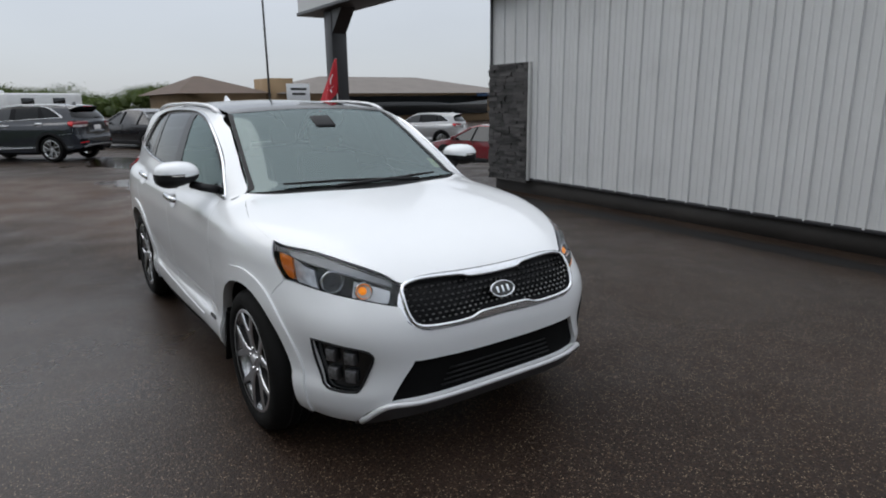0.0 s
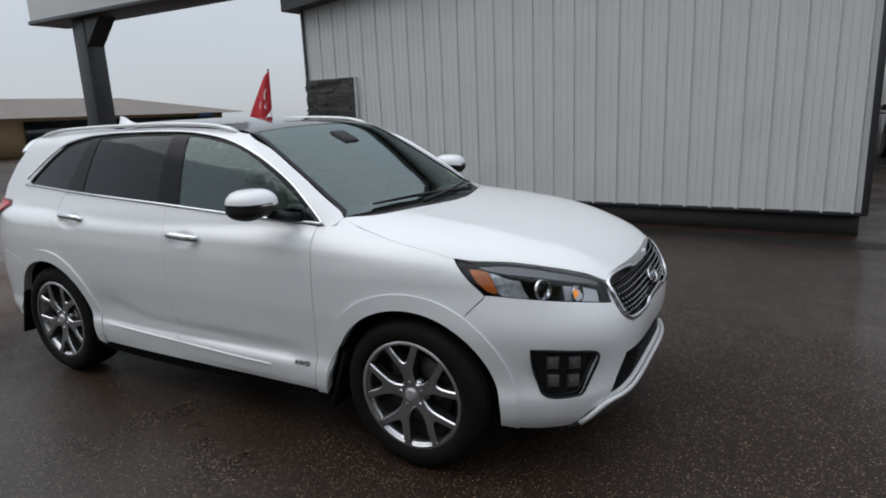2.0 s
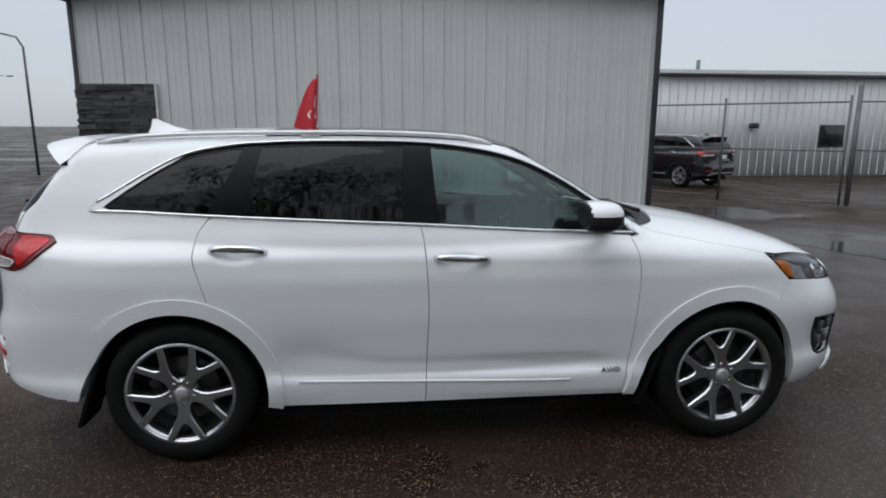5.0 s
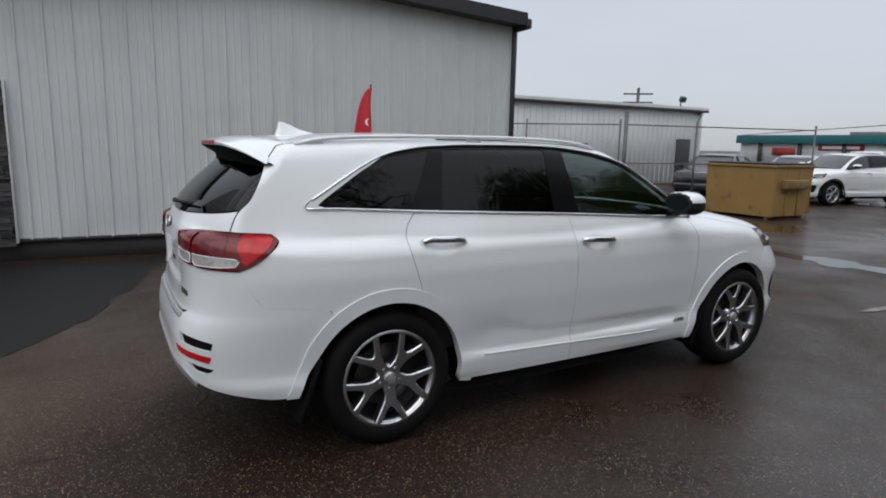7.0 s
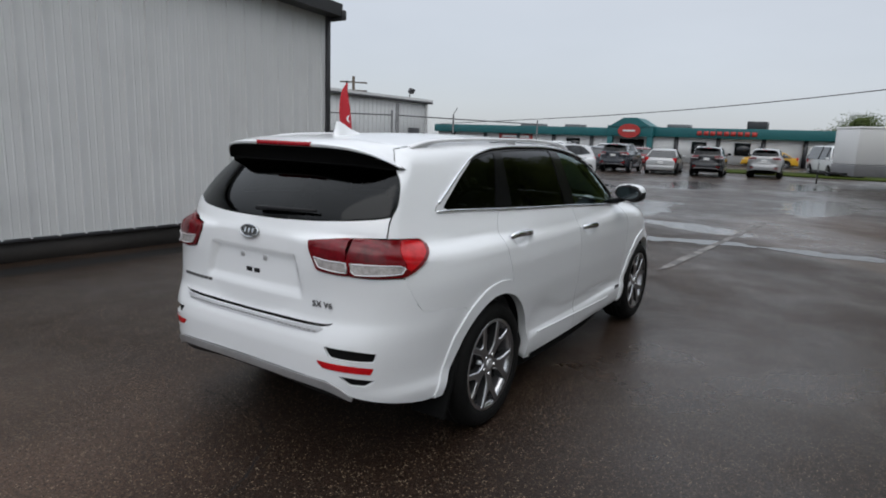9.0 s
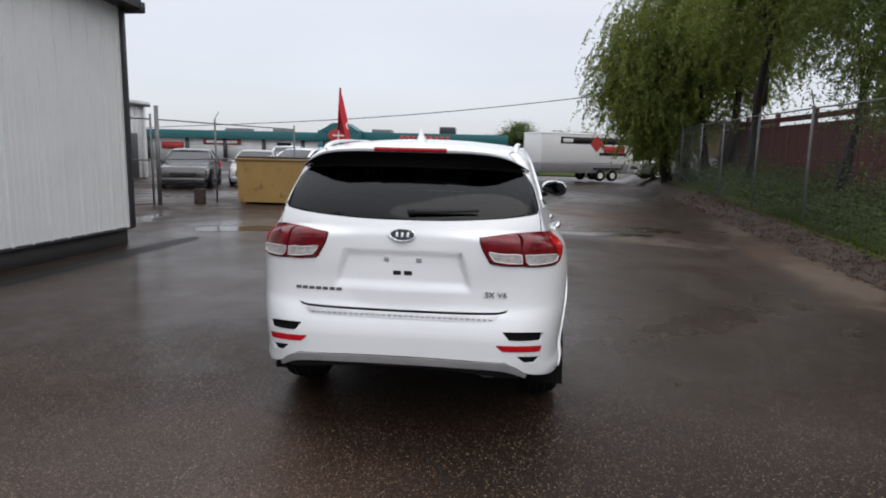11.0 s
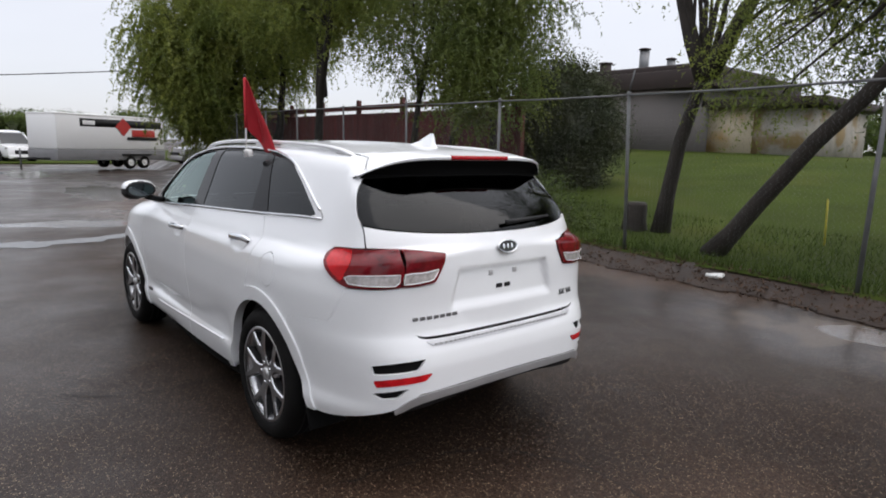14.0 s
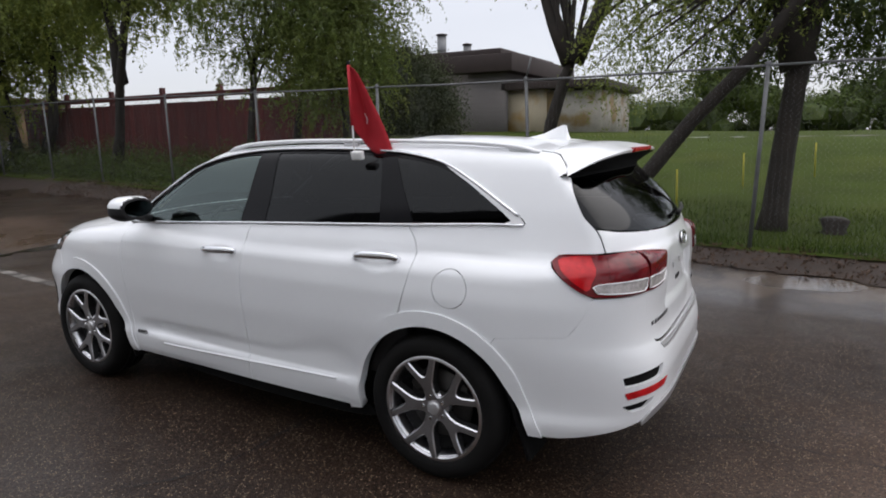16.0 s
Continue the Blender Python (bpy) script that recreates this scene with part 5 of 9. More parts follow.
lamp_out = corner_loop("tail", on_rear([(-0.584, 1.150), (-0.66, 1.152)]) + on_side([(-1.99, 1.146), (-1.955, 1.138)]), on_side([(-1.945, 1.130), (-1.932, 1.112), (-1.967, 1.078), (-2.022, 1.035), (-2.077, 1.000)]),
                       on_side([(-2.12, 0.984)]) + on_rear([(-0.73, 0.985), (-0.68, 0.988), (-0.626, 0.992)]), on_rear([(-0.626, 0.994), (-0.604, 1.07)]))
lamp_in = np.array([(p[0], p[1]) for p in loop([(-0.622, 0.994), (-0.55, 0.994), (-0.465, 1.003)], [(-0.453, 1.008), (-0.408, 1.085), (-0.397, 1.125)], [(-0.397, 1.131), (-0.5, 1.142), (-0.578, 1.148)], [(-0.580, 1.148), (-0.60, 1.07)], gap=0.015)])
clear_out = corner_loop("tail", on_rear([(-0.624, 1.050)]) + [(-2.235, -0.70, 1.046), (-2.165, -0.765, 1.040), (-2.125, -0.798, 1.034)], [(-2.118, -0.803, 1.026), (-2.128, -0.803, 1.006)], [(-2.14, -0.80, 1.001), (-2.20, -0.755, 0.998), (-2.26, -0.70, 0.999)] + on_rear([(-0.636, 1.004)]))
clear_in = loop([(-0.612, 1.006), (-0.55, 1.008), (-0.475, 1.018)], [(-0.470, 1.020), (-0.440, 1.062)], [(-0.443, 1.064), (-0.52, 1.054), (-0.605, 1.050)], gap=0.015)
wing_out = corner_loop("tail", on_side([(-1.958, 1.114), (-1.975, 1.130), (-2.03, 1.140), (-2.085, 1.143)]), on_side([(-2.09, 1.140), (-2.118, 1.090), (-2.110, 1.048)]), on_side([(-2.108, 1.044), (-2.104, 1.020), (-2.09, 1.010)]), on_side([(-2.085, 1.012), (-2.032, 1.050), (-1.982, 1.086)]))
deep_out = corner_loop("tail", on_rear([(-0.599, 1.136)]) + [(-2.22, -0.665, 1.140), (-2.15, -0.715, 1.140)], [(-2.148, -0.72, 1.138), (-2.165, -0.755, 1.058)], [(-2.17, -0.755, 1.055), (-2.24, -0.69, 1.060)] + on_rear([(-0.618, 1.064)]))
deep_in = loop([(-0.603, 1.064), (-0.52, 1.068), (-0.444, 1.078)], [(-0.442, 1.080), (-0.420, 1.112)], [(-0.422, 1.116), (-0.50, 1.130), (-0.585, 1.136)], gap=0.015)
for left in SIDES:
    lamp = part("tail_light", panel("tail", lamp_out, off=0.010, gap=0.001, grid=0.02, flange=0.03, mirrored=left), "rim_red", suv, "red tail light with a clear reversing lens")
    inner = part("tail_light_inner", panel("rear", lamp_in, off=0.010, gap=0.001, grid=0.02, flange=0.03, mirrored=left), "rim_red", suv, "red tail light on the tailgate")
    part("side_lens", panel("tail", wing_out, off=0.0135, gap=0, grid=0.015, flange=0.004, mirrored=left), "red_lens", lamp, "bright red wraparound lens")
    part("brake_lens", panel("tail", deep_out, off=0.0135, gap=0, grid=0.015, flange=0.004, mirrored=left), "mid_red", lamp, "deep red brake lens")
    part("brake_lens", panel("rear", deep_in, off=0.0135, gap=0, grid=0.015, flange=0.004, mirrored=left), "mid_red", inner, "deep red brake lens")
    for host, kind, outline in ((lamp, "tail", clear_out), (inner, "rear", clear_in)):
        part("reversing_lens", panel(kind, outline, off=0.0135, gap=0, grid=0.02, flange=0.004, mirrored=left), "pale_lens", host, "clear ribbed reversing light")
        ring = lift(kind, outline, 0.0145)[0]
        part("lens_rim", tube([(q[0], -q[1] if left else q[1], q[2]) for q in ring[::2]], 0.0028, 5, closed=True), "bright_satin", host, "thin bright lens rim")

bump_half = [[(-2.39, 0.0, 0.735), (-2.39, -0.35, 0.738), (-2.38, -0.50, 0.742)], [(-2.37, -0.515, 0.743), (-2.35, -0.56, 0.757), (-2.345, -0.585, 0.80), (-2.33, -0.612, 0.88), (-2.318, -0.628, 0.970)],
             [(-2.316, -0.63, 0.988), (-2.25, -0.70, 0.982), (-2.19, -0.755, 0.980), on_side([(-2.12, 0.979)])[0]], on_side([(-2.12, 0.979), (-2.075, 0.88), (-2.025, 0.8075)]),
             on_side([(-2.025, 0.8075), (-1.85, 0.7945), (-1.72, 0.7745)]), on_side([(-1.72, 0.7745), (-1.665, 0.69)]),
             on_side([(-1.665, 0.685), (-1.75, 0.585), (-1.82, 0.47), (-1.880, 0.355)]), [on_side([(-1.885, 0.35)])[0], (-1.99, -0.84, 0.345), (-2.15, -0.79, 0.372), (-2.28, -0.69, 0.410)],
             [(-2.30, -0.67, 0.418), (-2.335, -0.63, 0.445), (-2.372, -0.56, 0.492)], [(-2.375, -0.55, 0.495), (-2.395, -0.3, 0.505), (-2.40, 0.0, 0.508)]]
bh = [around("tail", l) for l in bump_half]
rear_bumper = loop(*(bh + [[(-p[0], p[1]) for p in l[::-1]] for l in bh[::-1]]), gap=0.015)
vent_hi = corner_loop("tail", [(-2.25, -0.752, 0.634), (-2.32, -0.66, 0.650), (-2.386, -0.544, 0.657)], [(-2.386, -0.545, 0.654), (-2.38, -0.575, 0.615)], [(-2.376, -0.58, 0.611), (-2.32, -0.66, 0.602), (-2.26, -0.742, 0.594)], [(-2.258, -0.745, 0.597), (-2.25, -0.752, 0.630)])
red_bar = corner_loop("tail", [(-2.257, -0.742, 0.564), (-2.32, -0.65, 0.578), (-2.391, -0.507, 0.588)], [(-2.391, -0.508, 0.584), (-2.385, -0.535, 0.559)], [(-2.384, -0.54, 0.556), (-2.32, -0.65, 0.546), (-2.268, -0.732, 0.535)], [(-2.266, -0.735, 0.537), (-2.257, -0.742, 0.560)])
vent_lo = corner_loop("tail", [(-2.25, -0.742, 0.503), (-2.31, -0.67, 0.517), (-2.356, -0.617, 0.525)], [(-2.355, -0.62, 0.522), (-2.33, -0.66, 0.485)], [(-2.326, -0.665, 0.482), (-2.28, -0.712, 0.476)], [(-2.276, -0.717, 0.478), (-2.25, -0.742, 0.498)])
m_ = lambda poly: np.array([(-p[0], p[1]) for p in poly[::-1]])
part("rear_bumper", panel("tail", rear_bumper, [vent_hi, m_(vent_hi), red_bar, m_(red_bar), vent_lo, m_(vent_lo)], grid=0.022, flange=0.02, gap=0.0012), "paint", suv)
for left in SIDES:
    part("bumper_vent", panel("tail", inset(vent_hi, -0.003), off=-0.016, gap=0, grid=0.03, flange=0, mirrored=left), "liner", suv)
    part("bumper_vent", panel("tail", inset(vent_lo, -0.003), off=-0.016, gap=0, grid=0.03, flange=0, mirrored=left), "liner", suv)
    part("bumper_reflector", panel("tail", red_bar, off=0.003, gap=0.001, grid=0.03, flange=0.015, mirrored=left), "red_lens", suv, "red bumper reflector")
for left in SIDES:
    part("seam_backing", tube(line_on("side", [(-2.118, 0.978), (-2.075, 0.88), (-2.026, 0.809), (-1.85, 0.796), (-1.725, 0.776)], -0.0095, 0.03, left), 0.0088, 6), "paint", suv)
step_pad = loop([(-0.50, 0.738), (-0.25, 0.731), (0.0, 0.730), (0.25, 0.731), (0.50, 0.738)], [(0.51, 0.732), (0.48, 0.712), (0.25, 0.704), (0.0, 0.703), (-0.25, 0.704), (-0.48, 0.712), (-0.51, 0.732)])
part("bumper_step_trim", panel("rear", step_pad, off=0.004, gap=0, grid=0.02, flange=0.01), "satin", suv, "silver loading edge trim")
for k in range(-16, 17):
    p, n = lift("rear", [(k * 0.029, 0.718)], 0.005)
    part("tread_cleat", boxed(-0.002, 0.002, -0.009, 0.009, -0.006, 0.006, 0.001, m=Matrix.Translation(p[0])), "satin", suv)
skid = corner_loop("tail", [(-2.31, -0.665, 0.420), (-2.37, -0.56, 0.488), (-2.395, -0.3, 0.500), (-2.40, 0, 0.503), (-2.395, 0.3, 0.500), (-2.37, 0.56, 0.488), (-2.31, 0.665, 0.420)],
                   [(-2.30, 0.65, 0.402), (-2.36, 0.52, 0.452), (-2.385, 0.25, 0.464), (-2.385, 0, 0.465), (-2.385, -0.25, 0.464), (-2.36, -0.52, 0.452), (-2.30, -0.65, 0.402)])
part("rear_skid_plate", panel("tail", skid, off=0.008, gap=0, grid=0.02, flange=0.03), "skid_silver", suv, "satin silver rear skid plate")
low = corner_loop("tail", [(-2.29, -0.64, 0.400), (-2.36, -0.51, 0.450), (-2.385, -0.25, 0.461), (-2.385, 0, 0.462), (-2.385, 0.25, 0.461), (-2.36, 0.51, 0.450), (-2.29, 0.64, 0.400)],
                  [(-2.27, 0.58, 0.385), (-2.33, 0.25, 0.425), (-2.33, 0, 0.428), (-2.33, -0.25, 0.425), (-2.27, -0.58, 0.385)])
part("rear_valance", panel("tail", low, off=-0.02, gap=0, grid=0.04, flange=0.03), "black", suv)
for y in (-0.46,):
    pipe = lathe([(0.036, -0.10), (0.038, 0.0), (0.033, 0.0), (0.031, -0.10)], 20, axis="x")
    bmesh.ops.scale(pipe, vec=(-1, 1.5, 0.8), verts=pipe.verts[:])
    bmesh.ops.recalc_face_normals(pipe, faces=pipe.faces[:])
    part("exhaust_tip", pipe, "stud", suv, "oval dark metal exhaust tip", m=Matrix.Translation((-2.300, y, 0.418)))

# side windows: black frame, three panes a side, bright moulding
front_pane = loop([(-0.150, 1.556), (0.0, 1.541), (0.21, 1.500), (0.40, 1.428), (0.62, 1.302), (0.765, 1.196)], [(0.775, 1.185), (0.795, 1.140)], [(0.785, 1.134), (0.4, 1.157), (-0.105, 1.186)], [(-0.112, 1.192), (-0.135, 1.36)])
rear_pane = loop([(-0.985, 1.555), (-0.746, 1.564), (-0.45, 1.566), (-0.29, 1.562)], [(-0.288, 1.556), (-0.305, 1.36), (-0.298, 1.200)], [(-0.30, 1.197), (-0.7, 1.216), (-1.045, 1.232)], [(-1.046, 1.238), (-1.02, 1.40)])
quarter_pane = loop([(-1.075, 1.548), (-1.142, 1.540), (-1.32, 1.504), (-1.49, 1.425), (-1.66, 1.318), (-1.715, 1.280)], [(-1.722, 1.268), (-1.70, 1.264)], [(-1.69, 1.263), (-1.5, 1.256), (-1.235, 1.243)], [(-1.232, 1.248), (-1.15, 1.40)])
frame_edge = loop(window_top, [(0.895, 1.120), (0.4, 1.145), (-0.212, 1.181), (-0.8, 1.208), (-1.218, 1.227), (-1.6, 1.248), (-1.782, 1.253)])
for left in SIDES:
    part("window_frame", panel("side", frame_edge, [front_pane, rear_pane, quarter_pane], off=-0.006, gap=0.001, grid=0.03, mirrored=left), "frame_black", suv, "black window surround")
    part("front_window", panel("side", front_pane, off=-0.009, gap=-0.002, grid=0.05, mirrored=left), "clear_glass", suv, "lightly tinted front door glass").visible_shadow = False
    part("rear_window_pane", panel("side", rear_pane, off=-0.009, gap=-0.002, grid=0.05, mirrored=left), "dark_glass", suv, "dark tinted rear door glass").visible_shadow = False
    part("quarter_window", panel("side", quarter_pane, off=-0.009, gap=-0.002, grid=0.05, mirrored=left), "dark_glass", suv, "dark tinted quarter glass").visible_shadow = False
    part("window_moulding", tube(line_on("side", [(p[0], p[1] - 0.004) for p in window_top[1:]], 0.002, 0.025, left), 0.0085, 8), "chrome", suv, "bright chrome window moulding")
    part("belt_moulding", tube(line_on("side", [(0.89, 1.125)] + [(p[0], p[1] + 0.004) for p in belt[1:]], 0.003, 0.04, left), 0.0075, 8), "chrome", suv, "bright chrome belt moulding")
    wedge = loop([(-1.788, 1.260), (-1.752, 1.299), (-1.694, 1.335), (-1.60, 1.391), (-1.5, 1.450), (-1.40, 1.498), (-1.335, 1.525)], [(-1.335, 1.522), (-1.40, 1.481), (-1.50, 1.424), (-1.61, 1.352), (-1.69, 1.298), (-1.722, 1.272)], [(-1.722, 1.268), (-1.70, 1.262), (-1.69, 1.256)], [(-1.70, 1.254), (-1.775, 1.254)])
    part("moulding_wedge", panel("side", wedge, off=0.004, gap=0, grid=0.02, flange=0.01, mirrored=left), "bright_satin", suv, "broad bright moulding behind the quarter glass")
    part("sill_moulding", tube(line_on("side", [(-0.82, 0.417), (-0.60, 0.412), (-0.1, 0.398), (0.3, 0.386), (0.55, 0.383)], -0.001, 0.05, left), 0.0075, 8), "paint", suv)
    # matt black rocker trim: the shadow under the doors is put into its colour
    part("rocker_trim", panel("side", loop([(-0.95, 0.288), (0.3, 0.288), (0.9, 0.288)], [(0.9, 0.282), (0.3, 0.22), (-0.95, 0.22)]), off=-0.030, gap=0, grid=0.05, mirrored=left), "liner", suv)

# door handles, mirrors, badges
for left in SIDES:
    s = 1 if left else -1
    for x0, z0 in ((-0.0125, 1.024), (-1.0805, 1.067)):
        path = []
        for k in range(-8, 9):
            u = k / 8
            p, n = lift("side", [(x0 + 0.130 * u, z0 - 0.004 * u)], 0.034 * (1 - abs(u) ** 6) - 0.004)
            path.append((p[0][0], s * abs(p[0][1]), p[0][2]))
        handle = part("door_handle", tube(path, 0.0165, 10, taper=[0.70 + 0.30 * math.cos(k / 8 * 1.3) for k in range(-8, 9)], flat=1.3), "chrome", suv, "chrome door handle")
    shell, base = bmesh.new(), bmesh.new()
    for bm, cap in ((shell, True), (base, False)):
        rows, cols = 24, 48
        z_cut = -0.22
        grid_v = []
        for i in range(rows + 1):
            c = -1 + 2 * i / rows
            lat = math.asin(max(-1, min(1, c)))
            ring = []
            for k in range(cols):
                a = 2 * math.pi * k / cols
                cx, cy = math.cos(a), math.sin(a)
                cx, cy = math.copysign(abs(cx) ** 0.85, cx), math.copysign(abs(cy) ** 0.85, cy)
                r = max(math.cos(lat), 0.0) ** 0.72
                x = max(cx * r * (0.115 if cx > 0 else 0.110), -0.074)
                ring.append(bm.verts.new((0.625 + x , s * 0.985 + cy * r * 0.118, 1.244 + (0.070 if c > 0 else 0.056) * math.copysign(abs(c) ** 0.95, c) - 0.012 * (s * cy + 1) * (0 if c > 0 else 1))))
            grid_v.append(ring)
        for i in range(rows):
            for k in range(cols):
                q = (grid_v[i][k], grid_v[i][(k + 1) % cols], grid_v[i + 1][(k + 1) % cols], grid_v[i + 1][k])
                if cap == (sum(v.co.x for v in q) / 4 > 0.562 and sum(v.co.z for v in q) / 4 > 1.242):
                    bm.faces.new(q)
        bmesh.ops.delete(bm, geom=[v for v in bm.verts if not v.link_faces], context="VERTS")
        bmesh.ops.remove_doubles(bm, verts=bm.verts[:], dist=0.0005)
        bmesh.ops.recalc_face_normals(bm, faces=bm.faces[:])
    mirror = part("door_mirror", shell, "paint", suv, "white door mirror with a black lower half")
    part("mirror_base", base, "black", mirror)
    part("mirror_arm", tube([(0.66, s * 0.92, 1.185), (0.70, s * 0.86, 1.165), (0.735, s * 0.79, 1.150)], 0.030, 12, flat=0.8), "black", mirror)
    part("mirror_foot", panel("side", loop([(0.80, 1.205), (0.70, 1.15), (0.80, 1.128), (0.885, 1.124)]), off=0.002, gap=0, grid=0.02, mirrored=left), "gloss_black", mirror)
    face = bmesh.new()
    bmesh.ops.create_circle(face, cap_ends=True, segments=32, radius=1.0, matrix=Matrix.Translation((0.5485, s * 0.985, 1.243)) @ Matrix.Diagonal((1, 0.088, 0.048, 1)) @ Matrix.Rotation(radians(90), 4, "Y"))
    part("mirror_glass", face, "mirror", mirror, "mirror glass", smooth=False, m=Matrix.Translation((0.0, 0, 0)))
    part("signal_strip", tube([(0.713, s * 1.058, 1.243), (0.738, s * 1.02, 1.2425), (0.742, s * 0.96, 1.242)], 0.004, 6), "pale_lens", mirror)


def letters(text, height, m, material, parent, spread=1.0):
    """Raised letters in the built-in font."""
    cu = bpy.data.curves.new("lettering", "FONT")
    cu.body, cu.size, cu.extrude, cu.align_x, cu.space_character = text, height * 1.38, 0.003, "CENTER", spread
    tmp = bpy.data.objects.new("lettering", cu)
    me = bpy.data.meshes.new_from_object(tmp)
    bpy.data.objects.remove(tmp)
    me.materials.clear()
    me.materials.append(M[material])
    ob = new("lettering", me)
    ob.matrix_basis = m
    ob.parent = parent
    return ob


for left in SIDES:
    s = 1 if left else -1
    p, n = lift("side", [(0.765, 0.415)], 0.002)
    letters("AWD", 0.028, Matrix.Translation((p[0][0], s * abs(p[0][1]), p[0][2])) @ pose(0, 0, 0, 90, 0, 180 if left else 0), "stud", suv, 1.1)
p, n = lift("rear", [(-0.487, 0.828)], 0.003)
letters("SX V6", 0.030, Matrix.Translation(p[0]) @ pose(0, 0, 0, 90, 0, -90 + math.degrees(math.atan2(-n[0][1], -n[0][0]))), "stud", suv, 1.1)
for k in range(7):
    p, n = lift("rear", [(0.555 - k * 0.037, 0.838)], 0.002)
    part("model_badge_bar", boxed(-0.002, 0.003, -0.014, 0.014, -0.008, 0.008, 0.001, m=Matrix.Translation(p[0])), "stud", suv)

# roof rails, fin, spoiler, wipers
for left in SIDES:
    s = 1 if left else -1
    rail_x = [0.17, 0.12, 0.03, -0.15, -0.45, -0.8, -1.15, -1.45, -1.62, -1.72, -1.79]
    lift_z = [-0.006, 0.010, 0.019, 0.023, 0.024, 0.023, 0.023, 0.022, 0.018, 0.009, -0.006]
    rail_y = [-0.595, -0.597, -0.60, -0.60, -0.60, -0.598, -0.59, -0.578, -0.57, -0.566, -0.562]
    base_p = lift("top", list(zip(rail_x, rail_y)))[0]
    pts = smooth([(x, s * abs(y), p[2] + h) for x, y, p, h in zip(rail_x, rail_y, base_p, lift_z)], 0.05) + [np.array((rail_x[-1], s * abs(rail_y[-1]), base_p[-1][2] + lift_z[-1]))]
    rail = part("roof_rail", tube(pts, 0.0165, 10, flat=0.7), "bright_satin", suv, "satin silver roof rail")
    for x in (0.09, -0.75, -1.69):
        p = lift("top", [(x, -0.598 if x > -1.5 else -0.567)])[0][0]
        part("rail_foot", boxed(x - 0.05, x + 0.05, -0.012, 0.012, p[2] - 0.01, p[2] + (0.012 if x > -0.9 and x < 0 else 0.006), 0.005, m=Matrix.Translation((0, s * abs(p[1]), 0))), "satin", rail)
fin_bm = bmesh.new()
outline = [(-1.50, 0.0), (-1.60, 0.030), (-1.665, 0.063), (-1.70, 0.080), (-1.722, 0.080), (-1.732, 0.040), (-1.75, 0.0)]
rows_f = []
for x, h in outline:
    zb = float(ROOF(np.array(x))) - 0.004
    w = 0.032 * (1 - ((x + 1.64) / 0.17) ** 2) + 0.004
    rows_f.append([fin_bm.verts.new((x, w, zb)), fin_bm.verts.new((x, w * 0.55, zb + h * 0.5)), fin_bm.verts.new((x, 0.004, zb + h)), fin_bm.verts.new((x, -0.004, zb + h)), fin_bm.verts.new((x, -w * 0.55, zb + h * 0.5)), fin_bm.verts.new((x, -w, zb))])
for a, b in zip(rows_f, rows_f[1:]):
    for k in range(5):
        fin_bm.faces.new((a[k], a[k + 1], b[k + 1], b[k]))
bmesh.ops.remove_doubles(fin_bm, verts=fin_bm.verts[:], dist=0.0002)
bmesh.ops.recalc_face_normals(fin_bm, faces=fin_bm.faces[:])
part("antenna_fin", fin_bm, "paint", suv, "white shark fin antenna", smooth="edges")
SPOILER_X = pchip([(0.0, -2.112), (0.25, -2.112), (0.40, -2.100), (0.50, -2.062), (0.55, -2.027), (0.60, -1.988), (0.645, -1.945)])
SPOILER_Z = pchip([(0.0, 1.555), (0.25, 1.555), (0.40, 1.549), (0.50, 1.533), (0.55, 1.516), (0.60, 1.493), (0.645, 1.468)])
sp_top, sp_low = bmesh.new(), bmesh.new()
rows_t, rows_l = [], []
side_seam = [tuple(q) for q in lift("side", tail_seam[:4])[0]]
z_corner = float(lift("top", [(roof_x[-1], roof_y[-1])])[0][0][2])
edge_run = [(roof_x[-1] + 0.002, 0.548, z_corner)] + [(q[0] + 0.003, abs(q[1]) + 0.001, q[2] + 0.001) for q in side_seam[:3]] + [(-1.945, 0.645, 1.468)]
edge_at = [pchip([(k / 4, q[i]) for k, q in enumerate(edge_run)]) for i in range(3)]
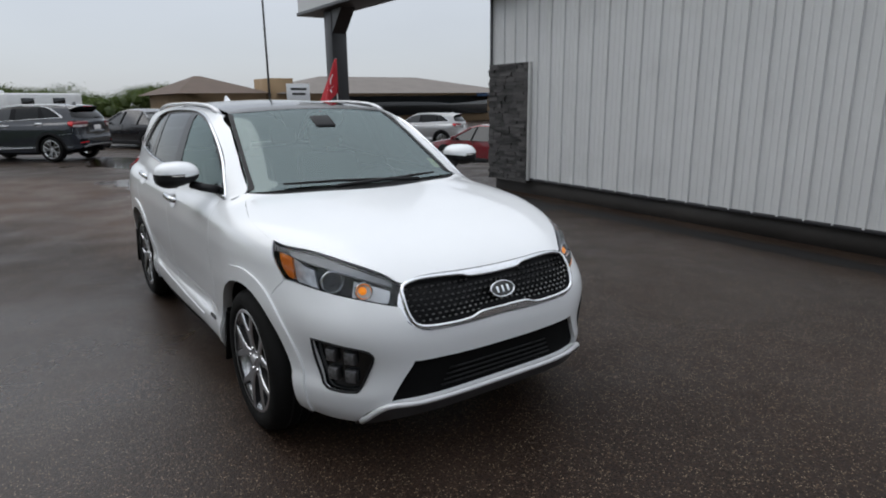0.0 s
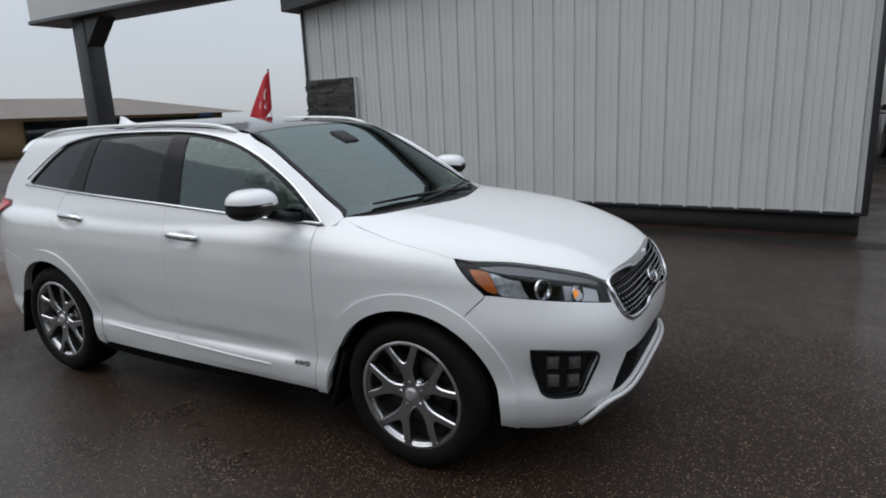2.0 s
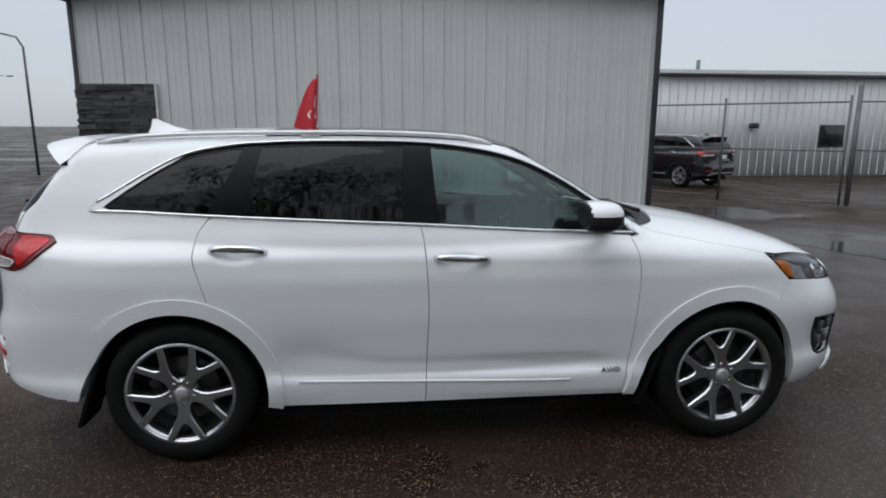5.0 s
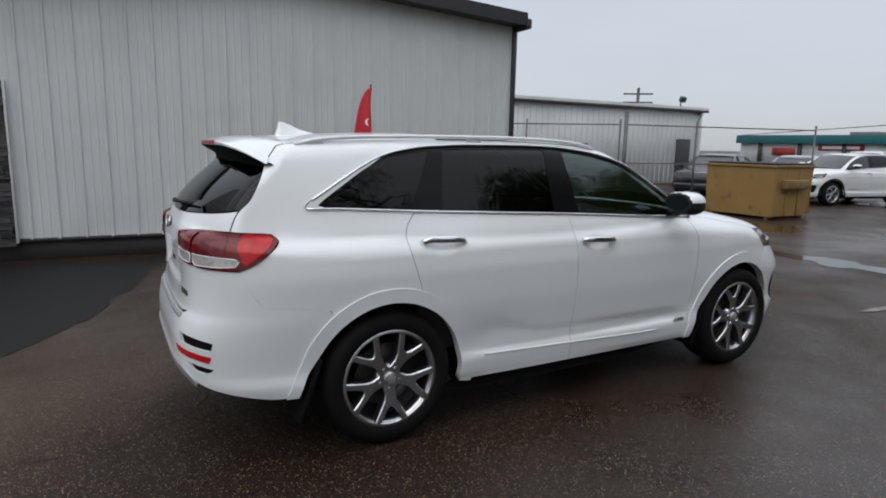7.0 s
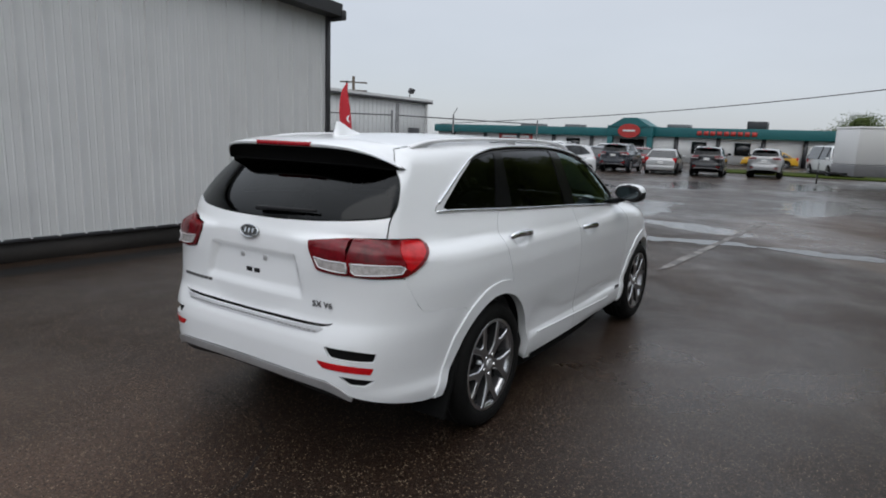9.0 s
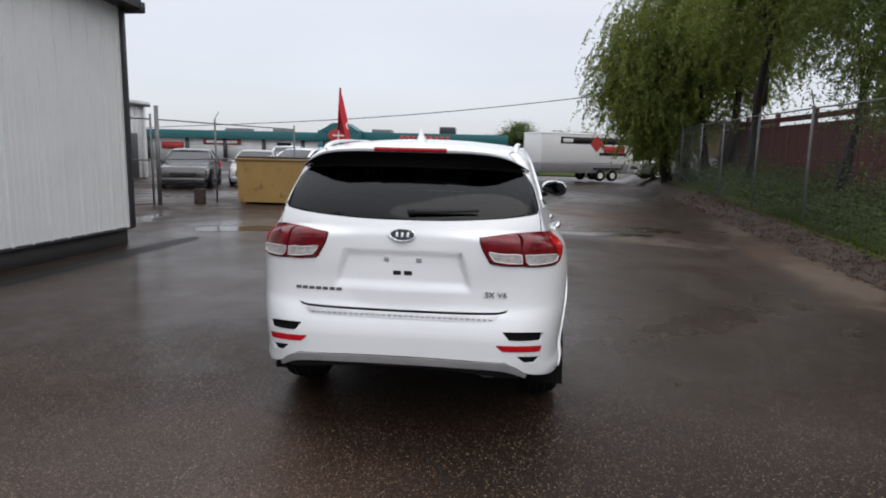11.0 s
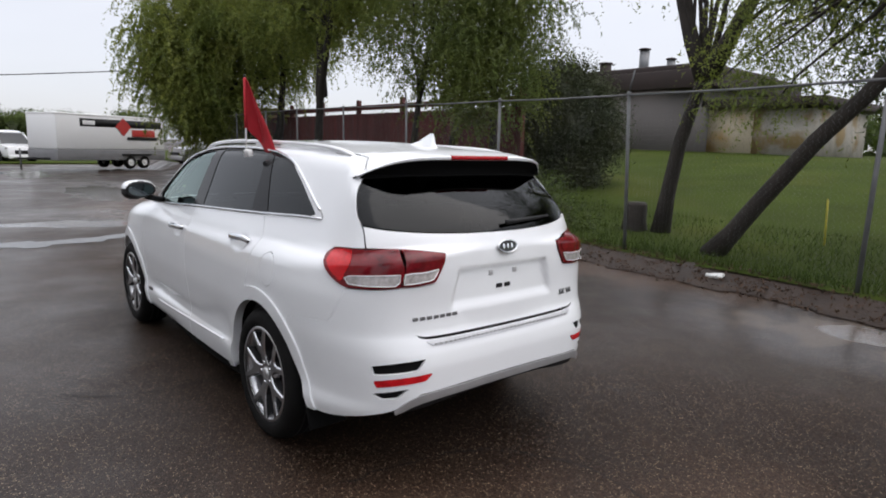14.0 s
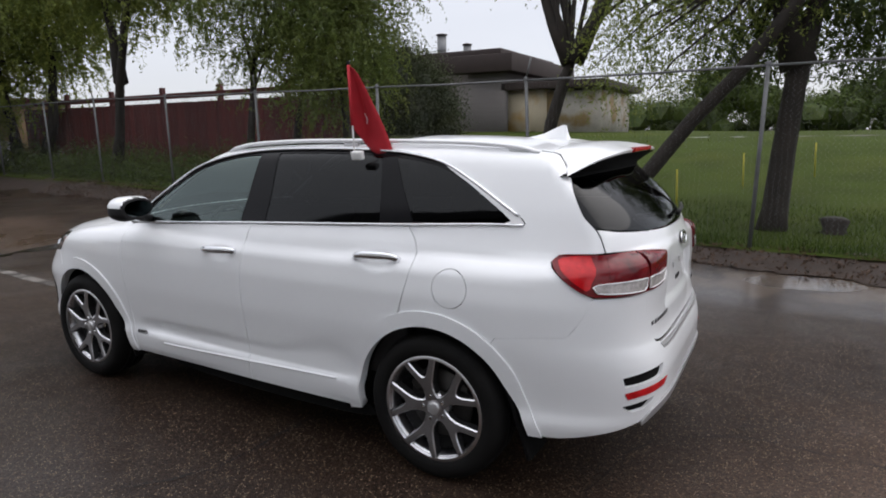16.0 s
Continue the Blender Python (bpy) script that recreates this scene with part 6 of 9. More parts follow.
for k in range(-32, 33):
    q = k / 32
    a, sign = abs(q), (1 if k >= 0 else -1)
    y1 = 0.645 * a
    x1, z1 = float(SPOILER_X(np.array(y1))), float(SPOILER_Z(np.array(y1)))
    x0 = tail_end - 0.010 * (1 - a * a) - 0.003
    y0 = 0.543 * a
    z0 = float(lift("top", [(x0 + 0.010, -y0)])[0][0][2])
    ring = []
    for j in range(13):
        t = j / 12
        own = Vector((x0 + (x1 - x0) * t, y0 + (y1 - y0) * t, z0 + (z1 + 0.022 - z0) * t + 0.012 * math.sin(math.pi * t)))
        rim = Vector([float(f(np.array(t))) for f in edge_at])
        flat_rim = Vector(edge_run[0]).lerp(Vector(edge_run[-1]) + Vector((0, 0, 0.022)), t)
        flat_rim.z += 0.012 * math.sin(math.pi * t)
        v = own + (rim - flat_rim) * a ** 3
        ring.append(sp_top.verts.new((v.x, sign * v.y, v.z)))
    drop = 1 - a ** 5
    ring += [sp_top.verts.new((x1 - 0.006 * drop, sign * y1, z1 + 0.014 * drop)), sp_top.verts.new((x1 - 0.003 * drop, sign * y1, z1 + 0.003 * drop)), sp_top.verts.new((x1 + 0.006 * drop, sign * y1, z1 - 0.001))]
    rows_t.append(ring)
    foot = Vector((float(BACK(np.array(1.475))) + 0.17 * (y1 / 0.7) ** 2.6 + 0.006, sign * y1 * 0.995, min(1.475, z1 - 0.006)))
    lip = Vector((x1 + 0.006 * drop, sign * y1, z1 - 0.001))
    rows_l.append([sp_low.verts.new(lip), sp_low.verts.new(lip.lerp(foot, 0.5) + Vector((0.02, 0, 0.012)) * (1 - a ** 4)), sp_low.verts.new(foot)])
for bm, rows in ((sp_top, rows_t), (sp_low, rows_l)):
    for a, b in zip(rows, rows[1:]):
        for j in range(len(a) - 1):
            bm.faces.new((a[j], a[j + 1], b[j + 1], b[j]))
    bmesh.ops.recalc_face_normals(bm, faces=bm.faces[:])
for left in SIDES:
    under = [(q[0] + 0.035, q[1]) for q in tail_seam[:4]] + [(q[0] - 0.02, q[1] - 0.004) for q in tail_seam[3::-1]]
    part("seam_backing", panel("side", np.array([(-1.80, 1.565)] + under + [(-1.86, 1.580)]), off=-0.007, gap=0, grid=0.02, flange=0, mirrored=left), "paint", suv)
    for run in (tail_seam[:4], tail_seam[7:]):
        part("panel_gap", tube(line_on("side", run, 0.0002, 0.02, left), 0.0017, 5), "black", suv)
spoiler = part("roof_spoiler", sp_top, "paint", suv, "white rear roof spoiler", smooth="edges")
# the underside's shade is put into its colour: matt black, not white paint
part("spoiler_underside", sp_low, "liner", spoiler)
light_bm = bmesh.new()
light_rows = []
for k in range(-12, 13):
    y = 0.196 * k / 12
    light_rows.append([light_bm.verts.new((-2.112 + dx, y, 1.567 + dz)) for dx, dz in ((0.03, 0.012), (-0.009, 0.0115), (-0.014, 0.004), (-0.013, -0.006), (-0.008, -0.0105), (0.03, -0.0105))])
for a, b in zip(light_rows, light_rows[1:]):
    for j in range(5):
        light_bm.faces.new((a[j], a[j + 1], b[j + 1], b[j]))
for row in (light_rows[0], light_rows[-1]):
    light_bm.faces.new(row)
bmesh.ops.recalc_face_normals(light_bm, faces=light_bm.faces[:])
part("high_brake_light", light_bm, "brake_red", spoiler, "red high-level brake light", smooth="edges")
wip = [lift("rear", [(y, z)], 0.022)[0][0] for y, z in ((-0.02, 1.240), (-0.10, 1.244), (-0.22, 1.248), (-0.38, 1.252))]
part("rear_wiper", tube(wip, 0.011, 8, taper=[1.2, 1.0, 0.9, 0.6]), "black", suv, "black rear wiper")
for pts in ([(1.135, 0.30), (1.08, 0.05), (1.035, -0.20), (0.975, -0.50)], [(1.135, -0.25), (1.105, 0.0), (1.06, 0.25), (0.99, 0.50)]):
    P = lift("top", pts, 0.014)[0]
    part("front_wiper", tube([tuple(p) for p in P], 0.010, 6, taper=[1.3, 1, 0.9, 0.6]), "black", suv, "black windscreen wiper")

# wheels
def wheel_at(x, left):
    s = 1 if left else -1
    m = Matrix.Translation((x, s * 0.889, HUB + 0.007)) @ Matrix.Scale(1.02, 4) @ pose(0, 0, 0, 0, (-20 if left else -26) if x > 0 else (-18 if left else 2), 0 if left else 180)
    w = part("wheel", lathe([(0.243, 0.0), (0.256, 0.001), (0.260, -0.004), (0.258, -0.012), (0.240, -0.016), (0.232, -0.04), (0.226, -0.10), (0.220, -0.19)], 64), "alloy", suv, "five-spoke machined alloy wheel", m=m)
    tyre = lathe([(0.253, -0.008), (0.262, 0.002), (0.285, 0.010), (0.310, 0.009), (0.330, 0.002), (0.344, -0.012), (0.353, -0.030), (0.3585, -0.06), (0.360, -0.12), (0.3585, -0.18), (0.350, -0.212), (0.325, -0.232), (0.262, -0.225)], 72)
    part("tyre", tyre, "rubber", w, "black tyre, wet")
    groove = bmesh.new()
    for r0, off_y in ((0.3605, -0.075), (0.3605, -0.12), (0.3605, -0.165)):
        lathe([(r0 - 0.004, off_y - 0.006), (r0, off_y - 0.004), (r0, off_y + 0.004), (r0 - 0.004, off_y + 0.006)], 48, bm=groove)
    part("tyre_tread", groove, "black", w)
    part("wheel_barrel", lathe([(0.241, -0.014), (0.236, -0.03), (0.222, -0.12), (0.05, -0.125)], 48), "barrel", w)
    disc = part("brake_disc", lathe([(0.06, -0.085), (0.165, -0.088), (0.168, -0.094), (0.165, -0.10), (0.06, -0.10)], 40), "disc", w)
    part("brake_caliper", boxed(-0.055, 0.055, -0.115, -0.06, 0.105, 0.17, 0.012, m=Matrix.Rotation(radians(62), 4, "Y")), "disc", w)
    flat_out = np.array([(0.030, -0.040), (0.060, -0.031), (0.090, -0.0285), (0.120, -0.035), (0.150, -0.050), (0.180, -0.067), (0.212, -0.084), (0.244, -0.101), (0.250, -0.066), (0.222, -0.051), (0.194, -0.035), (0.170, -0.020), (0.158, -0.008), (0.155, 0.0)])
    outl = np.array(list(flat_out) + [(p[0], -p[1]) for p in flat_out[-2::-1]])
    top2 = inset(outl, 0.0052)
    dish = lambda r: -0.004 - 0.020 * max(0, 1 - r / 0.20) ** 1.3
    bm = bmesh.new()
    up = [bm.verts.new((p[0], dish(p[0]), p[1])) for p in top2]
    mid = [bm.verts.new((p[0], dish(p[0]) - 0.006, p[1])) for p in outl]
    low = [bm.verts.new((p[0], dish(p[0]) - 0.045, p[1])) for p in inset(outl, -0.003)]
    tri_v, _, tri_f = delaunay([Vector(p) for p in top2], [(i, (i + 1) % len(top2)) for i in range(len(top2))], [], 1, 1e-7)[:3]
    for t in tri_f:
        bm.faces.new([up[min(range(len(top2)), key=lambda i: (top2[i][0] - tri_v[k][0]) ** 2 + (top2[i][1] - tri_v[k][1]) ** 2)] for k in t])
    n_ = len(outl)
    side_faces, bevel_faces = [], []
    for i in range(n_):
        j = (i + 1) % n_
        bevel_faces.append(bm.faces.new((up[i], up[j], mid[j], mid[i])))
        side_faces.append(bm.faces.new((mid[i], mid[j], low[j], low[i])))
    bmesh.ops.recalc_face_normals(bm, faces=bm.faces[:])
    for f in side_faces:
        f.material_index = 1
    for f in bevel_faces:
        f.material_index = 2
    first = None
    for k in range(5):
        turn = Matrix.Rotation(radians(90 + 72 * k), 4, "Y")
        if first is None:
            first = part("spoke", bm, "spoke_grey", w, smooth=False, m=turn)
            first.data.materials.append(M["barrel"])
            first.data.materials.append(M["alloy"])
        else:
            o = new("spoke", first.data)
            o.parent, o.matrix_basis = w, turn
    part("hub", lathe([(0.001, -0.016), (0.030, -0.017), (0.052, -0.024), (0.070, -0.034), (0.074, -0.06)], 32), "alloy", w)
    part("centre_cap", lathe([(0.001, -0.007), (0.024, -0.008), (0.030, -0.011), (0.031, -0.02)], 28), "satin", w, "round silver centre cap")
    for k in range(5):
        a = radians(54 + 72 * k)
        part("wheel_nut", lathe([(0.001, -0.012), (0.008, -0.012), (0.0105, -0.016), (0.0105, -0.04)], 6), "chrome", w, smooth=False, m=Matrix.Translation((0.057 * math.cos(a), 0, 0.057 * math.sin(a))))
    return w


for x in (AF, AR):
    for left in SIDES:
        wheel_at(x, left)
        s = 1 if left else -1
        liner = bmesh.new()
        rings = []
        rim_xz = [(x + 0.432 * math.cos(radians(a)), HUB + 0.432 * math.sin(radians(a))) for a in range(-8, 189, 7)]
        skin = lift("side", rim_xz)[0][:, 1]
        rings.append([liner.verts.new((p[0], s * min(0.885, abs(q) - 0.012), p[1])) for p, q in zip(rim_xz, skin)])
        rings.append([liner.verts.new((p[0], s * 0.55, p[1])) for p in rim_xz])
        for a, b in zip(zip(rings[0], rings[1]), zip(rings[0][1:], rings[1][1:])):
            liner.faces.new((a[0], b[0], b[1], a[1]))
        liner.faces.new(rings[1])
        part("wheel_arch_liner", liner, "liner", suv)
        x0 = x - (0.475 if x > 0 else 0.495)
        flap = boxed(-0.012, 0.012, -0.12, 0.085, 0.0, 0.33, 0.006, m=Matrix.Translation((x0 + 0.012, s * 0.775, 0.215)) @ pose(0, 0, 0, 0, 19, 0))
        part("mud_flap", flap, "liner", suv, "black rubber mud flap")

# floor pan, cabin
part("floor_pan", boxed(-1.75, 2.05, -0.56, 0.56, 0.225, 0.40, 0.05), "liner", suv)
part("boot_pan", boxed(-2.20, -1.75, -0.56, 0.56, 0.37, 0.42, 0.02), "liner", suv)
part("side_sill", boxed(-0.95, 0.95, -0.80, 0.80, 0.24, 0.45, 0.03), "liner", suv)
part("engine_block", boxed(1.0, 2.12, -0.55, 0.55, 0.40, 0.94, 0.06), "black", suv)
part("boot_floor", boxed(-2.24, -1.75, -0.60, 0.60, 0.40, 0.75, 0.04), "cabin", suv)
part("dashboard", boxed(0.52, 1.02, -0.72, 0.72, 0.80, 1.09, 0.06, seg=4), "cabin", suv, "black dashboard")
for s in (1, -1):
    part("door_trim", boxed(-1.2, 0.78, -0.03, 0.03, 0.45, 1.10, 0.02, m=Matrix.Translation((0, s * 0.775, 0))), "cabin", suv)


def seat(x, y, w):
    part("seat_cushion", boxed(x - 0.05, x + 0.47, y - w, y + w, 0.50, 0.68, 0.06, seg=3), "leather", suv, "black leather seat")
    back = boxed(-0.075, 0.075, -w, w, 0.0, 0.66, 0.06, seg=3, m=Matrix.Translation((x - 0.06, y, 0.60)) @ pose(0, 0, 0, 0, -16, 0))
    part("seat_back", back, "leather", suv)


for y in (0.36, -0.36):
    seat(-0.10, y, 0.25)
    part("head_rest", boxed(-0.05, 0.05, -0.13, 0.13, 0, 0.19, 0.045, seg=3, m=Matrix.Translation((-0.36, y, 1.27)) @ pose(0, 0, 0, 0, -10, 0)), "leather", suv)
seat(-1.05, 0.0, 0.62)
for y in (0.38, -0.38):
    part("head_rest", boxed(-0.045, 0.045, -0.12, 0.12, 0, 0.15, 0.04, seg=3, m=Matrix.Translation((-1.31, y, 1.25)) @ pose(0, 0, 0, 0, -10, 0)), "leather", suv)
ring = [(0.0, 0.185 * math.cos(k * math.pi / 16), 0.185 * math.sin(k * math.pi / 16)) for k in range(32)]
wheel_pose = Matrix.Translation((0.44, 0.36, 1.02)) @ pose(0, 0, 0, 0, 22, 0)
steer = part("steering_wheel", tube(ring, 0.017, 8, closed=True), "cabin", suv, "black steering wheel", m=wheel_pose)
part("wheel_boss", boxed(-0.02, 0.03, -0.07, 0.07, -0.06, 0.05, 0.02), "cabin", steer)
part("wheel_bar", boxed(-0.008, 0.008, -0.17, 0.17, -0.02, 0.015, 0.006), "satin", steer)
part("inside_mirror", boxed(-0.015, 0.015, -0.12, 0.12, -0.035, 0.035, 0.015, m=Matrix.Translation((0.44, 0.0, 1.44))), "black", suv)
part("sensor_box", boxed(-0.09, 0.05, -0.07, 0.07, -0.02, 0.02, 0.015, m=Matrix.Translation((0.45, 0.0, 1.485)) @ pose(0, 0, 0, 0, 28, 0)), "black", suv)
part("windscreen_sticker", panel("top", loop([(0.80, 0.585), (0.80, 0.635), (0.88, 0.635), (0.88, 0.585)]), off=-0.0085, gap=0, grid=0.04, flange=0.0), "sticker", suv, "small yellow and white sticker")

# pennant clipped to the rear door window
flag = thing("car_flag", "limp red pennant on a white stick, clipped to the car window", "flag")
part("flag_stick", tube([(-0.876, 0.742, 1.545), (-0.866, 0.738, 1.66), (-0.845, 0.728, 1.995)], 0.0045, 8), "white_plastic", flag, "thin white plastic stick")
part("window_clip", boxed(-0.035, 0.030, -0.016, 0.016, -0.022, 0.022, 0.006, m=Matrix.Translation((-0.885, 0.735, 1.553)) @ pose(0, 0, 0, -14, 0, 0)), "white_plastic", flag, "white window clip")
part("flag_cap", boxed(-0.006, 0.006, -0.006, 0.006, -0.004, 0.012, 0.002, m=Matrix.Translation((-0.845, 0.728, 1.998))), "black", flag)
cloth = bmesh.new()
cols = []
for i in range(25):
    t = i / 24
    top = Vector((-0.846 - 0.006 * t, 0.729, 1.985 - 0.29 * t))
    tip = Vector((-1.035 + 0.03 * (1 - t), 0.650 + 0.02 * math.sin(5 * t), 1.535 + (1 - t) * 0.43))
    tip = tip.lerp(Vector((-0.850, 0.729, 1.985)), (1 - t) ** 1.15)
    line = []
    for j in range(13):
        u = j / 12
        p = top.lerp(tip, u)
        p.y += 0.022 * math.sin(u * 7 + t * 3) * min(1, t * 1.6) * u ** 0.5
        p.z -= 0.03 * math.sin(math.pi * u) * t
        p.x += 0.050 * math.sin(math.pi * u) * t
        p.y -= 0.040 * math.sin(math.pi * u) * t
        line.append(cloth.verts.new(p))
    cols.append(line)
for a, b in zip(cols, cols[1:]):
    for j in range(12):
        cloth.faces.new((a[j], a[j + 1], b[j + 1], b[j]))
part("flag_sleeve", tube([(-0.8640, 0.7375, 1.70), (-0.8555, 0.7335, 1.84), (-0.8450, 0.728, 1.992)], 0.0085, 8), "flag_red", flag, "red sleeve round the stick")
flag_points = [[v.co.copy() for v in line] for line in cols]
pennant = part("pennant", cloth, "flag_red", flag, "crumpled red cloth")
solid = pennant.modifiers.new("thickness", "SOLIDIFY")
solid.thickness = 0.0015
for side in (1, -1):
    for u0, w0, t0, dt in ((0.30, 0.10, 0.42, 0.22), (0.55, 0.14, 0.66, 0.10), (0.18, 0.10, 0.72, 0.12)):
        mark = bmesh.new()
        vs = []
        for k in range(7):
            t = t0 + dt * k / 6
            bow = w0 * 0.5 * math.sin(math.pi * k / 6)
            for e in (0.0, 0.05 + 0.02 * math.sin(math.pi * k / 6)):
                i, j = t * 24, (u0 + bow + e) * 12
                a, b = int(i), int(j)
                p = flag_points[a][b].lerp(flag_points[a + 1][b], i - a).lerp(flag_points[a][b + 1].lerp(flag_points[a + 1][b + 1], i - a), j - b)
                vs.append(mark.verts.new(p + Vector((0.2, 1.0, 0.05)).normalized() * 0.003 * side))
        for k in range(6):
            mark.faces.new((vs[2 * k], vs[2 * k + 1], vs[2 * k + 3], vs[2 * k + 2]))
        part("white_stroke", mark, "white_plastic", pennant, smooth=False)

# ---- parked vehicles ----
CAR_FORMS = dict(
    suv=dict(L=4.6, W=1.84, H=1.70, belt=1.03, clear=0.26, wheel=0.35, axles=(1.36, -1.36), hood=((2.26, 0.74), (2.18, 0.92), (1.25, 1.06)), roof=((1.15, 1.06), (0.45, 1.58), (0.1, 1.67), (-1.4, 1.68), (-1.85, 1.62), (-2.2, 1.06))),
    sedan=dict(L=4.6, W=1.80, H=1.46, belt=0.92, clear=0.20, wheel=0.32, axles=(1.36, -1.36), hood=((2.25, 0.62), (2.18, 0.78), (1.15, 0.94)), roof=((1.05, 0.94), (0.25, 1.36), (-0.1, 1.43), (-0.75, 1.42), (-1.15, 1.32), (-1.75, 0.98))),
    van=dict(L=5.4, W=1.95, H=2.0, belt=1.12, clear=0.28, wheel=0.36, axles=(1.75, -1.75), hood=((2.65, 0.8), (2.58, 1.0), (1.9, 1.15)), roof=((1.85, 1.15), (1.25, 1.85), (0.9, 1.96), (-2.3, 1.98), (-2.55, 1.90), (-2.66, 1.12))),
)


def body_loft(stations, parent, name, material, label=""):
    """Sections (x, half width, floor, top, crown) joined into one rounded shell."""
    bm = bmesh.new()
    rings = []
    for x, w, z0, z1, k in stations:
        sec = [(w * 0.86, z0), (w * 0.97, z0 + (z1 - z0) * 0.12), (w, z0 + (z1 - z0) * 0.45), (w * 0.985, z0 + (z1 - z0) * 0.75), (w * (1 - k * 0.35), z1 - 0.03), (w * (0.86 - k * 0.3), z1), (w * 0.4, z1 + 0.012)]
        rings.append([bm.verts.new((x, -y, z)) for y, z in sec] + [bm.verts.new((x, y, z)) for y, z in sec[::-1]])
    for a, b in zip(rings, rings[1:]):
        for i in range(len(a) - 1):
            bm.faces.new((a[i], a[i + 1], b[i + 1], b[i]))
        bm.faces.new((a[-1], a[0], b[0], b[-1]))
    bm.faces.new(rings[0])
    bm.faces.new(rings[-1][::-1])
    bmesh.ops.recalc_face_normals(bm, faces=bm.faces[:])
    return part(name, bm, material, parent, label, smooth="edges")


def parked_car(name, form, color, label, m, roof_rack=False, rear_wiper=False):
    f = CAR_FORMS[form]
    L, W, belt_z, c, r = f["L"], f["W"] / 2, f["belt"], f["clear"], f["wheel"]
    car = thing(name, label, "car", m, "parked cars")
    top = sorted(f["hood"] + ((-0.9, belt_z), (-L / 2 + 0.16, belt_z), (-L / 2 + 0.02, belt_z - 0.14)), reverse=True)
    st = []
    for x, z in [(f["hood"][0][0] + 0.02, f["hood"][0][1] - 0.12)] + top + [(-L / 2, belt_z - 0.32)]:
        e = abs(x) / (L / 2)
        st.append((x, W * (1 - 0.13 * max(0, e - 0.72) / 0.28), c + 0.10 * max(0, e - 0.8) * 4, z, 0.12))
    shell = body_loft(st, car, "body", color)
    R = f["roof"]
    glass_bm, roof_bm = bmesh.new(), bmesh.new()
    lowz = belt_z - 0.02
    wt = lambda z: W * (0.97 - 0.30 * (z - belt_z) / max(f["H"] - belt_z, 0.1))
    up = [(x, z) for x, z in R]
    left = [glass_bm.verts.new((x, wt(z), z - 0.03)) for x, z in up]
    right = [glass_bm.verts.new((x, -wt(z), z - 0.03)) for x, z in up]
    lo_l, lo_r = [glass_bm.verts.new((x, wt(lowz), lowz)) for x, z in up], [glass_bm.verts.new((x, -wt(lowz), lowz)) for x, z in up]
    for i in range(len(up) - 1):
        glass_bm.faces.new((lo_l[i], lo_l[i + 1], left[i + 1], left[i]))
        glass_bm.faces.new((lo_r[i + 1], lo_r[i], right[i], right[i + 1]))
        glass_bm.faces.new((left[i], left[i + 1], right[i + 1], right[i]))
    bmesh.ops.remove_doubles(glass_bm, verts=glass_bm.verts[:], dist=0.002)
    bmesh.ops.recalc_face_normals(glass_bm, faces=glass_bm.faces[:])
    part("greenhouse_glass", glass_bm, "car_glass", car, "dark car glass", smooth=False)
    rings = []
    for x, z in up[1:-1]:
        w = wt(z)
        rings.append([roof_bm.verts.new((x, w * q, z + dz)) for q, dz in ((-1.03, -0.05), (-0.97, 0.0), (-0.5, 0.02), (0.5, 0.02), (0.97, 0.0), (1.03, -0.05), (0.5, -0.05), (-0.5, -0.05))])
    for a, b in zip(rings, rings[1:]):
        for i in range(8):
            roof_bm.faces.new((a[i], a[(i + 1) % 8], b[(i + 1) % 8], b[i]))
    roof_bm.faces.new(rings[0])
    roof_bm.faces.new(rings[-1][::-1])
    bmesh.ops.recalc_face_normals(roof_bm, faces=roof_bm.faces[:])
    part("roof", roof_bm, color, car, smooth="edges")
    for s in (1, -1):
        posts = [(R[0], R[1]), (R[-1], R[-2])]
        for (x0, z0), (x1, z1) in posts:
            part("pillar", tube([(x0, s * wt(z0) * 0.995, z0 - 0.02), (x1, s * wt(z1), z1 - 0.03)], 0.045, 6), color, car)
        for x in ((0.05, -0.95) if form != "van" else (1.0, -0.3)):
            zt = f["H"] - 0.10
            part("pillar", tube([(x, s * wt(lowz), lowz), (x - 0.08, s * wt(zt), zt)], 0.032, 6), color if x < -0.5 else "black", car)
        part("door_mirror", boxed(-0.05, 0.07, -0.10, 0.10, -0.06, 0.07, 0.03, m=Matrix.Translation((R[0][0] - 0.25, s * (W + 0.08), belt_z + 0.06))), color, car)
        part("headlight", boxed(-0.12, 0.05, -0.16, 0.16, -0.06, 0.06, 0.02, m=Matrix.Translation((L / 2 - 0.22, s * (W - 0.24), f["hood"][1][1] - 0.10)) @ pose(0, 0, 0, 0, 0, s * -28)), "pale_lens", car, "clear headlight")
        part("tail_light", boxed(-0.03, 0.10, -0.09, 0.09, -0.13, 0.13, 0.02, m=Matrix.Translation((-L / 2 + 0.07, s * (W - 0.16), belt_z - 0.10)) @ pose(0, 0, 0, 0, 0, s * 24)), "red_lens", car, "red tail light")
        part("sill", boxed(f["axles"][1] + r + 0.04, f["axles"][0] - r - 0.04, -0.02, 0.02, c - 0.02, c + 0.12, 0.01, m=Matrix.Translation((0, s * (W - 0.02), 0))), "black", car)
        part("door_seam", boxed(-0.004, 0.004, -0.006, 0.006, c + 0.1, belt_z - 0.02, m=Matrix.Translation((-0.02, s * (W - 0.004), 0))), "black", car)
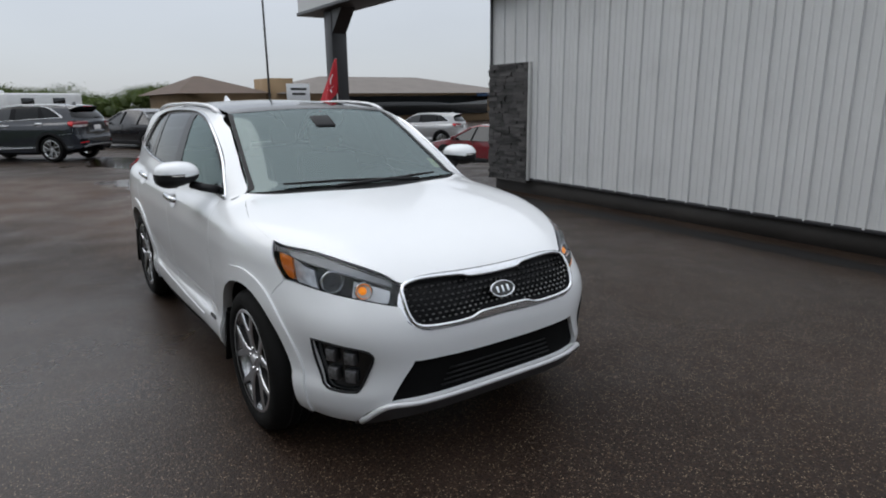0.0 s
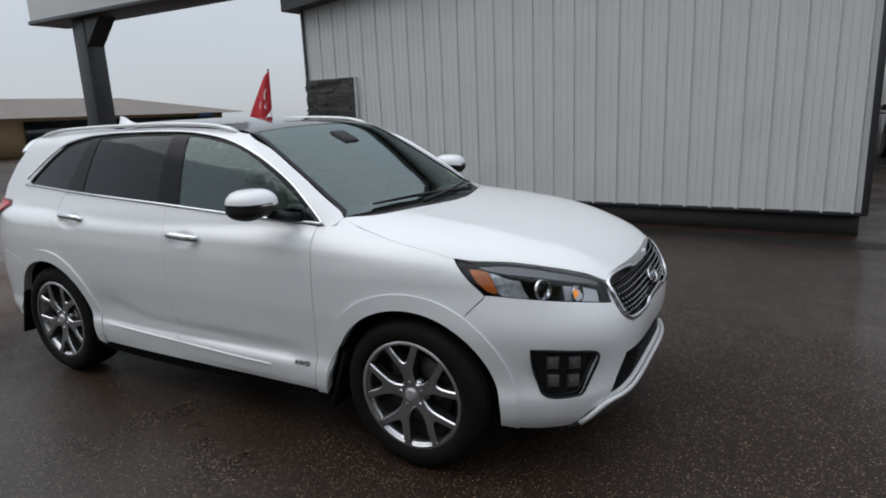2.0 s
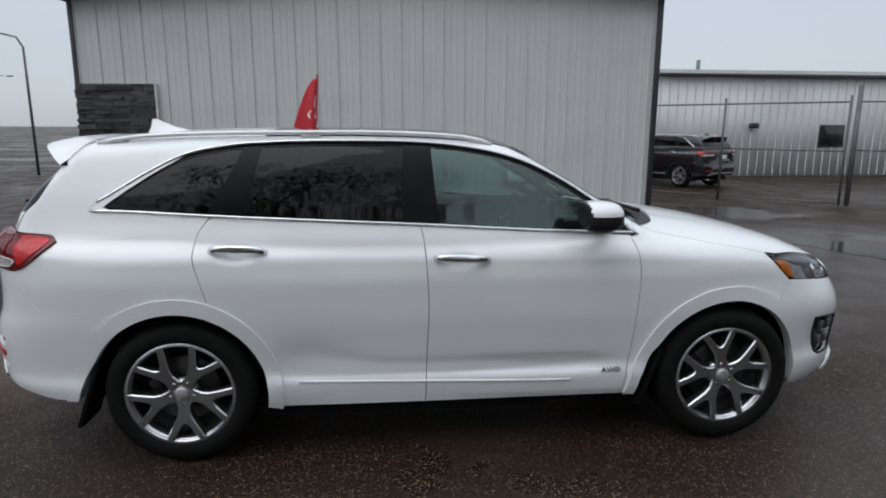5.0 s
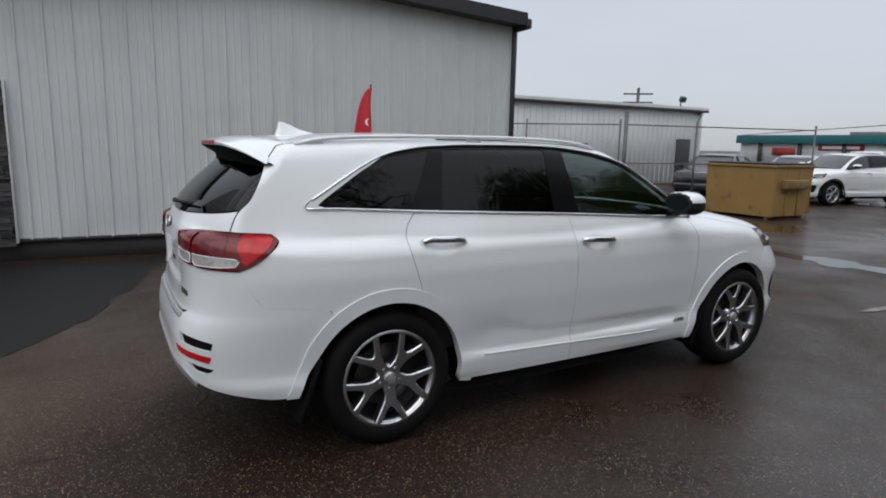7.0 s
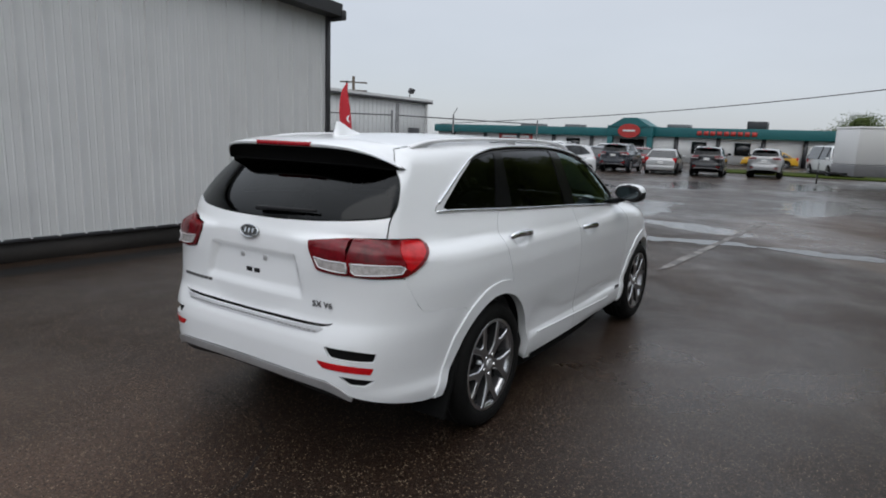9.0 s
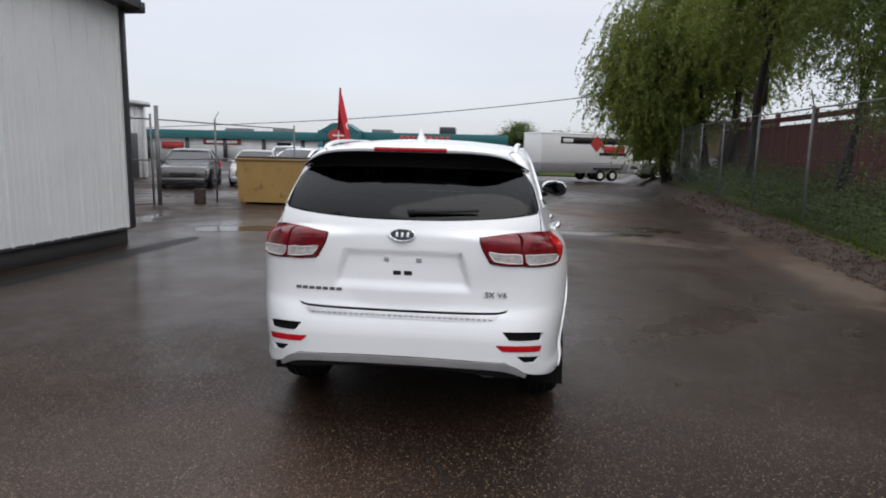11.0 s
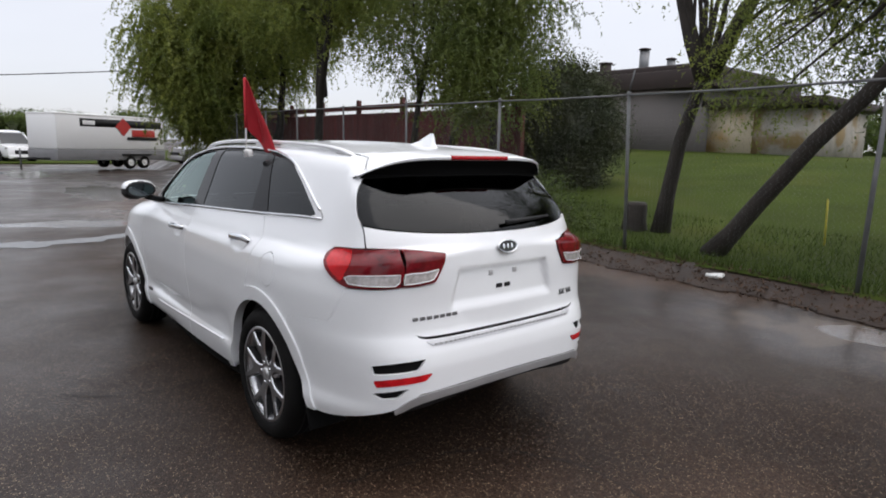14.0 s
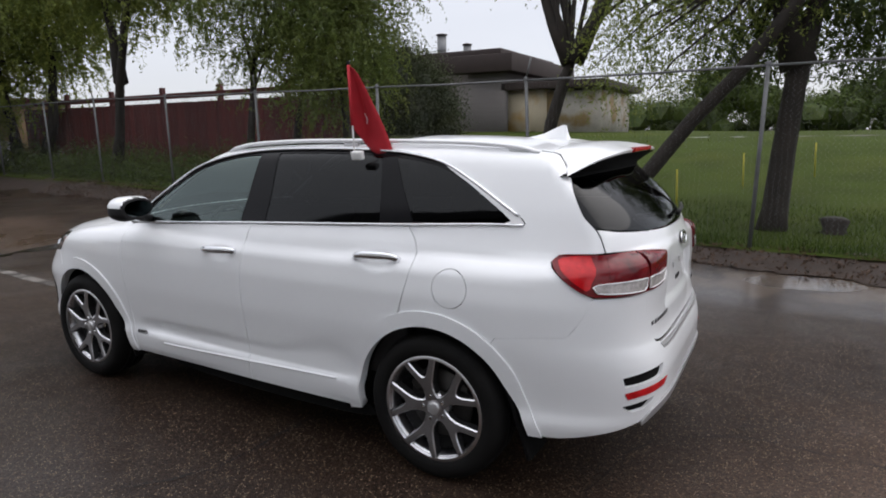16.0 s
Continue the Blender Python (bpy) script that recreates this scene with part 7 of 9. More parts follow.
        for x in f["axles"]:
            arch = part("wheel_arch", lathe([(r + 0.07, 0.012), (0.05, 0.014), (0.05, -0.16), (r + 0.07, -0.16)], 24), "black", car, m=Matrix.Translation((x, s * (W - 0.012), r + 0.02)) @ (pose(0, 0, 0) if s > 0 else pose(0, 0, 0, 0, 0, 180)))
            wm = Matrix.Translation((x, s * (W - 0.005), r)) @ pose(0, 0, 0, 0, 0, 0 if s > 0 else 180)
            wheel = part("wheel", lathe([(r * 0.6, 0.018), (r * 0.62, 0.024), (r * 0.78, 0.030), (r * 0.93, 0.022), (r, -0.02), (r, -0.17), (r * 0.6, -0.19)], 28), "rubber", car, m=wm)
            part("rim", lathe([(0.001, 0.012), (r * 0.16, 0.014), (r * 0.2, 0.004), (r * 0.54, 0.004), (r * 0.6, 0.022), (r * 0.64, 0.020)], 20), "alloy", wheel)
            for k in range(5):
                part("rim_slot", boxed(r * 0.26, r * 0.50, 0.004, 0.008, -r * 0.09, r * 0.09, m=Matrix.Rotation(radians(72 * k), 4, "Y")), "black", wheel)
    part("rear_bumper", boxed(-L / 2 - 0.04, -L / 2 + 0.14, -W * 0.86, W * 0.86, c + 0.02, c + 0.30, 0.05), "black" if form == "suv" else color, car)
    part("front_bumper", boxed(L / 2 - 0.20, L / 2 + 0.02, -W * 0.84, W * 0.84, c, c + 0.22, 0.05), "black" if form == "suv" else color, car)
    part("grille", boxed(L / 2 - 0.10, L / 2 - 0.005, -W * 0.5, W * 0.5, c + 0.26, f["hood"][0][1] - 0.02, 0.03), "black", car)
    part("number_plate", boxed(-L / 2 - 0.02, -L / 2 + 0.03, -0.15, 0.15, belt_z - 0.32, belt_z - 0.17, 0.006), "white_plastic", car, "pale number plate")
    part("floor_pan", boxed(-L / 2 + 0.3, L / 2 - 0.3, -W * 0.7, W * 0.7, c - 0.06, c + 0.2, 0.04), "black", car)
    if roof_rack:
        for s in (1, -1):
            part("roof_rail", tube([(0.1, s * W * 0.62, f["H"] - 0.02), (0.0, s * W * 0.62, f["H"] + 0.04), (-1.4, s * W * 0.62, f["H"] + 0.04), (-1.5, s * W * 0.62, f["H"] - 0.03)], 0.018, 6), "black", car)
    return car


SKIP = ("badge", "lettering", "model_badge", "plate_", "tread_", "wheel_nut", "seat", "head_rest", "steering", "wheel_b", "inside_mirror", "sensor", "windscreen_sticker", "door_trim", "cell_lens", "lamp_cell", "bumper_step", "grille_studs", "grille_mesh",
        "dashboard", "boot_", "engine", "side_sill")
PAINTED = ("front_door", "rear_door", "front_fender", "rear_quarter", "bonnet", "roof_panel", "roof_glass", "tailgate", "rear_bumper", "front_bumper", "roof_spoiler", "antenna_fin", "door_mirror", "wheel_arch_trim", "fuel_flap")


def parked_suv(label, color, m, dark_trim):
    """A parked SUV: its panels share the meshes of the white one, in another paint and size."""
    car = thing("parked_suv", label, "car", m, "parked cars")
    made = {}
    for source in suv_parts:
        plain = source.name.split(".")[0]
        if plain.startswith(SKIP):
            continue
        ob = new(plain, source.data)
        ob.parent = made.get(source.parent, car)
        ob.matrix_basis = source.matrix_basis.copy()
        made[source] = ob
        paint_it = color if plain in PAINTED or plain == "rear_quarter_panel" else None
        if dark_trim and plain in ("wheel_arch_trim",):
            paint_it = "black"
        if plain in ("windscreen", "front_window"):
            paint_it = "car_glass"
        if paint_it and ob.material_slots:
            ob.material_slots[0].link = "OBJECT"
            ob.material_slots[0].material = M[paint_it]
    part("number_plate", boxed(-2.352, -2.338, -0.15, 0.15, 0.90, 1.03, 0.004), "white_plastic", car, "pale number plate")
    return car


suv_parts = [c for c in suv.children] + [g for c in suv.children for g in c.children]


def at(x, y, heading, z=0.0):
    return Matrix.Translation((x, y, z)) @ Matrix.Rotation(radians(heading), 4, "Z")


PARKED = [
    ("parked_suv", "suv", "car_white", "white compact suv parked facing the dumpster on wet asphalt", at(17.9, 7.35, 169) @ Matrix.Diagonal((1.0, 1.0, 0.94, 1.0)), True),
    ("parked_suv", "suv", "car_navy", "dark blue suv parked tail-on across the car park", at(33.2, 9.4, 4), False),
    ("parked_sedan", "sedan", "car_silver", "silver sedan parked tail-on across the car park", at(34.2, 7.1, 8), False),
    ("parked_suv", "suv", "car_black", "black suv parked tail-on across the car park", at(34.3, 4.6, 6), False),
    ("parked_suv", "suv", "car_silver", "silver suv with black lower trim parked tail-on by the grass strip", at(36.8, 1.9, 3), True),
    ("parked_van", "van", "car_white", "white work van parked behind the cargo trailer", at(43.5, -1.4, 200), False),
    ("parked_sedan", "sedan", "car_yellow", "small yellow car in front of the store", at(59.5, 4.1, 95), False),
    ("parked_sedan", "sedan", "car_red", "dark red car parked near the store entrance", at(46.0, 12.0, 20), False),
    ("parked_suv", "suv", "car_white", "white suv parked near the store", at(45.0, 14.5, 170), False),
    ("parked_sedan", "sedan", "car_navy", "dark sedan parked beside the blue suv", at(35.5, 11.8, 5), False),
    ("parked_sedan", "sedan", "car_black", "black car parked inside the fenced yard", at(17.5, 11.6, 200), False),
    ("parked_sedan", "sedan", "car_silver", "silver car parked inside the fenced yard", at(19.8, 9.9, 196), False),
    ("parked_suv", "suv", "car_white", "white suv at the back of the fenced yard", at(26.5, 11.0, 190), False),
    ("parked_suv", "suv", "car_red", "dark red suv parked tail-on in the yard behind the steel building", at(5.75, 14.3, 90), True),
    ("parked_suv", "suv", "car_black", "black suv parked tail-on beside the red one in the yard", at(7.95, 14.1, 116) @ Matrix.Scale(0.88, 4), True),
    ("parked_suv", "suv", "car_navy", "dark grey suv parked beside the sign", at(-18.4, -1.2, 230), True),
    ("parked_sedan", "sedan", "car_black", "black sedan parked behind the dark suv", at(-22.0, 2.6, 205), False),
    ("parked_suv", "suv", "car_gold", "pale gold crossover parked side-on", at(-18.6, 4.6, 197), False),
    ("parked_suv", "suv", "car_silver", "silver suv parked in front of the brown-roofed mall", at(-22.7, 15.9, 215, -0.65), True),
    ("parked_sedan", "sedan", "car_red", "dark red car parked behind the stone corner", at(-12.9, 12.3, 190, -0.65), False),
    ("parked_sedan", "sedan", "car_navy", "dark blue car parked far across the road", at(-28.0, -3.5, 180), False),
    ("parked_suv", "suv", "car_black", "black suv parked at the edge of the lot", at(-24.0, -4.2, 200), False),
]
for name, form, color, label, m, rack in PARKED:
    if form == "suv":
        parked_suv(label, color, m @ Matrix.Diagonal((0.96, 0.98, 1.01, 1)), rack)
    else:
        parked_car(name, form, color, label, m, rack)

# ---- dumpster ----
bin_ = thing("dumpster", "tan painted steel dumpster with side fork pockets on wet asphalt", "dumpster", Matrix.Translation((10.86, 5.02, 0)) @ pose(0, 0, 0, 0, 0, 3))
hull = boxed(0, 1.55, 0, 1.72, 0.06, 1.22, 0.015)
for v in hull.verts:
    if v.co.z > 0.6:
        v.co.x += 0.05 if v.co.x > 0.7 else -0.03
        v.co.y += 0.03 if v.co.y > 0.8 else -0.03
part("hull", hull, "tan_steel", bin_, smooth=False)
part("rim", boxed(-0.06, 1.64, -0.06, 1.78, 1.20, 1.26, 0.012), "tan_dark", bin_)
for k in (0, 1):
    part("lid", boxed(-0.02, 1.60, -0.02 + 0.88 * k, 0.85 + 0.88 * k, 1.265, 1.305, 0.012), "black", bin_, "black plastic lid")
for y0 in (-0.16, 1.72):
    part("fork_pocket", boxed(0.25, 1.25, y0, y0 + 0.16, 0.72, 0.92, 0.012), "tan_dark", bin_)
for x in (0.03, 0.5, 1.0, 1.52):
    part("rib", boxed(x - 0.02, x + 0.02, -0.035, 0.0, 0.08, 1.2, 0.004), "tan_steel", bin_)
for x, y in ((0.15, 0.15), (1.4, 0.15), (0.15, 1.57), (1.4, 1.57)):
    part("skid", boxed(x - 0.12, x + 0.12, y - 0.05, y + 0.05, 0, 0.065, 0.004), "tan_dark", bin_)
barrel = thing("steel_drum", "small rusty steel drum standing by the fence", "drum", Matrix.Translation((10.6, 7.75, 0)))
part("drum_shell", lathe([(0.001, 0.0), (0.15, 0.0), (0.155, 0.02), (0.15, 0.04), (0.15, 0.17), (0.157, 0.19), (0.15, 0.21), (0.15, 0.38), (0.155, 0.40), (0.14, 0.40), (0.135, 0.36), (0.001, 0.35)], 24, axis="z"), "rust", barrel)


# ---- fences ----
def chain_link(points, z0, height, name, label, pitch_=0.066, wire=0.0010):
    """Zigzag wires woven into diamonds along a line of (x, y), as one mesh."""
    verts, faces = [], []
    run = [0.0]
    for a, b in zip(points, points[1:]):
        run.append(run[-1] + math.dist(a, b))

    def along(s):
        s = min(max(s, 0), run[-1] - 1e-6)
        i = next(k for k in range(len(run) - 1) if run[k + 1] > s)
        t = (s - run[i]) / (run[i + 1] - run[i])
        return points[i][0] + (points[i + 1][0] - points[i][0]) * t, points[i][1] + (points[i + 1][1] - points[i][1]) * t
    rows = int(height / (pitch_ / 2))
    for k in range(int(run[-1] / pitch_)):
        prev = None
        for j in range(rows + 1):
            s = k * pitch_ + (pitch_ * 0.52 if j % 2 else -pitch_ * 0.02)
            x, y = along(s)
            p = (x, y + (0.002 if j % 2 else -0.002), z0(x, y) + j * pitch_ / 2)
            n = len(verts)
            verts += [(p[0] - wire, p[1] - wire, p[2]), (p[0] + wire, p[1] - wire, p[2]), (p[0], p[1] + wire, p[2])]
            if prev is not None:
                for i in range(3):
                    faces.append((prev + i, prev + (i + 1) % 3, n + (i + 1) % 3, n + i))
            prev = n
    me = bpy.data.meshes.new(name)
    me.from_pydata(verts, [], faces)
    me.materials.append(M["wire"])
    return tagged(new(name, me), label, kind="stuff")


fence = thing("chain_link_fence", "galvanised chain-link fence with a top rail along the lawn", "fence")
POSTS = [-11.7, -8.6, -5.5, -2.38, 0.72, 3.74, 7.05, 10.36, 13.76, 16.74, 20.32, 23.9, 27.5]
wire = chain_link([(-12, fence_y(-12)), (28, fence_y(28))], lambda x, y: ground_z(x, y) + 0.03, 2.2, "chain_link", "woven galvanised wire mesh")
wire.parent = fence
rail_pts = []
for x in POSTS:
    y, z = fence_y(x), ground_z(x, fence_y(x))
    lean = {0.72: (0.05, 0.10), -2.38: (-0.05, 0.03)}.get(x, (0, 0.02))
    post = part("post", tube([(x, y, z - 0.1), (x + lean[0] * 0.5, y + lean[1] * 0.5, z + 1.2), (x + lean[0], y + lean[1], z + 2.27)], 0.026, 10), "old_zinc", fence)
    part("post_cap", lathe([(0.034, -0.02), (0.034, 0.01), (0.02, 0.03), (0.001, 0.034)], 10, axis="z"), "old_zinc", post, m=Matrix.Translation((x + lean[0], y + lean[1], z + 2.27)))
    if x in (0.72, 7.05, 13.76):
        part("barb_arm", tube([(x + lean[0], y + lean[1], z + 2.27), (x + lean[0] - 0.10, y + 0.15, z + 2.58)], 0.014, 6), "old_zinc", post)
    rail_pts.append((x + lean[0], y + lean[1], z + 2.25))
for a, b in zip(rail_pts, rail_pts[1:]):
    mid = [(a[k] + b[k]) / 2 - (0.012 if k == 2 else 0) for k in range(3)]
    part("top_rail", tube([a, mid, b], 0.015, 8), "old_zinc", fence)

yard = thing("yard_fence", "galvanised yard fence and open gate with two rails beside the dumpster", "fence")
line = [(9.15, 8.05), (11.2, 7.55), (14.9, 6.58)]
gate_line = [(9.05, 8.15), (7.35, 9.85), (5.4, 11.8), (3.9, 13.3)]
for pts in (line, gate_line):
    for i, (x, y) in enumerate(pts):
        big = (i == 0 and pts is line)
        part("post", tube([(x, y, -0.1), (x, y, 2.5 if big else 2.3)], 0.05 if big else 0.026, 10), "old_zinc", yard)
        if pts is line and i == 1:
            part("barb_arm", tube([(x, y, 2.3), (x + 0.08, y - 0.08, 2.50)], 0.011, 6), "old_zinc", yard)
    for a, b in zip(pts, pts[1:]):
        for z in ((2.17, 1.18, 0.10) if pts is gate_line else (2.17, 1.2)):
            part("rail", tube([(*a, z), (*b, z)], 0.017, 8), "old_zinc", yard)
    chain_link(pts, lambda x, y: 0.08, 2.08, "chain_link", "woven galvanised wire mesh", 0.085, 0.0014).parent = yard
part("footing", lathe([(0.001, 0.06), (0.16, 0.06), (0.20, 0.0)], 16, axis="z"), "concrete", yard, m=Matrix.Translation((9.15, 8.05, 0)))

# ---- low white building behind the yard ----
white = thing("white_building", "low white steel building with dark eave and white roof", "building")
part("wall", boxed(-6, 22.5, 16.5, 30, 0, 3.30), "white_siding", white)
bm = bmesh.new()
for k in range(95):
    x = -5.9 + k * 0.30
    box(bm, x, x + 0.03, 16.475, 16.5, 0.05, 3.28)
part("wall_ribs", bm, "white_siding", white, smooth=False)
part("eave", boxed(-6.1, 22.75, 16.30, 30.2, 3.30, 3.40, 0.01), "dark_trim", white, "dark eave trim")
roof = boxed(-6.1, 22.75, 16.32, 30.2, 3.405, 3.52)
for v in roof.verts:
    v.co.z += (v.co.y - 16.3) * 0.045
part("roof", roof, "white_siding", white, smooth=False)
part("downpipe", boxed(22.3, 22.42, 16.36, 16.48, 0.0, 3.3, 0.02), "white_siding", white)
part("door", boxed(20.9, 21.8, 16.44, 16.50, 0.02, 2.05, 0.01), "dark_trim", white, "dark metal door")
part("window_pane", boxed(14.6, 15.5, 16.45, 16.50, 1.0, 1.75, 0.01), "car_glass", white, "dark window")
part("wall_lamp", boxed(12.0, 12.26, 16.28, 16.5, 1.62, 1.80, 0.03), "dark_trim", white, "dark wall lamp")
for x in (8.3, 21.1):
    lamp = part("flood_light", tube([(x, 16.6, 3.4), (x, 16.6, 3.72)], 0.03, 8), "dark_trim", white, "floodlight on the roof edge")
    for dx in ((-0.22, 0.22) if x < 10 else (0.0,)):
        part("lamp_head", boxed(-0.16, 0.16, -0.10, 0.10, -0.12, 0.14, 0.05, m=Matrix.Translation((x + dx, 16.5, 3.84)) @ pose(0, 0, 0, 25, 0, 0)), "dark_trim", lamp)
part("vent_pipe", tube([(10.8, 18, 3.4), (10.8, 18, 4.0)], 0.07, 10), "galvanised", white)

# ---- store across the car park ----
store = thing("store", "long white store with teal fascia and a gabled entrance", "building")
part("wall", boxed(62, 85, -0.4, 42.5, 0, 2.6), "white_siding", store)
part("fascia", boxed(61.5, 85, -0.7, 15.2, 2.50, 3.45, 0.02), "teal", store, "teal fascia")
part("fascia", boxed(61.5, 85, 20.0, 42.8, 2.40, 3.30, 0.02), "teal", store, "teal fascia")
part("fascia", boxed(60.9, 64, 15.2, 20.0, 2.45, 3.55, 0.02), "teal", store, "teal entrance fascia")
gab = bmesh.new()
g0 = [gab.verts.new((60.8, y, z)) for y, z in ((15.4, 3.45), (19.8, 3.45), (18.3, 4.35), (16.9, 4.35))]
g1 = [gab.verts.new((64.0, v.co.y, v.co.z)) for v in g0]
gab.faces.new(g0)
gab.faces.new(g1[::-1])
for i in range(4):
    gab.faces.new((g0[(i + 1) % 4], g0[i], g1[i], g1[(i + 1) % 4]))
bmesh.ops.recalc_face_normals(gab, faces=gab.faces[:])
part("gable", gab, "teal", store, "teal entrance gable", smooth=False)
oval = bmesh.new()
bmesh.ops.create_cone(oval, cap_ends=True, segments=32, radius1=1.0, radius2=1.0, depth=0.2, matrix=Matrix.Translation((60.75, 17.6, 3.0)) @ Matrix.Diagonal((1, 1.15, 0.72, 1)) @ Matrix.Rotation(radians(90), 4, "Y"))
part("entrance_sign", oval, "sign_red", store, "red oval entrance sign", smooth=False)
part("sign_bar", boxed(60.6, 60.66, 16.95, 18.25, 2.92, 3.09, 0.05), "white_plastic", store)
for y in (15.5, 19.7):
    part("entrance_column", boxed(60.95, 61.5, y - 0.28, y + 0.28, 0.0, 2.45, 0.02), "teal", store, "teal entrance column")
part("entrance", boxed(61.9, 62.1, 16.3, 18.9, 0.0, 2.2), "car_glass", store, "dark glass entrance")
for y in (1.5, 5.0, 9.0, 13.0, 22.0, 26.5, 31.0, 35.5, 40.0):
    part("pilaster", boxed(61.75, 62.0, y - 0.18, y + 0.18, 0, 2.5), "dark_trim", store)
for y, w in ((10.8, 0.7), (6.8, 0.7), (24.2, 0.8)):
    part("window_pane", boxed(61.9, 62.0, y - w, y + w, 0.9, 2.1), "car_glass", store)
for k in range(9):
    part("sign_lettering", boxed(61.42, 61.5, 5.6 + 0.62 * k, 6.05 + 0.62 * k, 2.75, 3.15), "sign_red", store, "dark red lettering block")
part("sign_panel", boxed(61.9, 61.97, 36.0, 38.6, 1.15, 1.95), "sign_red", store, "red sign panel")
part("sign_panel", boxed(61.9, 61.97, 29.2, 33.6, 1.75, 2.35), "sign_red", store, "red sign panel")
part("sign_bar", boxed(61.86, 61.9, 29.6, 33.2, 1.9, 2.2, 0.02), "white_plastic", store)
for y, z, w in ((6.3, 3.5, 0.9), (14.0, 3.5, 1.1), (26.0, 3.3, 1.0), (31.5, 3.3, 1.4)):
    part("roof_unit", boxed(66, 68, y - w, y + w, z - 0.1, z + (0.85 if y < 10 else 0.42), 0.05), "galvanised" if y > 10 else "dark_trim", store, "rooftop air handling unit")
tagged(part("grass_strip", boxed(39.5, 45.0, -12, 5.5, 0.0, 0.10, 0.03), "grass"), "strip of grass in front of the store", "grass", kind="structure")

# ---- enclosed cargo trailer ----
tr = thing("cargo_trailer", "white enclosed cargo trailer with black stripe and grey skirt", "trailer", Matrix.Translation((31.6, -4.75, 0.12)) @ pose(0, 0, 0, 0, 0, 117))
part("box", boxed(-3.1, 3.1, -1.05, 1.05, 0.95, 2.62, 0.06), "white_plastic", tr)
part("skirt", boxed(-3.11, 3.11, -1.062, 1.062, 0.42, 0.95, 0.02), "trailer_grey", tr, "grey lower panel")
part("roof_cap", boxed(-3.12, 3.12, -1.07, 1.07, 2.56, 2.66, 0.04), "white_plastic", tr)
for s in (1, -1):
    part("stripe", boxed(-2.9, 1.9, s * 1.05 - 0.006, s * 1.05 + 0.006, 2.06, 2.44), "black", tr, "black side stripe")
    dm = bmesh.new()
    bmesh.ops.create_cone(dm, cap_ends=True, segments=4, radius1=0.46, radius2=0.46, depth=0.02, matrix=Matrix.Translation((-0.5, s * 1.065, 2.1)) @ Matrix.Rotation(radians(90), 4, "X"))
    part("side_emblem", dm, "sign_red", tr, "red and black diamond emblem", smooth=False)
    part("side_lettering", boxed(-2.45, -1.0, s * 1.06 - 0.006, s * 1.06 + 0.006, 1.62, 1.98, 0.002), "sign_red", tr, "red lettering block")
    part("side_lettering", boxed(-2.6, -0.7, s * 1.064 - 0.006, s * 1.064 + 0.006, 1.44, 1.60, 0.002), "black", tr, "black lettering block")
    part("white_mark", boxed(1.1, 1.75, s * 1.06 - 0.006, s * 1.06 + 0.006, 2.14, 2.34, 0.002), "white_plastic", tr)
    part("fender", boxed(-2.15, -0.35, s * 1.08 - 0.06, s * 1.08 + 0.06, 0.66, 0.74, 0.02), "black", tr)
    for x in (-1.7, -0.85):
        wheel = part("wheel", lathe([(0.17, 0.02), (0.26, 0.03), (0.33, 0.0), (0.33, -0.16), (0.18, -0.18)], 24), "rubber", tr, m=Matrix.Translation((x, s * 1.06, 0.30)) @ pose(0, 0, 0, 0, 0, 0 if s > 0 else 180))
        part("rim", lathe([(0.001, 0.02), (0.06, 0.025), (0.07, 0.005), (0.15, 0.005), (0.18, 0.022)], 18), "white_plastic", wheel)
part("tongue", tube([(3.1, 0.5, 0.5), (4.4, 0.0, 0.5)], 0.05, 6), "black", tr)
part("tongue", tube([(3.1, -0.5, 0.5), (4.4, 0.0, 0.5)], 0.05, 6), "black", tr)
part("jack", tube([(4.15, 0, 0.95), (4.15, 0, -0.02)], 0.04, 8), "galvanised", tr)

# ---- pylon sign, lamp posts, mall on the far side ----
pylon = thing("pylon_sign", "black steel pylon carrying a white sign box", "sign")
part("post", boxed(-10.33, -9.93, 5.0, 5.40, -0.5, 3.85, 0.02), "pylon_black", pylon, "black square steel post")
brk = bmesh.new()
bq = [brk.verts.new(p) for p in ((-9.95, 5.02, 3.2), (-9.95, 5.38, 3.2), (-9.3, 5.38, 3.85), (-9.3, 5.02, 3.85), (-10.2, 5.02, 3.85), (-10.2, 5.38, 3.85))]
for q in ((0, 1, 2, 3), (3, 2, 5, 4), (0, 4, 5, 1), (0, 3, 4), (1, 5, 2)):
    brk.faces.new([bq[i] for i in q])
bmesh.ops.recalc_face_normals(brk, faces=brk.faces[:])
part("bracket", brk, "pylon_black", pylon, smooth=False)
part("sign_box", boxed(-11.5, -6.2, 4.83, 5.62, 3.82, 6.6, 0.02), "sign_face", pylon, "white sign box")
part("sign_frame", boxed(-11.53, -6.17, 4.80, 5.65, 3.76, 3.84, 0.01), "dark_trim", pylon)


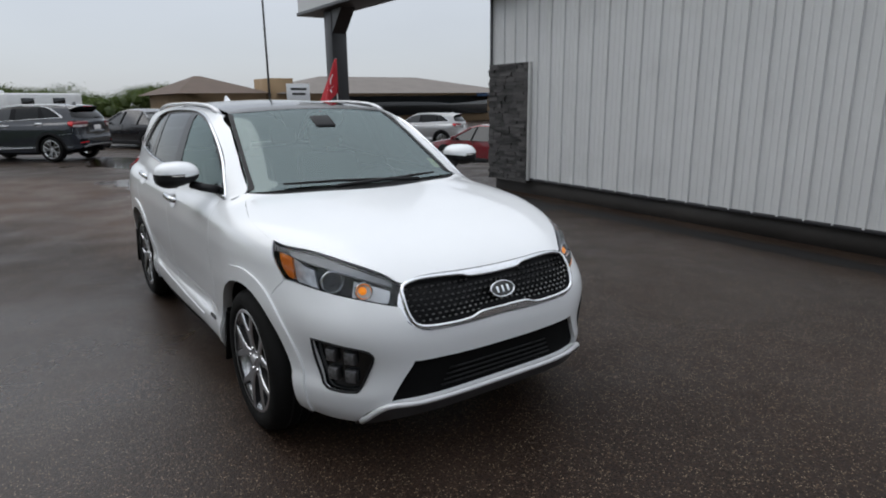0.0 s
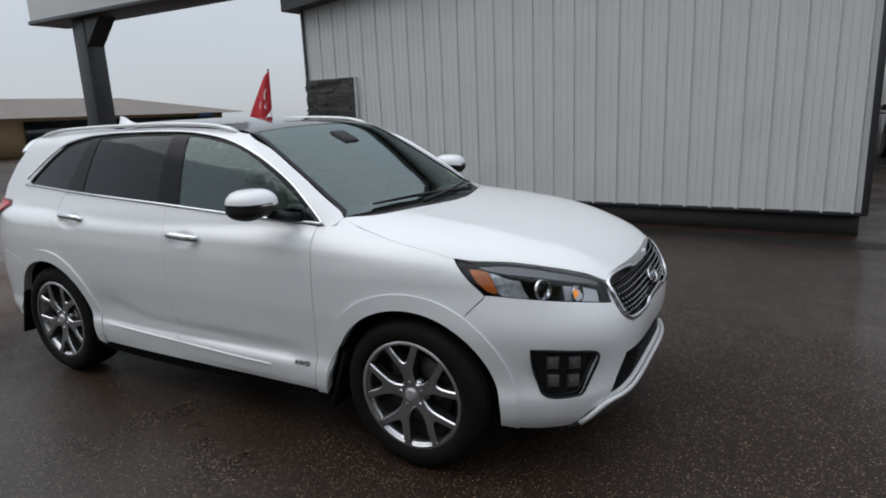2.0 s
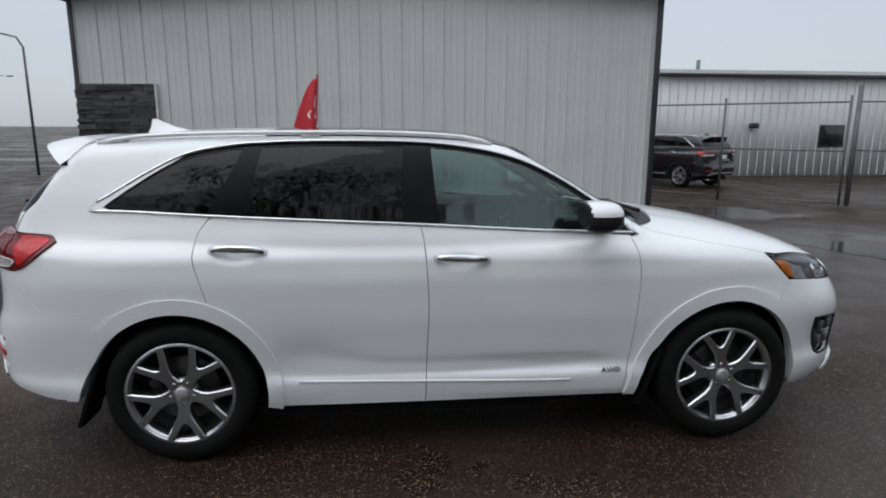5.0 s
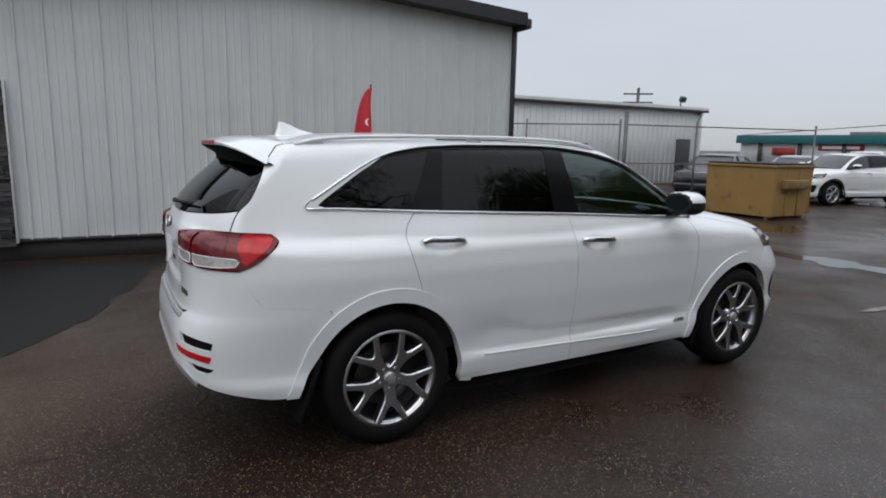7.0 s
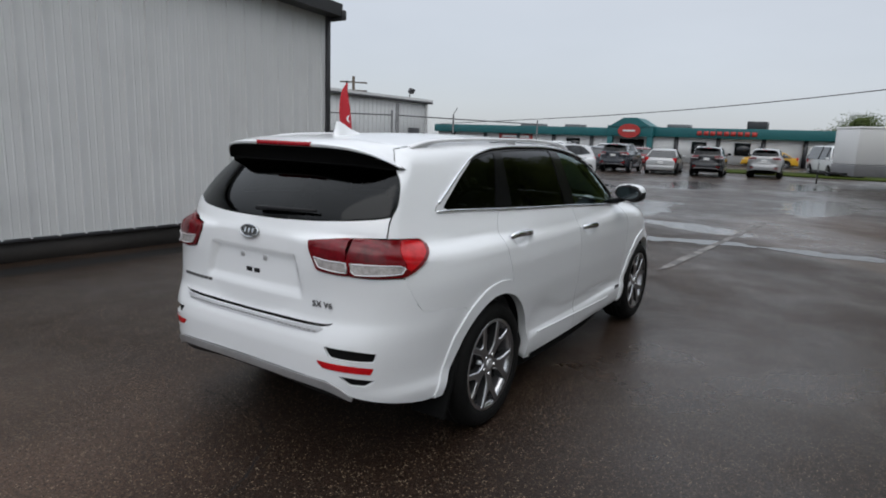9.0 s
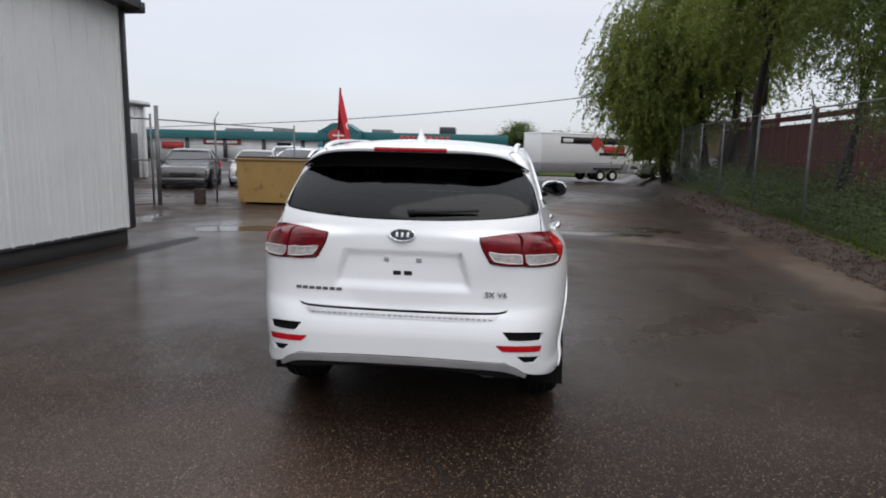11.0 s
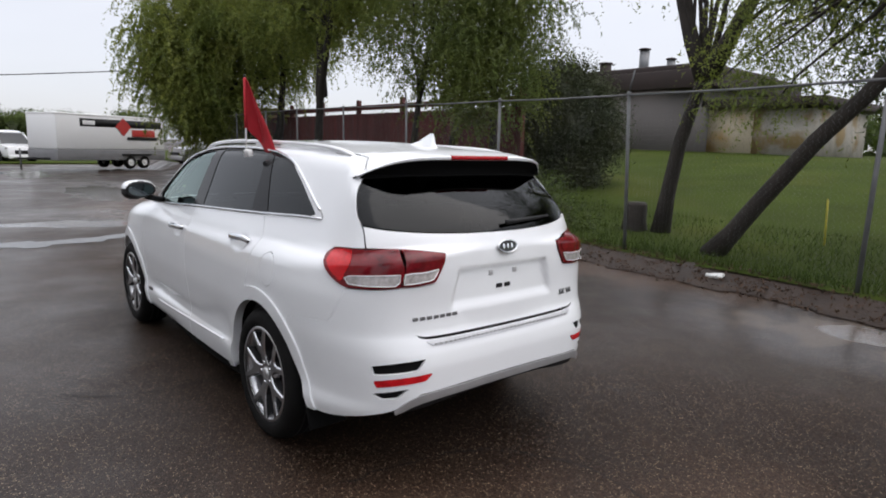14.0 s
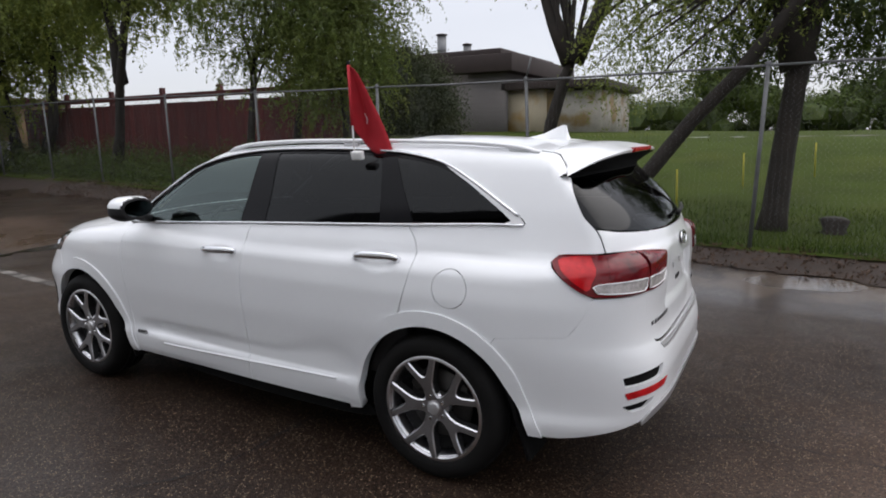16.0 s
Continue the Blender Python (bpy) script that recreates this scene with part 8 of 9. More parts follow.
def lamp_post(x, y, h, arm, label):
    p = thing("street_lamp", label, "street lamp", Matrix.Translation((x, y, -0.6)), "street lamps")
    part("pole", tube([(0, 0, 0), (0, 0, h * 0.7), (0, 0, h - 0.5)] + ([(arm[0] * 0.15, arm[1] * 0.15, h - 0.1), (arm[0] * 0.5, arm[1] * 0.5, h), (arm[0], arm[1], h)] if arm else [(0, 0, h)]), 0.058, 8, taper=[1.2, 1, 0.8] + ([0.7, 0.6, 0.5] if arm else [0.7])), "galvanised", p)
    if arm:
        part("lamp_head", boxed(-0.3, 0.3, -0.11, 0.11, -0.06, 0.06, 0.04, m=Matrix.Translation((arm[0] * 1.2, arm[1] * 1.2, h))), "galvanised", p)


lamp_post(-31.0, 10.9, 12, None, "slim grey light pole on the far side of the road")
lamp_post(-38.8, 60.1, 6.9, (1.9, 1.2), "curved pale grey street lamp beyond the steel building")
lamp_post(-16.1, 25.9, 6.1, (-1.2, -0.75), "tall curved grey street lamp behind the steel building")
mall = thing("mall", "low tan strip mall with brown sloping roofs across the road", "building")
part("wall", boxed(-66, -50, 10.8, 44, -0.6, 2.4), "tan_wall", mall)


def hip(name, x0, x1, y0, y1, z0, z1, inset_, material):
    bm = bmesh.new()
    lo = [bm.verts.new(p) for p in ((x0, y0, z0), (x1, y0, z0), (x1, y1, z0), (x0, y1, z0))]
    xm = (x0 + x1) / 2
    hi = [bm.verts.new((xm, y0 + inset_, z1)), bm.verts.new((xm, y1 - inset_, z1))]
    for q in ((lo[0], lo[1], hi[0]), (lo[1], lo[2], hi[1], hi[0]), (lo[2], lo[3], hi[1]), (lo[3], lo[0], hi[0], hi[1]), tuple(lo[::-1])):
        bm.faces.new(q)
    return part(name, bm, material, mall, smooth=False)


hip("roof", -67, -49, 9.8, 17.6, 2.4, 4.1, 3.6, "brown_roof")
hip("roof", -67, -48.5, 18, 46, 2.35, 4.2, 8, "grey_roof")
part("tower", boxed(-53, -49.2, 17.4, 19.6, 0, 3.65), "tan_wall", mall)
part("shop_front", boxed(-49.9, -49.6, 24, 42, 0.2, 2.1), "car_glass", mall, "dark shop fronts")
part("shop_sign", boxed(-49.2, -49.0, 40.2, 42.0, 2.0, 2.4), "sign_blue", mall, "small blue shop sign")
hw = thing("roadside_sign", "white roadside sign board on posts", "sign", Matrix.Translation((-39, 15.9, 0)))
part("board", boxed(-0.08, 0.08, -0.85, 0.85, 1.7, 2.9, 0.01), "sign_face", hw)
for k, w in ((2.45, 0.6), (2.1, 0.5)):
    part("lettering_bar", boxed(0.081, 0.09, -w, w, k, k + 0.16), "black", hw)
for y in (-0.7, 0.7):
    part("post", tube([(0, y, 0), (0, y, 1.8)], 0.05, 6), "galvanised", hw)
for k, (x, y, l, h) in enumerate(((-62, -6, 9, 2.9), (-58, -13, 7, 2.6), (-66, -21, 9, 3.0), (-60, 1, 6, 2.6), (-70, -30, 10, 3.0), (-64, -38, 8, 2.7))):
    rv = thing("travel_trailer", "white travel trailer parked in the distance", "trailer", at(x, y, 80 + 11 * k), "travel trailers")
    part("box", boxed(-l / 2, l / 2, -1.2, 1.2, 0.5, h, 0.15), "white_siding", rv)
    part("stripe", boxed(-l / 2 + 0.3, l / 2 - 0.3, -1.22, 1.22, 1.1, 1.35), "trailer_grey", rv)
    for x0 in (-l / 4, l / 6):
        part("window_pane", boxed(x0 - 0.5, x0 + 0.5, -1.23, 1.23, 1.6, 2.2, 0.01), "car_glass", rv)
    for s in (1, -1):
        part("wheel", lathe([(0.1, 0.0), (0.33, 0.02), (0.35, -0.05), (0.35, -0.2)], 16), "rubber", rv, m=Matrix.Translation((0, s * 1.1, 0.35)) @ pose(0, 0, 0, 0, 0, 0 if s > 0 else 180))

# ---- poles and cable over the lot ----
upole = thing("utility_pole", "wooden utility pole with two cross-arms", "utility pole", Matrix.Translation((44.0, -13.0, 0)))
part("pole", tube([(0, 0, 0), (0, 0, 8.5)], 0.15, 10, taper=[1.1, 0.8]), "old_wood", upole)
for z in (8.0, 7.3):
    part("cross_arm", boxed(-0.06, 0.06, -1.2, 1.2, z - 0.06, z + 0.06), "old_wood", upole)
up2 = copy_thing(upole, Matrix.Translation((37.4, 35.0, -1.9)) @ pose(0, 0, 0, 0, 0, 50))
cable = thing("overhead_cable", "black overhead cable slung across the lot", "cable")
span = []
for k in range(41):
    t = k / 40
    a, b = Vector((61.5, 42.0, 3.3)), Vector((44.0, -13.0, 6.9))
    p = a.lerp(b, t)
    p.z -= 1.0 * math.sin(math.pi * t) * (0.4 + 0.6 * t)
    span.append(tuple(p))
part("cable_run", tube(span, 0.035, 5), "black", cable)

# ---- trees ----
def leaf_mesh(name, centres, spread, per, size, material, parent=None, seed=1, droop=0.0, kind="", strands=0):
    """Many small leaves scattered round the centres, in one mesh."""
    g = np.random.RandomState(seed)
    base = np.array(centres, float)
    c = np.repeat(base, per, 0)
    n = len(c)
    if strands:
        # leaves strung along drooping twigs that start in each clump
        k = np.repeat(np.arange(len(base)) * strands, per) + g.randint(0, strands, n)
        start = g.normal(0, 1, (len(base) * strands, 3)) * np.array(spread)
        out = start * np.array((1, 1, 0))
        out /= np.maximum(np.linalg.norm(out, axis=1, keepdims=True), 1e-6)
        reach = g.uniform(0.5, 1.4, (len(base) * strands, 1)) * spread[2] * 1.7
        s = g.uniform(0, 1, (n, 1))
        c = c + start[k] + reach[k] * (out[k] * (0.75 * s - 0.25 * s * s) + np.array((0, 0, 1.0)) * (0.25 * s - 0.95 * s * s)) + g.normal(0, 1, (n, 3)) * size * 0.45
    else:
        c = c + g.normal(0, 1, (n, 3)) * np.array(spread)
    a = g.normal(0, 1, (n, 3)) + np.array((0, 0, -droop))
    a /= np.linalg.norm(a, axis=1, keepdims=True)
    b = np.cross(a, g.normal(0, 1, (n, 3)))
    b /= np.maximum(np.linalg.norm(b, axis=1, keepdims=True), 1e-6)
    k = g.uniform(0.6, 1.4, (n, 1)) * size
    V = np.stack((c - a * k, c + b * k * 0.32, c + a * k, c - b * k * 0.32), 1).reshape(-1, 3)
    me = bpy.data.meshes.new(name)
    me.vertices.add(len(V))
    me.vertices.foreach_set("co", V.ravel())
    me.loops.add(4 * n)
    me.loops.foreach_set("vertex_index", np.arange(4 * n))
    me.polygons.add(n)
    me.polygons.foreach_set("loop_start", np.arange(0, 4 * n, 4))
    me.polygons.foreach_set("loop_total", np.full(n, 4))
    me.update()
    me.materials.append(M[material])
    ob = new(name, me)
    if parent is not None:
        ob.parent = parent
    return tagged(ob, kind=kind) if kind else ob


def limb_path(p, q, sag, g, n=6):
    p, q = Vector(p), Vector(q)
    out = []
    for i in range(n + 1):
        t = i / n
        v = p.lerp(q, t)
        v.z += sag * math.sin(math.pi * t)
        v += Vector((g.uniform(-1, 1), g.uniform(-1, 1), g.uniform(-1, 1))) * 0.05 * (q - p).length * math.sin(math.pi * t)
        out.append(tuple(v))
    return out


def tree(label, trunks, crowns, clumps, per, size, seed, leaf="leaf", bark="bark", radius=0.16, spread=(0.28, 0.28, 0.40), limbs=14, droop=0.8):
    """trunks: lists of points; crowns: (x, y, z, rx, ry, rz) rounded masses of foliage."""
    g = random.Random(seed)
    t = thing("tree", label, "tree", None, "trees behind the fence")
    tips = []
    for line in trunks:
        pts = [Vector(p) for p in line]
        n = len(pts)
        part("trunk", tube([tuple(p) for p in pts], radius, 10, taper=[1.25] + [1 - 0.45 * i / (n - 1) for i in range(1, n)]), bark, t)
        tips += [pts[-1], pts[-2].lerp(pts[-1], 0.5)]
    centres = []
    while len(centres) < clumps:
        x, y, z, rx, ry, rz = g.choice(crowns)
        d = Vector((g.gauss(0, 1), g.gauss(0, 1), g.gauss(0, 1))).normalized() * g.uniform(0.25, 1.0) ** 0.5
        if noise.noise((d.x * 2.1 + seed, d.y * 2.1, d.z * 2.1)) > -0.22:
            centres.append((x + d.x * rx, y + d.y * ry, z + d.z * rz))
    for k in range(limbs):
        tip = g.choice(tips)
        c = centres[g.randrange(len(centres))]
        part("limb", tube(limb_path(tip, c, 0.25, g), radius * g.uniform(0.22, 0.42), 6, taper=[1, 0.9, 0.75, 0.6, 0.45, 0.3, 0.15]), bark, t)
    leaf_mesh("crown", centres, spread, per, size, leaf, t, seed, droop, strands=9)
    return t


tree("tall yellow-green willow with several dark trunks behind the fence", [[(22.6, -9.2, 0.3), (22.4, -9.0, 2.0), (21.8, -8.4, 4.4)], [(23.2, -8.6, 0.3), (23.5, -8.3, 2.4), (24.0, -7.4, 4.8)], [(21.6, -9.4, 0.3), (20.8, -9.6, 2.2), (20.0, -9.4, 4.4)], [(24.3, -9.0, 0.3), (24.6, -8.8, 2.2), (25.2, -8.2, 4.6)], [(23.6, -7.9, 0.3), (23.3, -7.5, 2.0), (22.8, -6.7, 4.2)]],
     [(22.0, -7.6, 5.6, 3.0, 3.6, 3.4), (23.0, -6.6, 5.4, 2.2, 2.3, 2.2), (20.6, -9.2, 6.4, 2.4, 2.4, 2.4), (22.5, -8.5, 8.0, 2.6, 2.8, 2.2), (23.2, -7.0, 4.2, 1.8, 1.9, 1.3), (23.4, -7.6, 3.0, 1.2, 1.3, 0.7)], 1020, 290, 0.062, 3, spread=(0.36, 0.36, 0.60), radius=0.22, limbs=22)
tree("yellow-green willow with a leaning dark trunk behind the fence", [[(15.3, -8.3, 0.5), (14.6, -8.1, 1.8), (14.0, -7.85, 3.1), (13.3, -7.7, 4.6), (12.8, -7.6, 5.6)], [(14.0, -7.9, 3.2), (14.6, -8.2, 4.6), (15.4, -8.5, 6.0)]],
     [(12.4, -8.0, 6.7, 2.4, 2.2, 1.7), (16.2, -8.6, 6.8, 2.6, 2.2, 1.9), (14.6, -8.6, 7.7, 2.6, 2.0, 1.6)], 560, 240, 0.052, 5, spread=(0.34, 0.34, 0.50), radius=0.16, limbs=18)
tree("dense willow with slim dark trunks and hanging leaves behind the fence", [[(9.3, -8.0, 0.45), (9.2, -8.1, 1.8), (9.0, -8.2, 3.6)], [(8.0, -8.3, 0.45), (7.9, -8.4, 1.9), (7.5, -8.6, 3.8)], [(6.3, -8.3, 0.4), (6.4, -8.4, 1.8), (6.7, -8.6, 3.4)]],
     [(8.6, -8.2, 4.6, 1.9, 1.5, 1.7), (7.0, -8.4, 4.4, 1.8, 1.5, 1.6), (6.4, -8.0, 3.4, 1.3, 1.1, 1.0), (8.0, -8.6, 6.4, 2.4, 1.9, 1.7), (6.1, -8.4, 5.3, 1.3, 1.3, 1.3), (6.7, -8.5, 7.0, 1.8, 1.5, 1.5)], 860, 230, 0.037, 7, spread=(0.24, 0.24, 0.42), radius=0.12, limbs=22, leaf="leaf_shade")
tree("forked bare-limbed tree with sparse young leaves on the lawn", [[(1.38, -7.72, 0.12), (1.28, -7.7, 0.9), (1.13, -7.7, 1.82), (0.90, -7.7, 2.6), (0.76, -7.7, 2.95)], [(0.78, -7.7, 2.88), (1.10, -7.72, 3.5), (1.35, -7.75, 4.2), (1.5, -7.8, 5.4)], [(0.74, -7.7, 2.88), (0.45, -7.68, 3.4), (0.10, -7.66, 4.0), (-0.5, -7.6, 5.4)]],
     [(1.4, -7.8, 5.0, 1.2, 1.0, 1.0), (-0.3, -7.6, 4.8, 1.2, 1.0, 1.1), (0.4, -7.7, 5.8, 1.5, 1.2, 0.9)], 130, 34, 0.034, 11, spread=(0.20, 0.20, 0.22), radius=0.15, limbs=24, bark="bark")
tree("steeply leaning dark tree with sparse small leaves on the lawn", [[(-0.25, -6.35, 0.18), (-0.55, -6.32, 0.55), (-0.85, -6.3, 0.97), (-1.48, -6.25, 1.80), (-2.0, -6.2, 2.36), (-2.6, -6.1, 3.15), (-3.1, -6.0, 4.0)]],
     [(-1.0, -6.6, 3.3, 1.1, 0.8, 0.9), (-1.8, -6.5, 3.6, 1.2, 0.8, 0.9), (-0.6, -6.7, 2.7, 0.8, 0.7, 0.7), (-2.6, -6.3, 4.2, 1.1, 0.8, 0.7)], 330, 52, 0.030, 13, spread=(0.16, 0.16, 0.22), radius=0.135, limbs=34, leaf="leaf")
tree("thick forked dark tree at the edge of the lawn", [[(-2.56, -6.95, 0.05), (-2.60, -6.95, 0.5), (-2.64, -6.93, 1.3), (-2.72, -6.9, 2.3), (-2.90, -6.9, 3.4), (-3.30, -6.9, 5.0)], [(-2.74, -6.9, 2.5), (-2.50, -6.92, 3.3), (-2.35, -6.95, 4.6)]],
     [(-2.8, -7.2, 4.6, 1.6, 1.2, 1.1), (-4.1, -7.8, 2.9, 1.1, 0.9, 1.0), (-3.6, -7.4, 3.8, 1.2, 1.0, 0.9), (-4.6, -8.4, 3.6, 1.2, 1.0, 0.9), (-2.2, -8.2, 3.2, 1.0, 0.8, 0.8), (-1.2, -8.0, 4.4, 1.3, 0.9, 0.8), (-3.2, -7.4, 6.4, 2.2, 1.6, 1.5), (-0.4, -7.9, 7.0, 2.0, 1.5, 1.3), (-5.0, -8.2, 5.4, 1.8, 1.4, 1.3)], 980, 80, 0.040, 17, spread=(0.2, 0.2, 0.26), radius=0.195, limbs=20, leaf="leaf_dark")
bush = thing("evergreen_bush", "dark rounded evergreen bush on the lawn", "bush")
gr = random.Random(21)
core = [(7.5 + 1.55 * d.x * (1.25 - 0.30 * d.z), -12.2 + 1.40 * d.y, 2.25 + 1.90 * d.z) for d in (Vector((gr.gauss(0, 1), gr.gauss(0, 1), gr.gauss(0, 1))).normalized() * gr.uniform(0.35, 1) ** 0.4 for _ in range(420))]
bush_core = bmesh.new()
for v in bmesh.ops.create_icosphere(bush_core, subdivisions=4, radius=1.0)["verts"]:
    k = 1.0 + 0.25 * noise.noise(v.co * 2.3) + 0.10 * noise.noise(v.co * 6)
    v.co = Vector((7.5 + v.co.x * 1.35 * k, -12.2 + v.co.y * 1.2 * k, max(2.35 + v.co.z * 1.55 * k, 0.55)))
part("inner_mass", bush_core, "needle", bush)
leaf_mesh("foliage", [c for c in core if c[2] > 0.4], (0.21, 0.21, 0.25), 190, 0.044, "needle", bush, 22)
part("stem", tube([(7.5, -12.2, 0.4), (7.5, -12.2, 2.4)], 0.12, 8), "bark", bush)
shrubs = []
for k in range(420):
    x = gr.uniform(3.6, 24)
    d = gr.uniform(0.3, 2.6)
    shrubs.append((x, fence_y(x) - d, ground_z(x, fence_y(x) - d) + gr.uniform(0.1, 0.35 + 0.75 * gr.random() * min(1, d))))
leaf_mesh("undergrowth", shrubs, (0.22, 0.22, 0.15), 90, 0.045, "leaf_dark", None, 23, kind="stuff")["label"] = "dark green weeds and shrubs along the fence"
for x, y, s in ((2.45, -6.75, 0.30), (3.7, -7.1, 0.26), (3.2, -6.9, 0.2)):
    sh = thing("shrub", "low dark green shrub by the fence", "shrub", None, "shrubs")
    pts = [(x + gr.gauss(0, 1) * s, y + gr.gauss(0, 1) * s, ground_z(x, y) + abs(gr.gauss(0, 1)) * s) for _ in range(40)]
    leaf_mesh("foliage", pts, (0.07, 0.07, 0.07), 30, 0.035, "leaf_dark", sh, int(x * 100))
for x, y, r, h in ((1.80, -7.55, 0.20, 0.55), (3.55, -7.6, 0.2, 0.3), (-3.35, -6.9, 0.16, 0.28)):
    st = bmesh.new()
    lathe([(0.001, h), (r * 0.8, h), (r, h * 0.9), (r * 0.95, h * 0.4), (r * 1.25, 0.0)], 16, bm=st, axis="z")
    for v in st.verts:
        v.co += Vector((noise.noise(v.co * 6), noise.noise(v.co * 6 + Vector((5, 0, 0))), 0)) * 0.05
    tagged(part("tree_stump", st, "bark", m=Matrix.Translation((x, y, ground_z(x, y) - 0.02))), "dark weathered tree stump on the lawn", "stump")
# distant woods
woods = []
for k in range(3400):
    side = gr.random()
    if side < 0.45:
        x, y, h = gr.uniform(-40, 100), gr.uniform(-70, -55), gr.uniform(1.0, 7)
        woods.append((x, y, 1.5 + h * (0.6 + 0.4 * noise.noise((x * 0.15, 0, 0)))))
    elif side < 0.75:
        y = gr.uniform(-60, 30)
        woods.append((gr.uniform(-135, -120), y, gr.uniform(0.5, 6.5) * (0.65 + 0.5 * noise.noise((y * 0.1, 4, 0)))))
    else:
        y = gr.uniform(-26, 2)
        woods.append((gr.uniform(95, 105), y, gr.uniform(0.5, 6.5) * (0.7 + 0.5 * noise.noise((y * 0.2, 8, 0)))))
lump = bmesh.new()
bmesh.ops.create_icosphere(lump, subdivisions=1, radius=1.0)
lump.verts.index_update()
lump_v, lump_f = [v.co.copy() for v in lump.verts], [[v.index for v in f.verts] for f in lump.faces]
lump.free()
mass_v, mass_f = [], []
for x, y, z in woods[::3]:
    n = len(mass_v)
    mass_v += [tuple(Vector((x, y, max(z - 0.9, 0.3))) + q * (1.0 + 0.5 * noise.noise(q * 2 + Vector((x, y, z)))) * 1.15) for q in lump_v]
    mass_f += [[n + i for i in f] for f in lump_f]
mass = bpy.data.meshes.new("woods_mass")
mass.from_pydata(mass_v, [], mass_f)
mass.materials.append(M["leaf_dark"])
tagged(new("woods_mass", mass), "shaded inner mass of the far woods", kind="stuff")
leaf_mesh("far_woods", woods, (0.9, 0.9, 0.4), 110, 0.15, "leaf_dark", None, 31, kind="stuff")["label"] = "distant dark green woods on the horizon"

# ---- house and red fence beyond the lawn ----
house = thing("house", "low grey stucco house with dark brown roof and yellow wing", "house")
part("wall", boxed(9.3, 18.5, -32, -24.0, 1.3, 4.5), "house_wall", house, "grey stucco wall")
part("roof", boxed(8.7, 19.2, -32.5, -23.4, 4.45, 5.25, 0.03), "house_roof", house, "dark brown roof fascia")
part("roof_deck", boxed(9.6, 18.4, -31.5, -24.2, 5.25, 5.6, 0.05), "house_roof", house)
part("wing_wall", boxed(7.4, 9.3, -31, -24.4, 1.2, 3.65), "yellow_wall", house, "faded yellow boarded wall")
part("wing_roof", boxed(4.6, 9.5, -31.4, -24.0, 3.62, 3.95, 0.02), "house_roof", house)
part("wing_end", boxed(4.9, 7.4, -30, -24.5, 1.2, 3.5), "faded_boards", house, "weathered pale boarded wall")
for x0, x1, z0, z1 in ((14.0, 14.8, 2.5, 3.6),):
    w = part("window", boxed(x0, x1, -24.46 if x0 < 9 else -24.06, -24.36 if x0 < 9 else -23.94, z0, z1, 0.01), "white_plastic", house)
    part("pane", boxed(x0 + 0.08, x1 - 0.08, -24.35 if x0 < 9 else -23.935, -24.34 if x0 < 9 else -23.925, z0 + 0.08, z1 - 0.08), "car_glass", w)
for x, z, r in ((13.8, 6.7, 0.24), (16.1, 6.2, 0.30), (12.3, 6.1, 0.2)):
    ch = part("chimney", tube([(x, -26, 5.2), (x, -26, z)], r, 12), "galvanised" if r < 0.25 else "house_roof", house)
    part("chimney_cap", lathe([(0.001, 0.12), (r * 1.25, 0.06), (r * 1.25, 0.0), (r, 0.0)], 12, axis="z"), "house_roof", ch, m=Matrix.Translation((x, -26, z)))
part("porch_slab", boxed(9.0, 18.6, -24.0, -23.0, 1.2, 1.62, 0.02), "concrete", house)
red = thing("board_fence", "tall dark red board fence with posts and a top beam", "fence")
part("top_beam", boxed(7.0, 23.6, -10.08, -9.92, 2.86, 3.02, 0.01), "red_board", red)
part("base_board", boxed(7.0, 23.6, -10.04, -9.96, 0.3, 0.62), "red_board", red)
board = boxed(-0.098, 0.098, -0.014, 0.014, 0, 2.14, 0.004, seg=1)
board_me = bpy.data.meshes.new("board")
board.to_mesh(board_me)
board.free()
board_me.materials.append(M["red_board"])
for k in range(82):
    ob = new("board", board_me)
    ob.parent = red
    ob.matrix_basis = Matrix.Translation((7.16 + 0.2 * k, -10.0 + gr.uniform(-0.006, 0.006), 0.6 + gr.uniform(-0.01, 0.0)))
for k in range(7):
    part("post", boxed(7.05 + 2.70 * k - 0.07, 7.05 + 2.70 * k + 0.07, -10.12, -9.98, 0.2, 3.22, 0.01), "red_board", red)
hut = thing("tan_hut", "small tan building glimpsed behind the willow", "building")
part("wall", boxed(27, 31, -13.5, -10.5, 0.4, 3.2), "tan_wall", hut)
part("roof", boxed(26.7, 31.3, -13.8, -10.2, 3.2, 3.4), "brown_roof", hut)
parked_car("parked_sedan", "sedan", "car_silver", "pale car parked behind the willow", at(27.5, -9.3, 100, 0.45))

# ---- small things on the ground ----
g2 = np.random.RandomState(5)
blades_x = g2.uniform(-7.5, 9, 15000)
blades_d = g2.uniform(0.0, 1.0, 15000) ** 1.6 * 4.0 + 0.02
verts, faces = [], []
for x, d in zip(blades_x, blades_d):
    y = fence_y(x) + 0.06 - d
    z = ground_z(x, y) + 0.02
    h, a = g2.uniform(0.05, 0.13) * (1.6 if d < 0.25 else 1), g2.uniform(0, 6.28)
    dx, dy, lean = 0.006 * math.cos(a), 0.006 * math.sin(a), g2.uniform(-0.05, 0.05)
    n = len(verts)
    verts += [(x - dx, y - dy, z), (x + dx, y + dy, z), (x + lean, y + lean * 0.6, z + h)]
    faces.append((n, n + 1, n + 2))
me = bpy.data.meshes.new("grass_blades")
me.from_pydata(verts, [], faces)
me.materials.append(M["blade"])
tagged(new("grass_blades", me), "short green grass blades", kind="stuff")
litter_pts = []
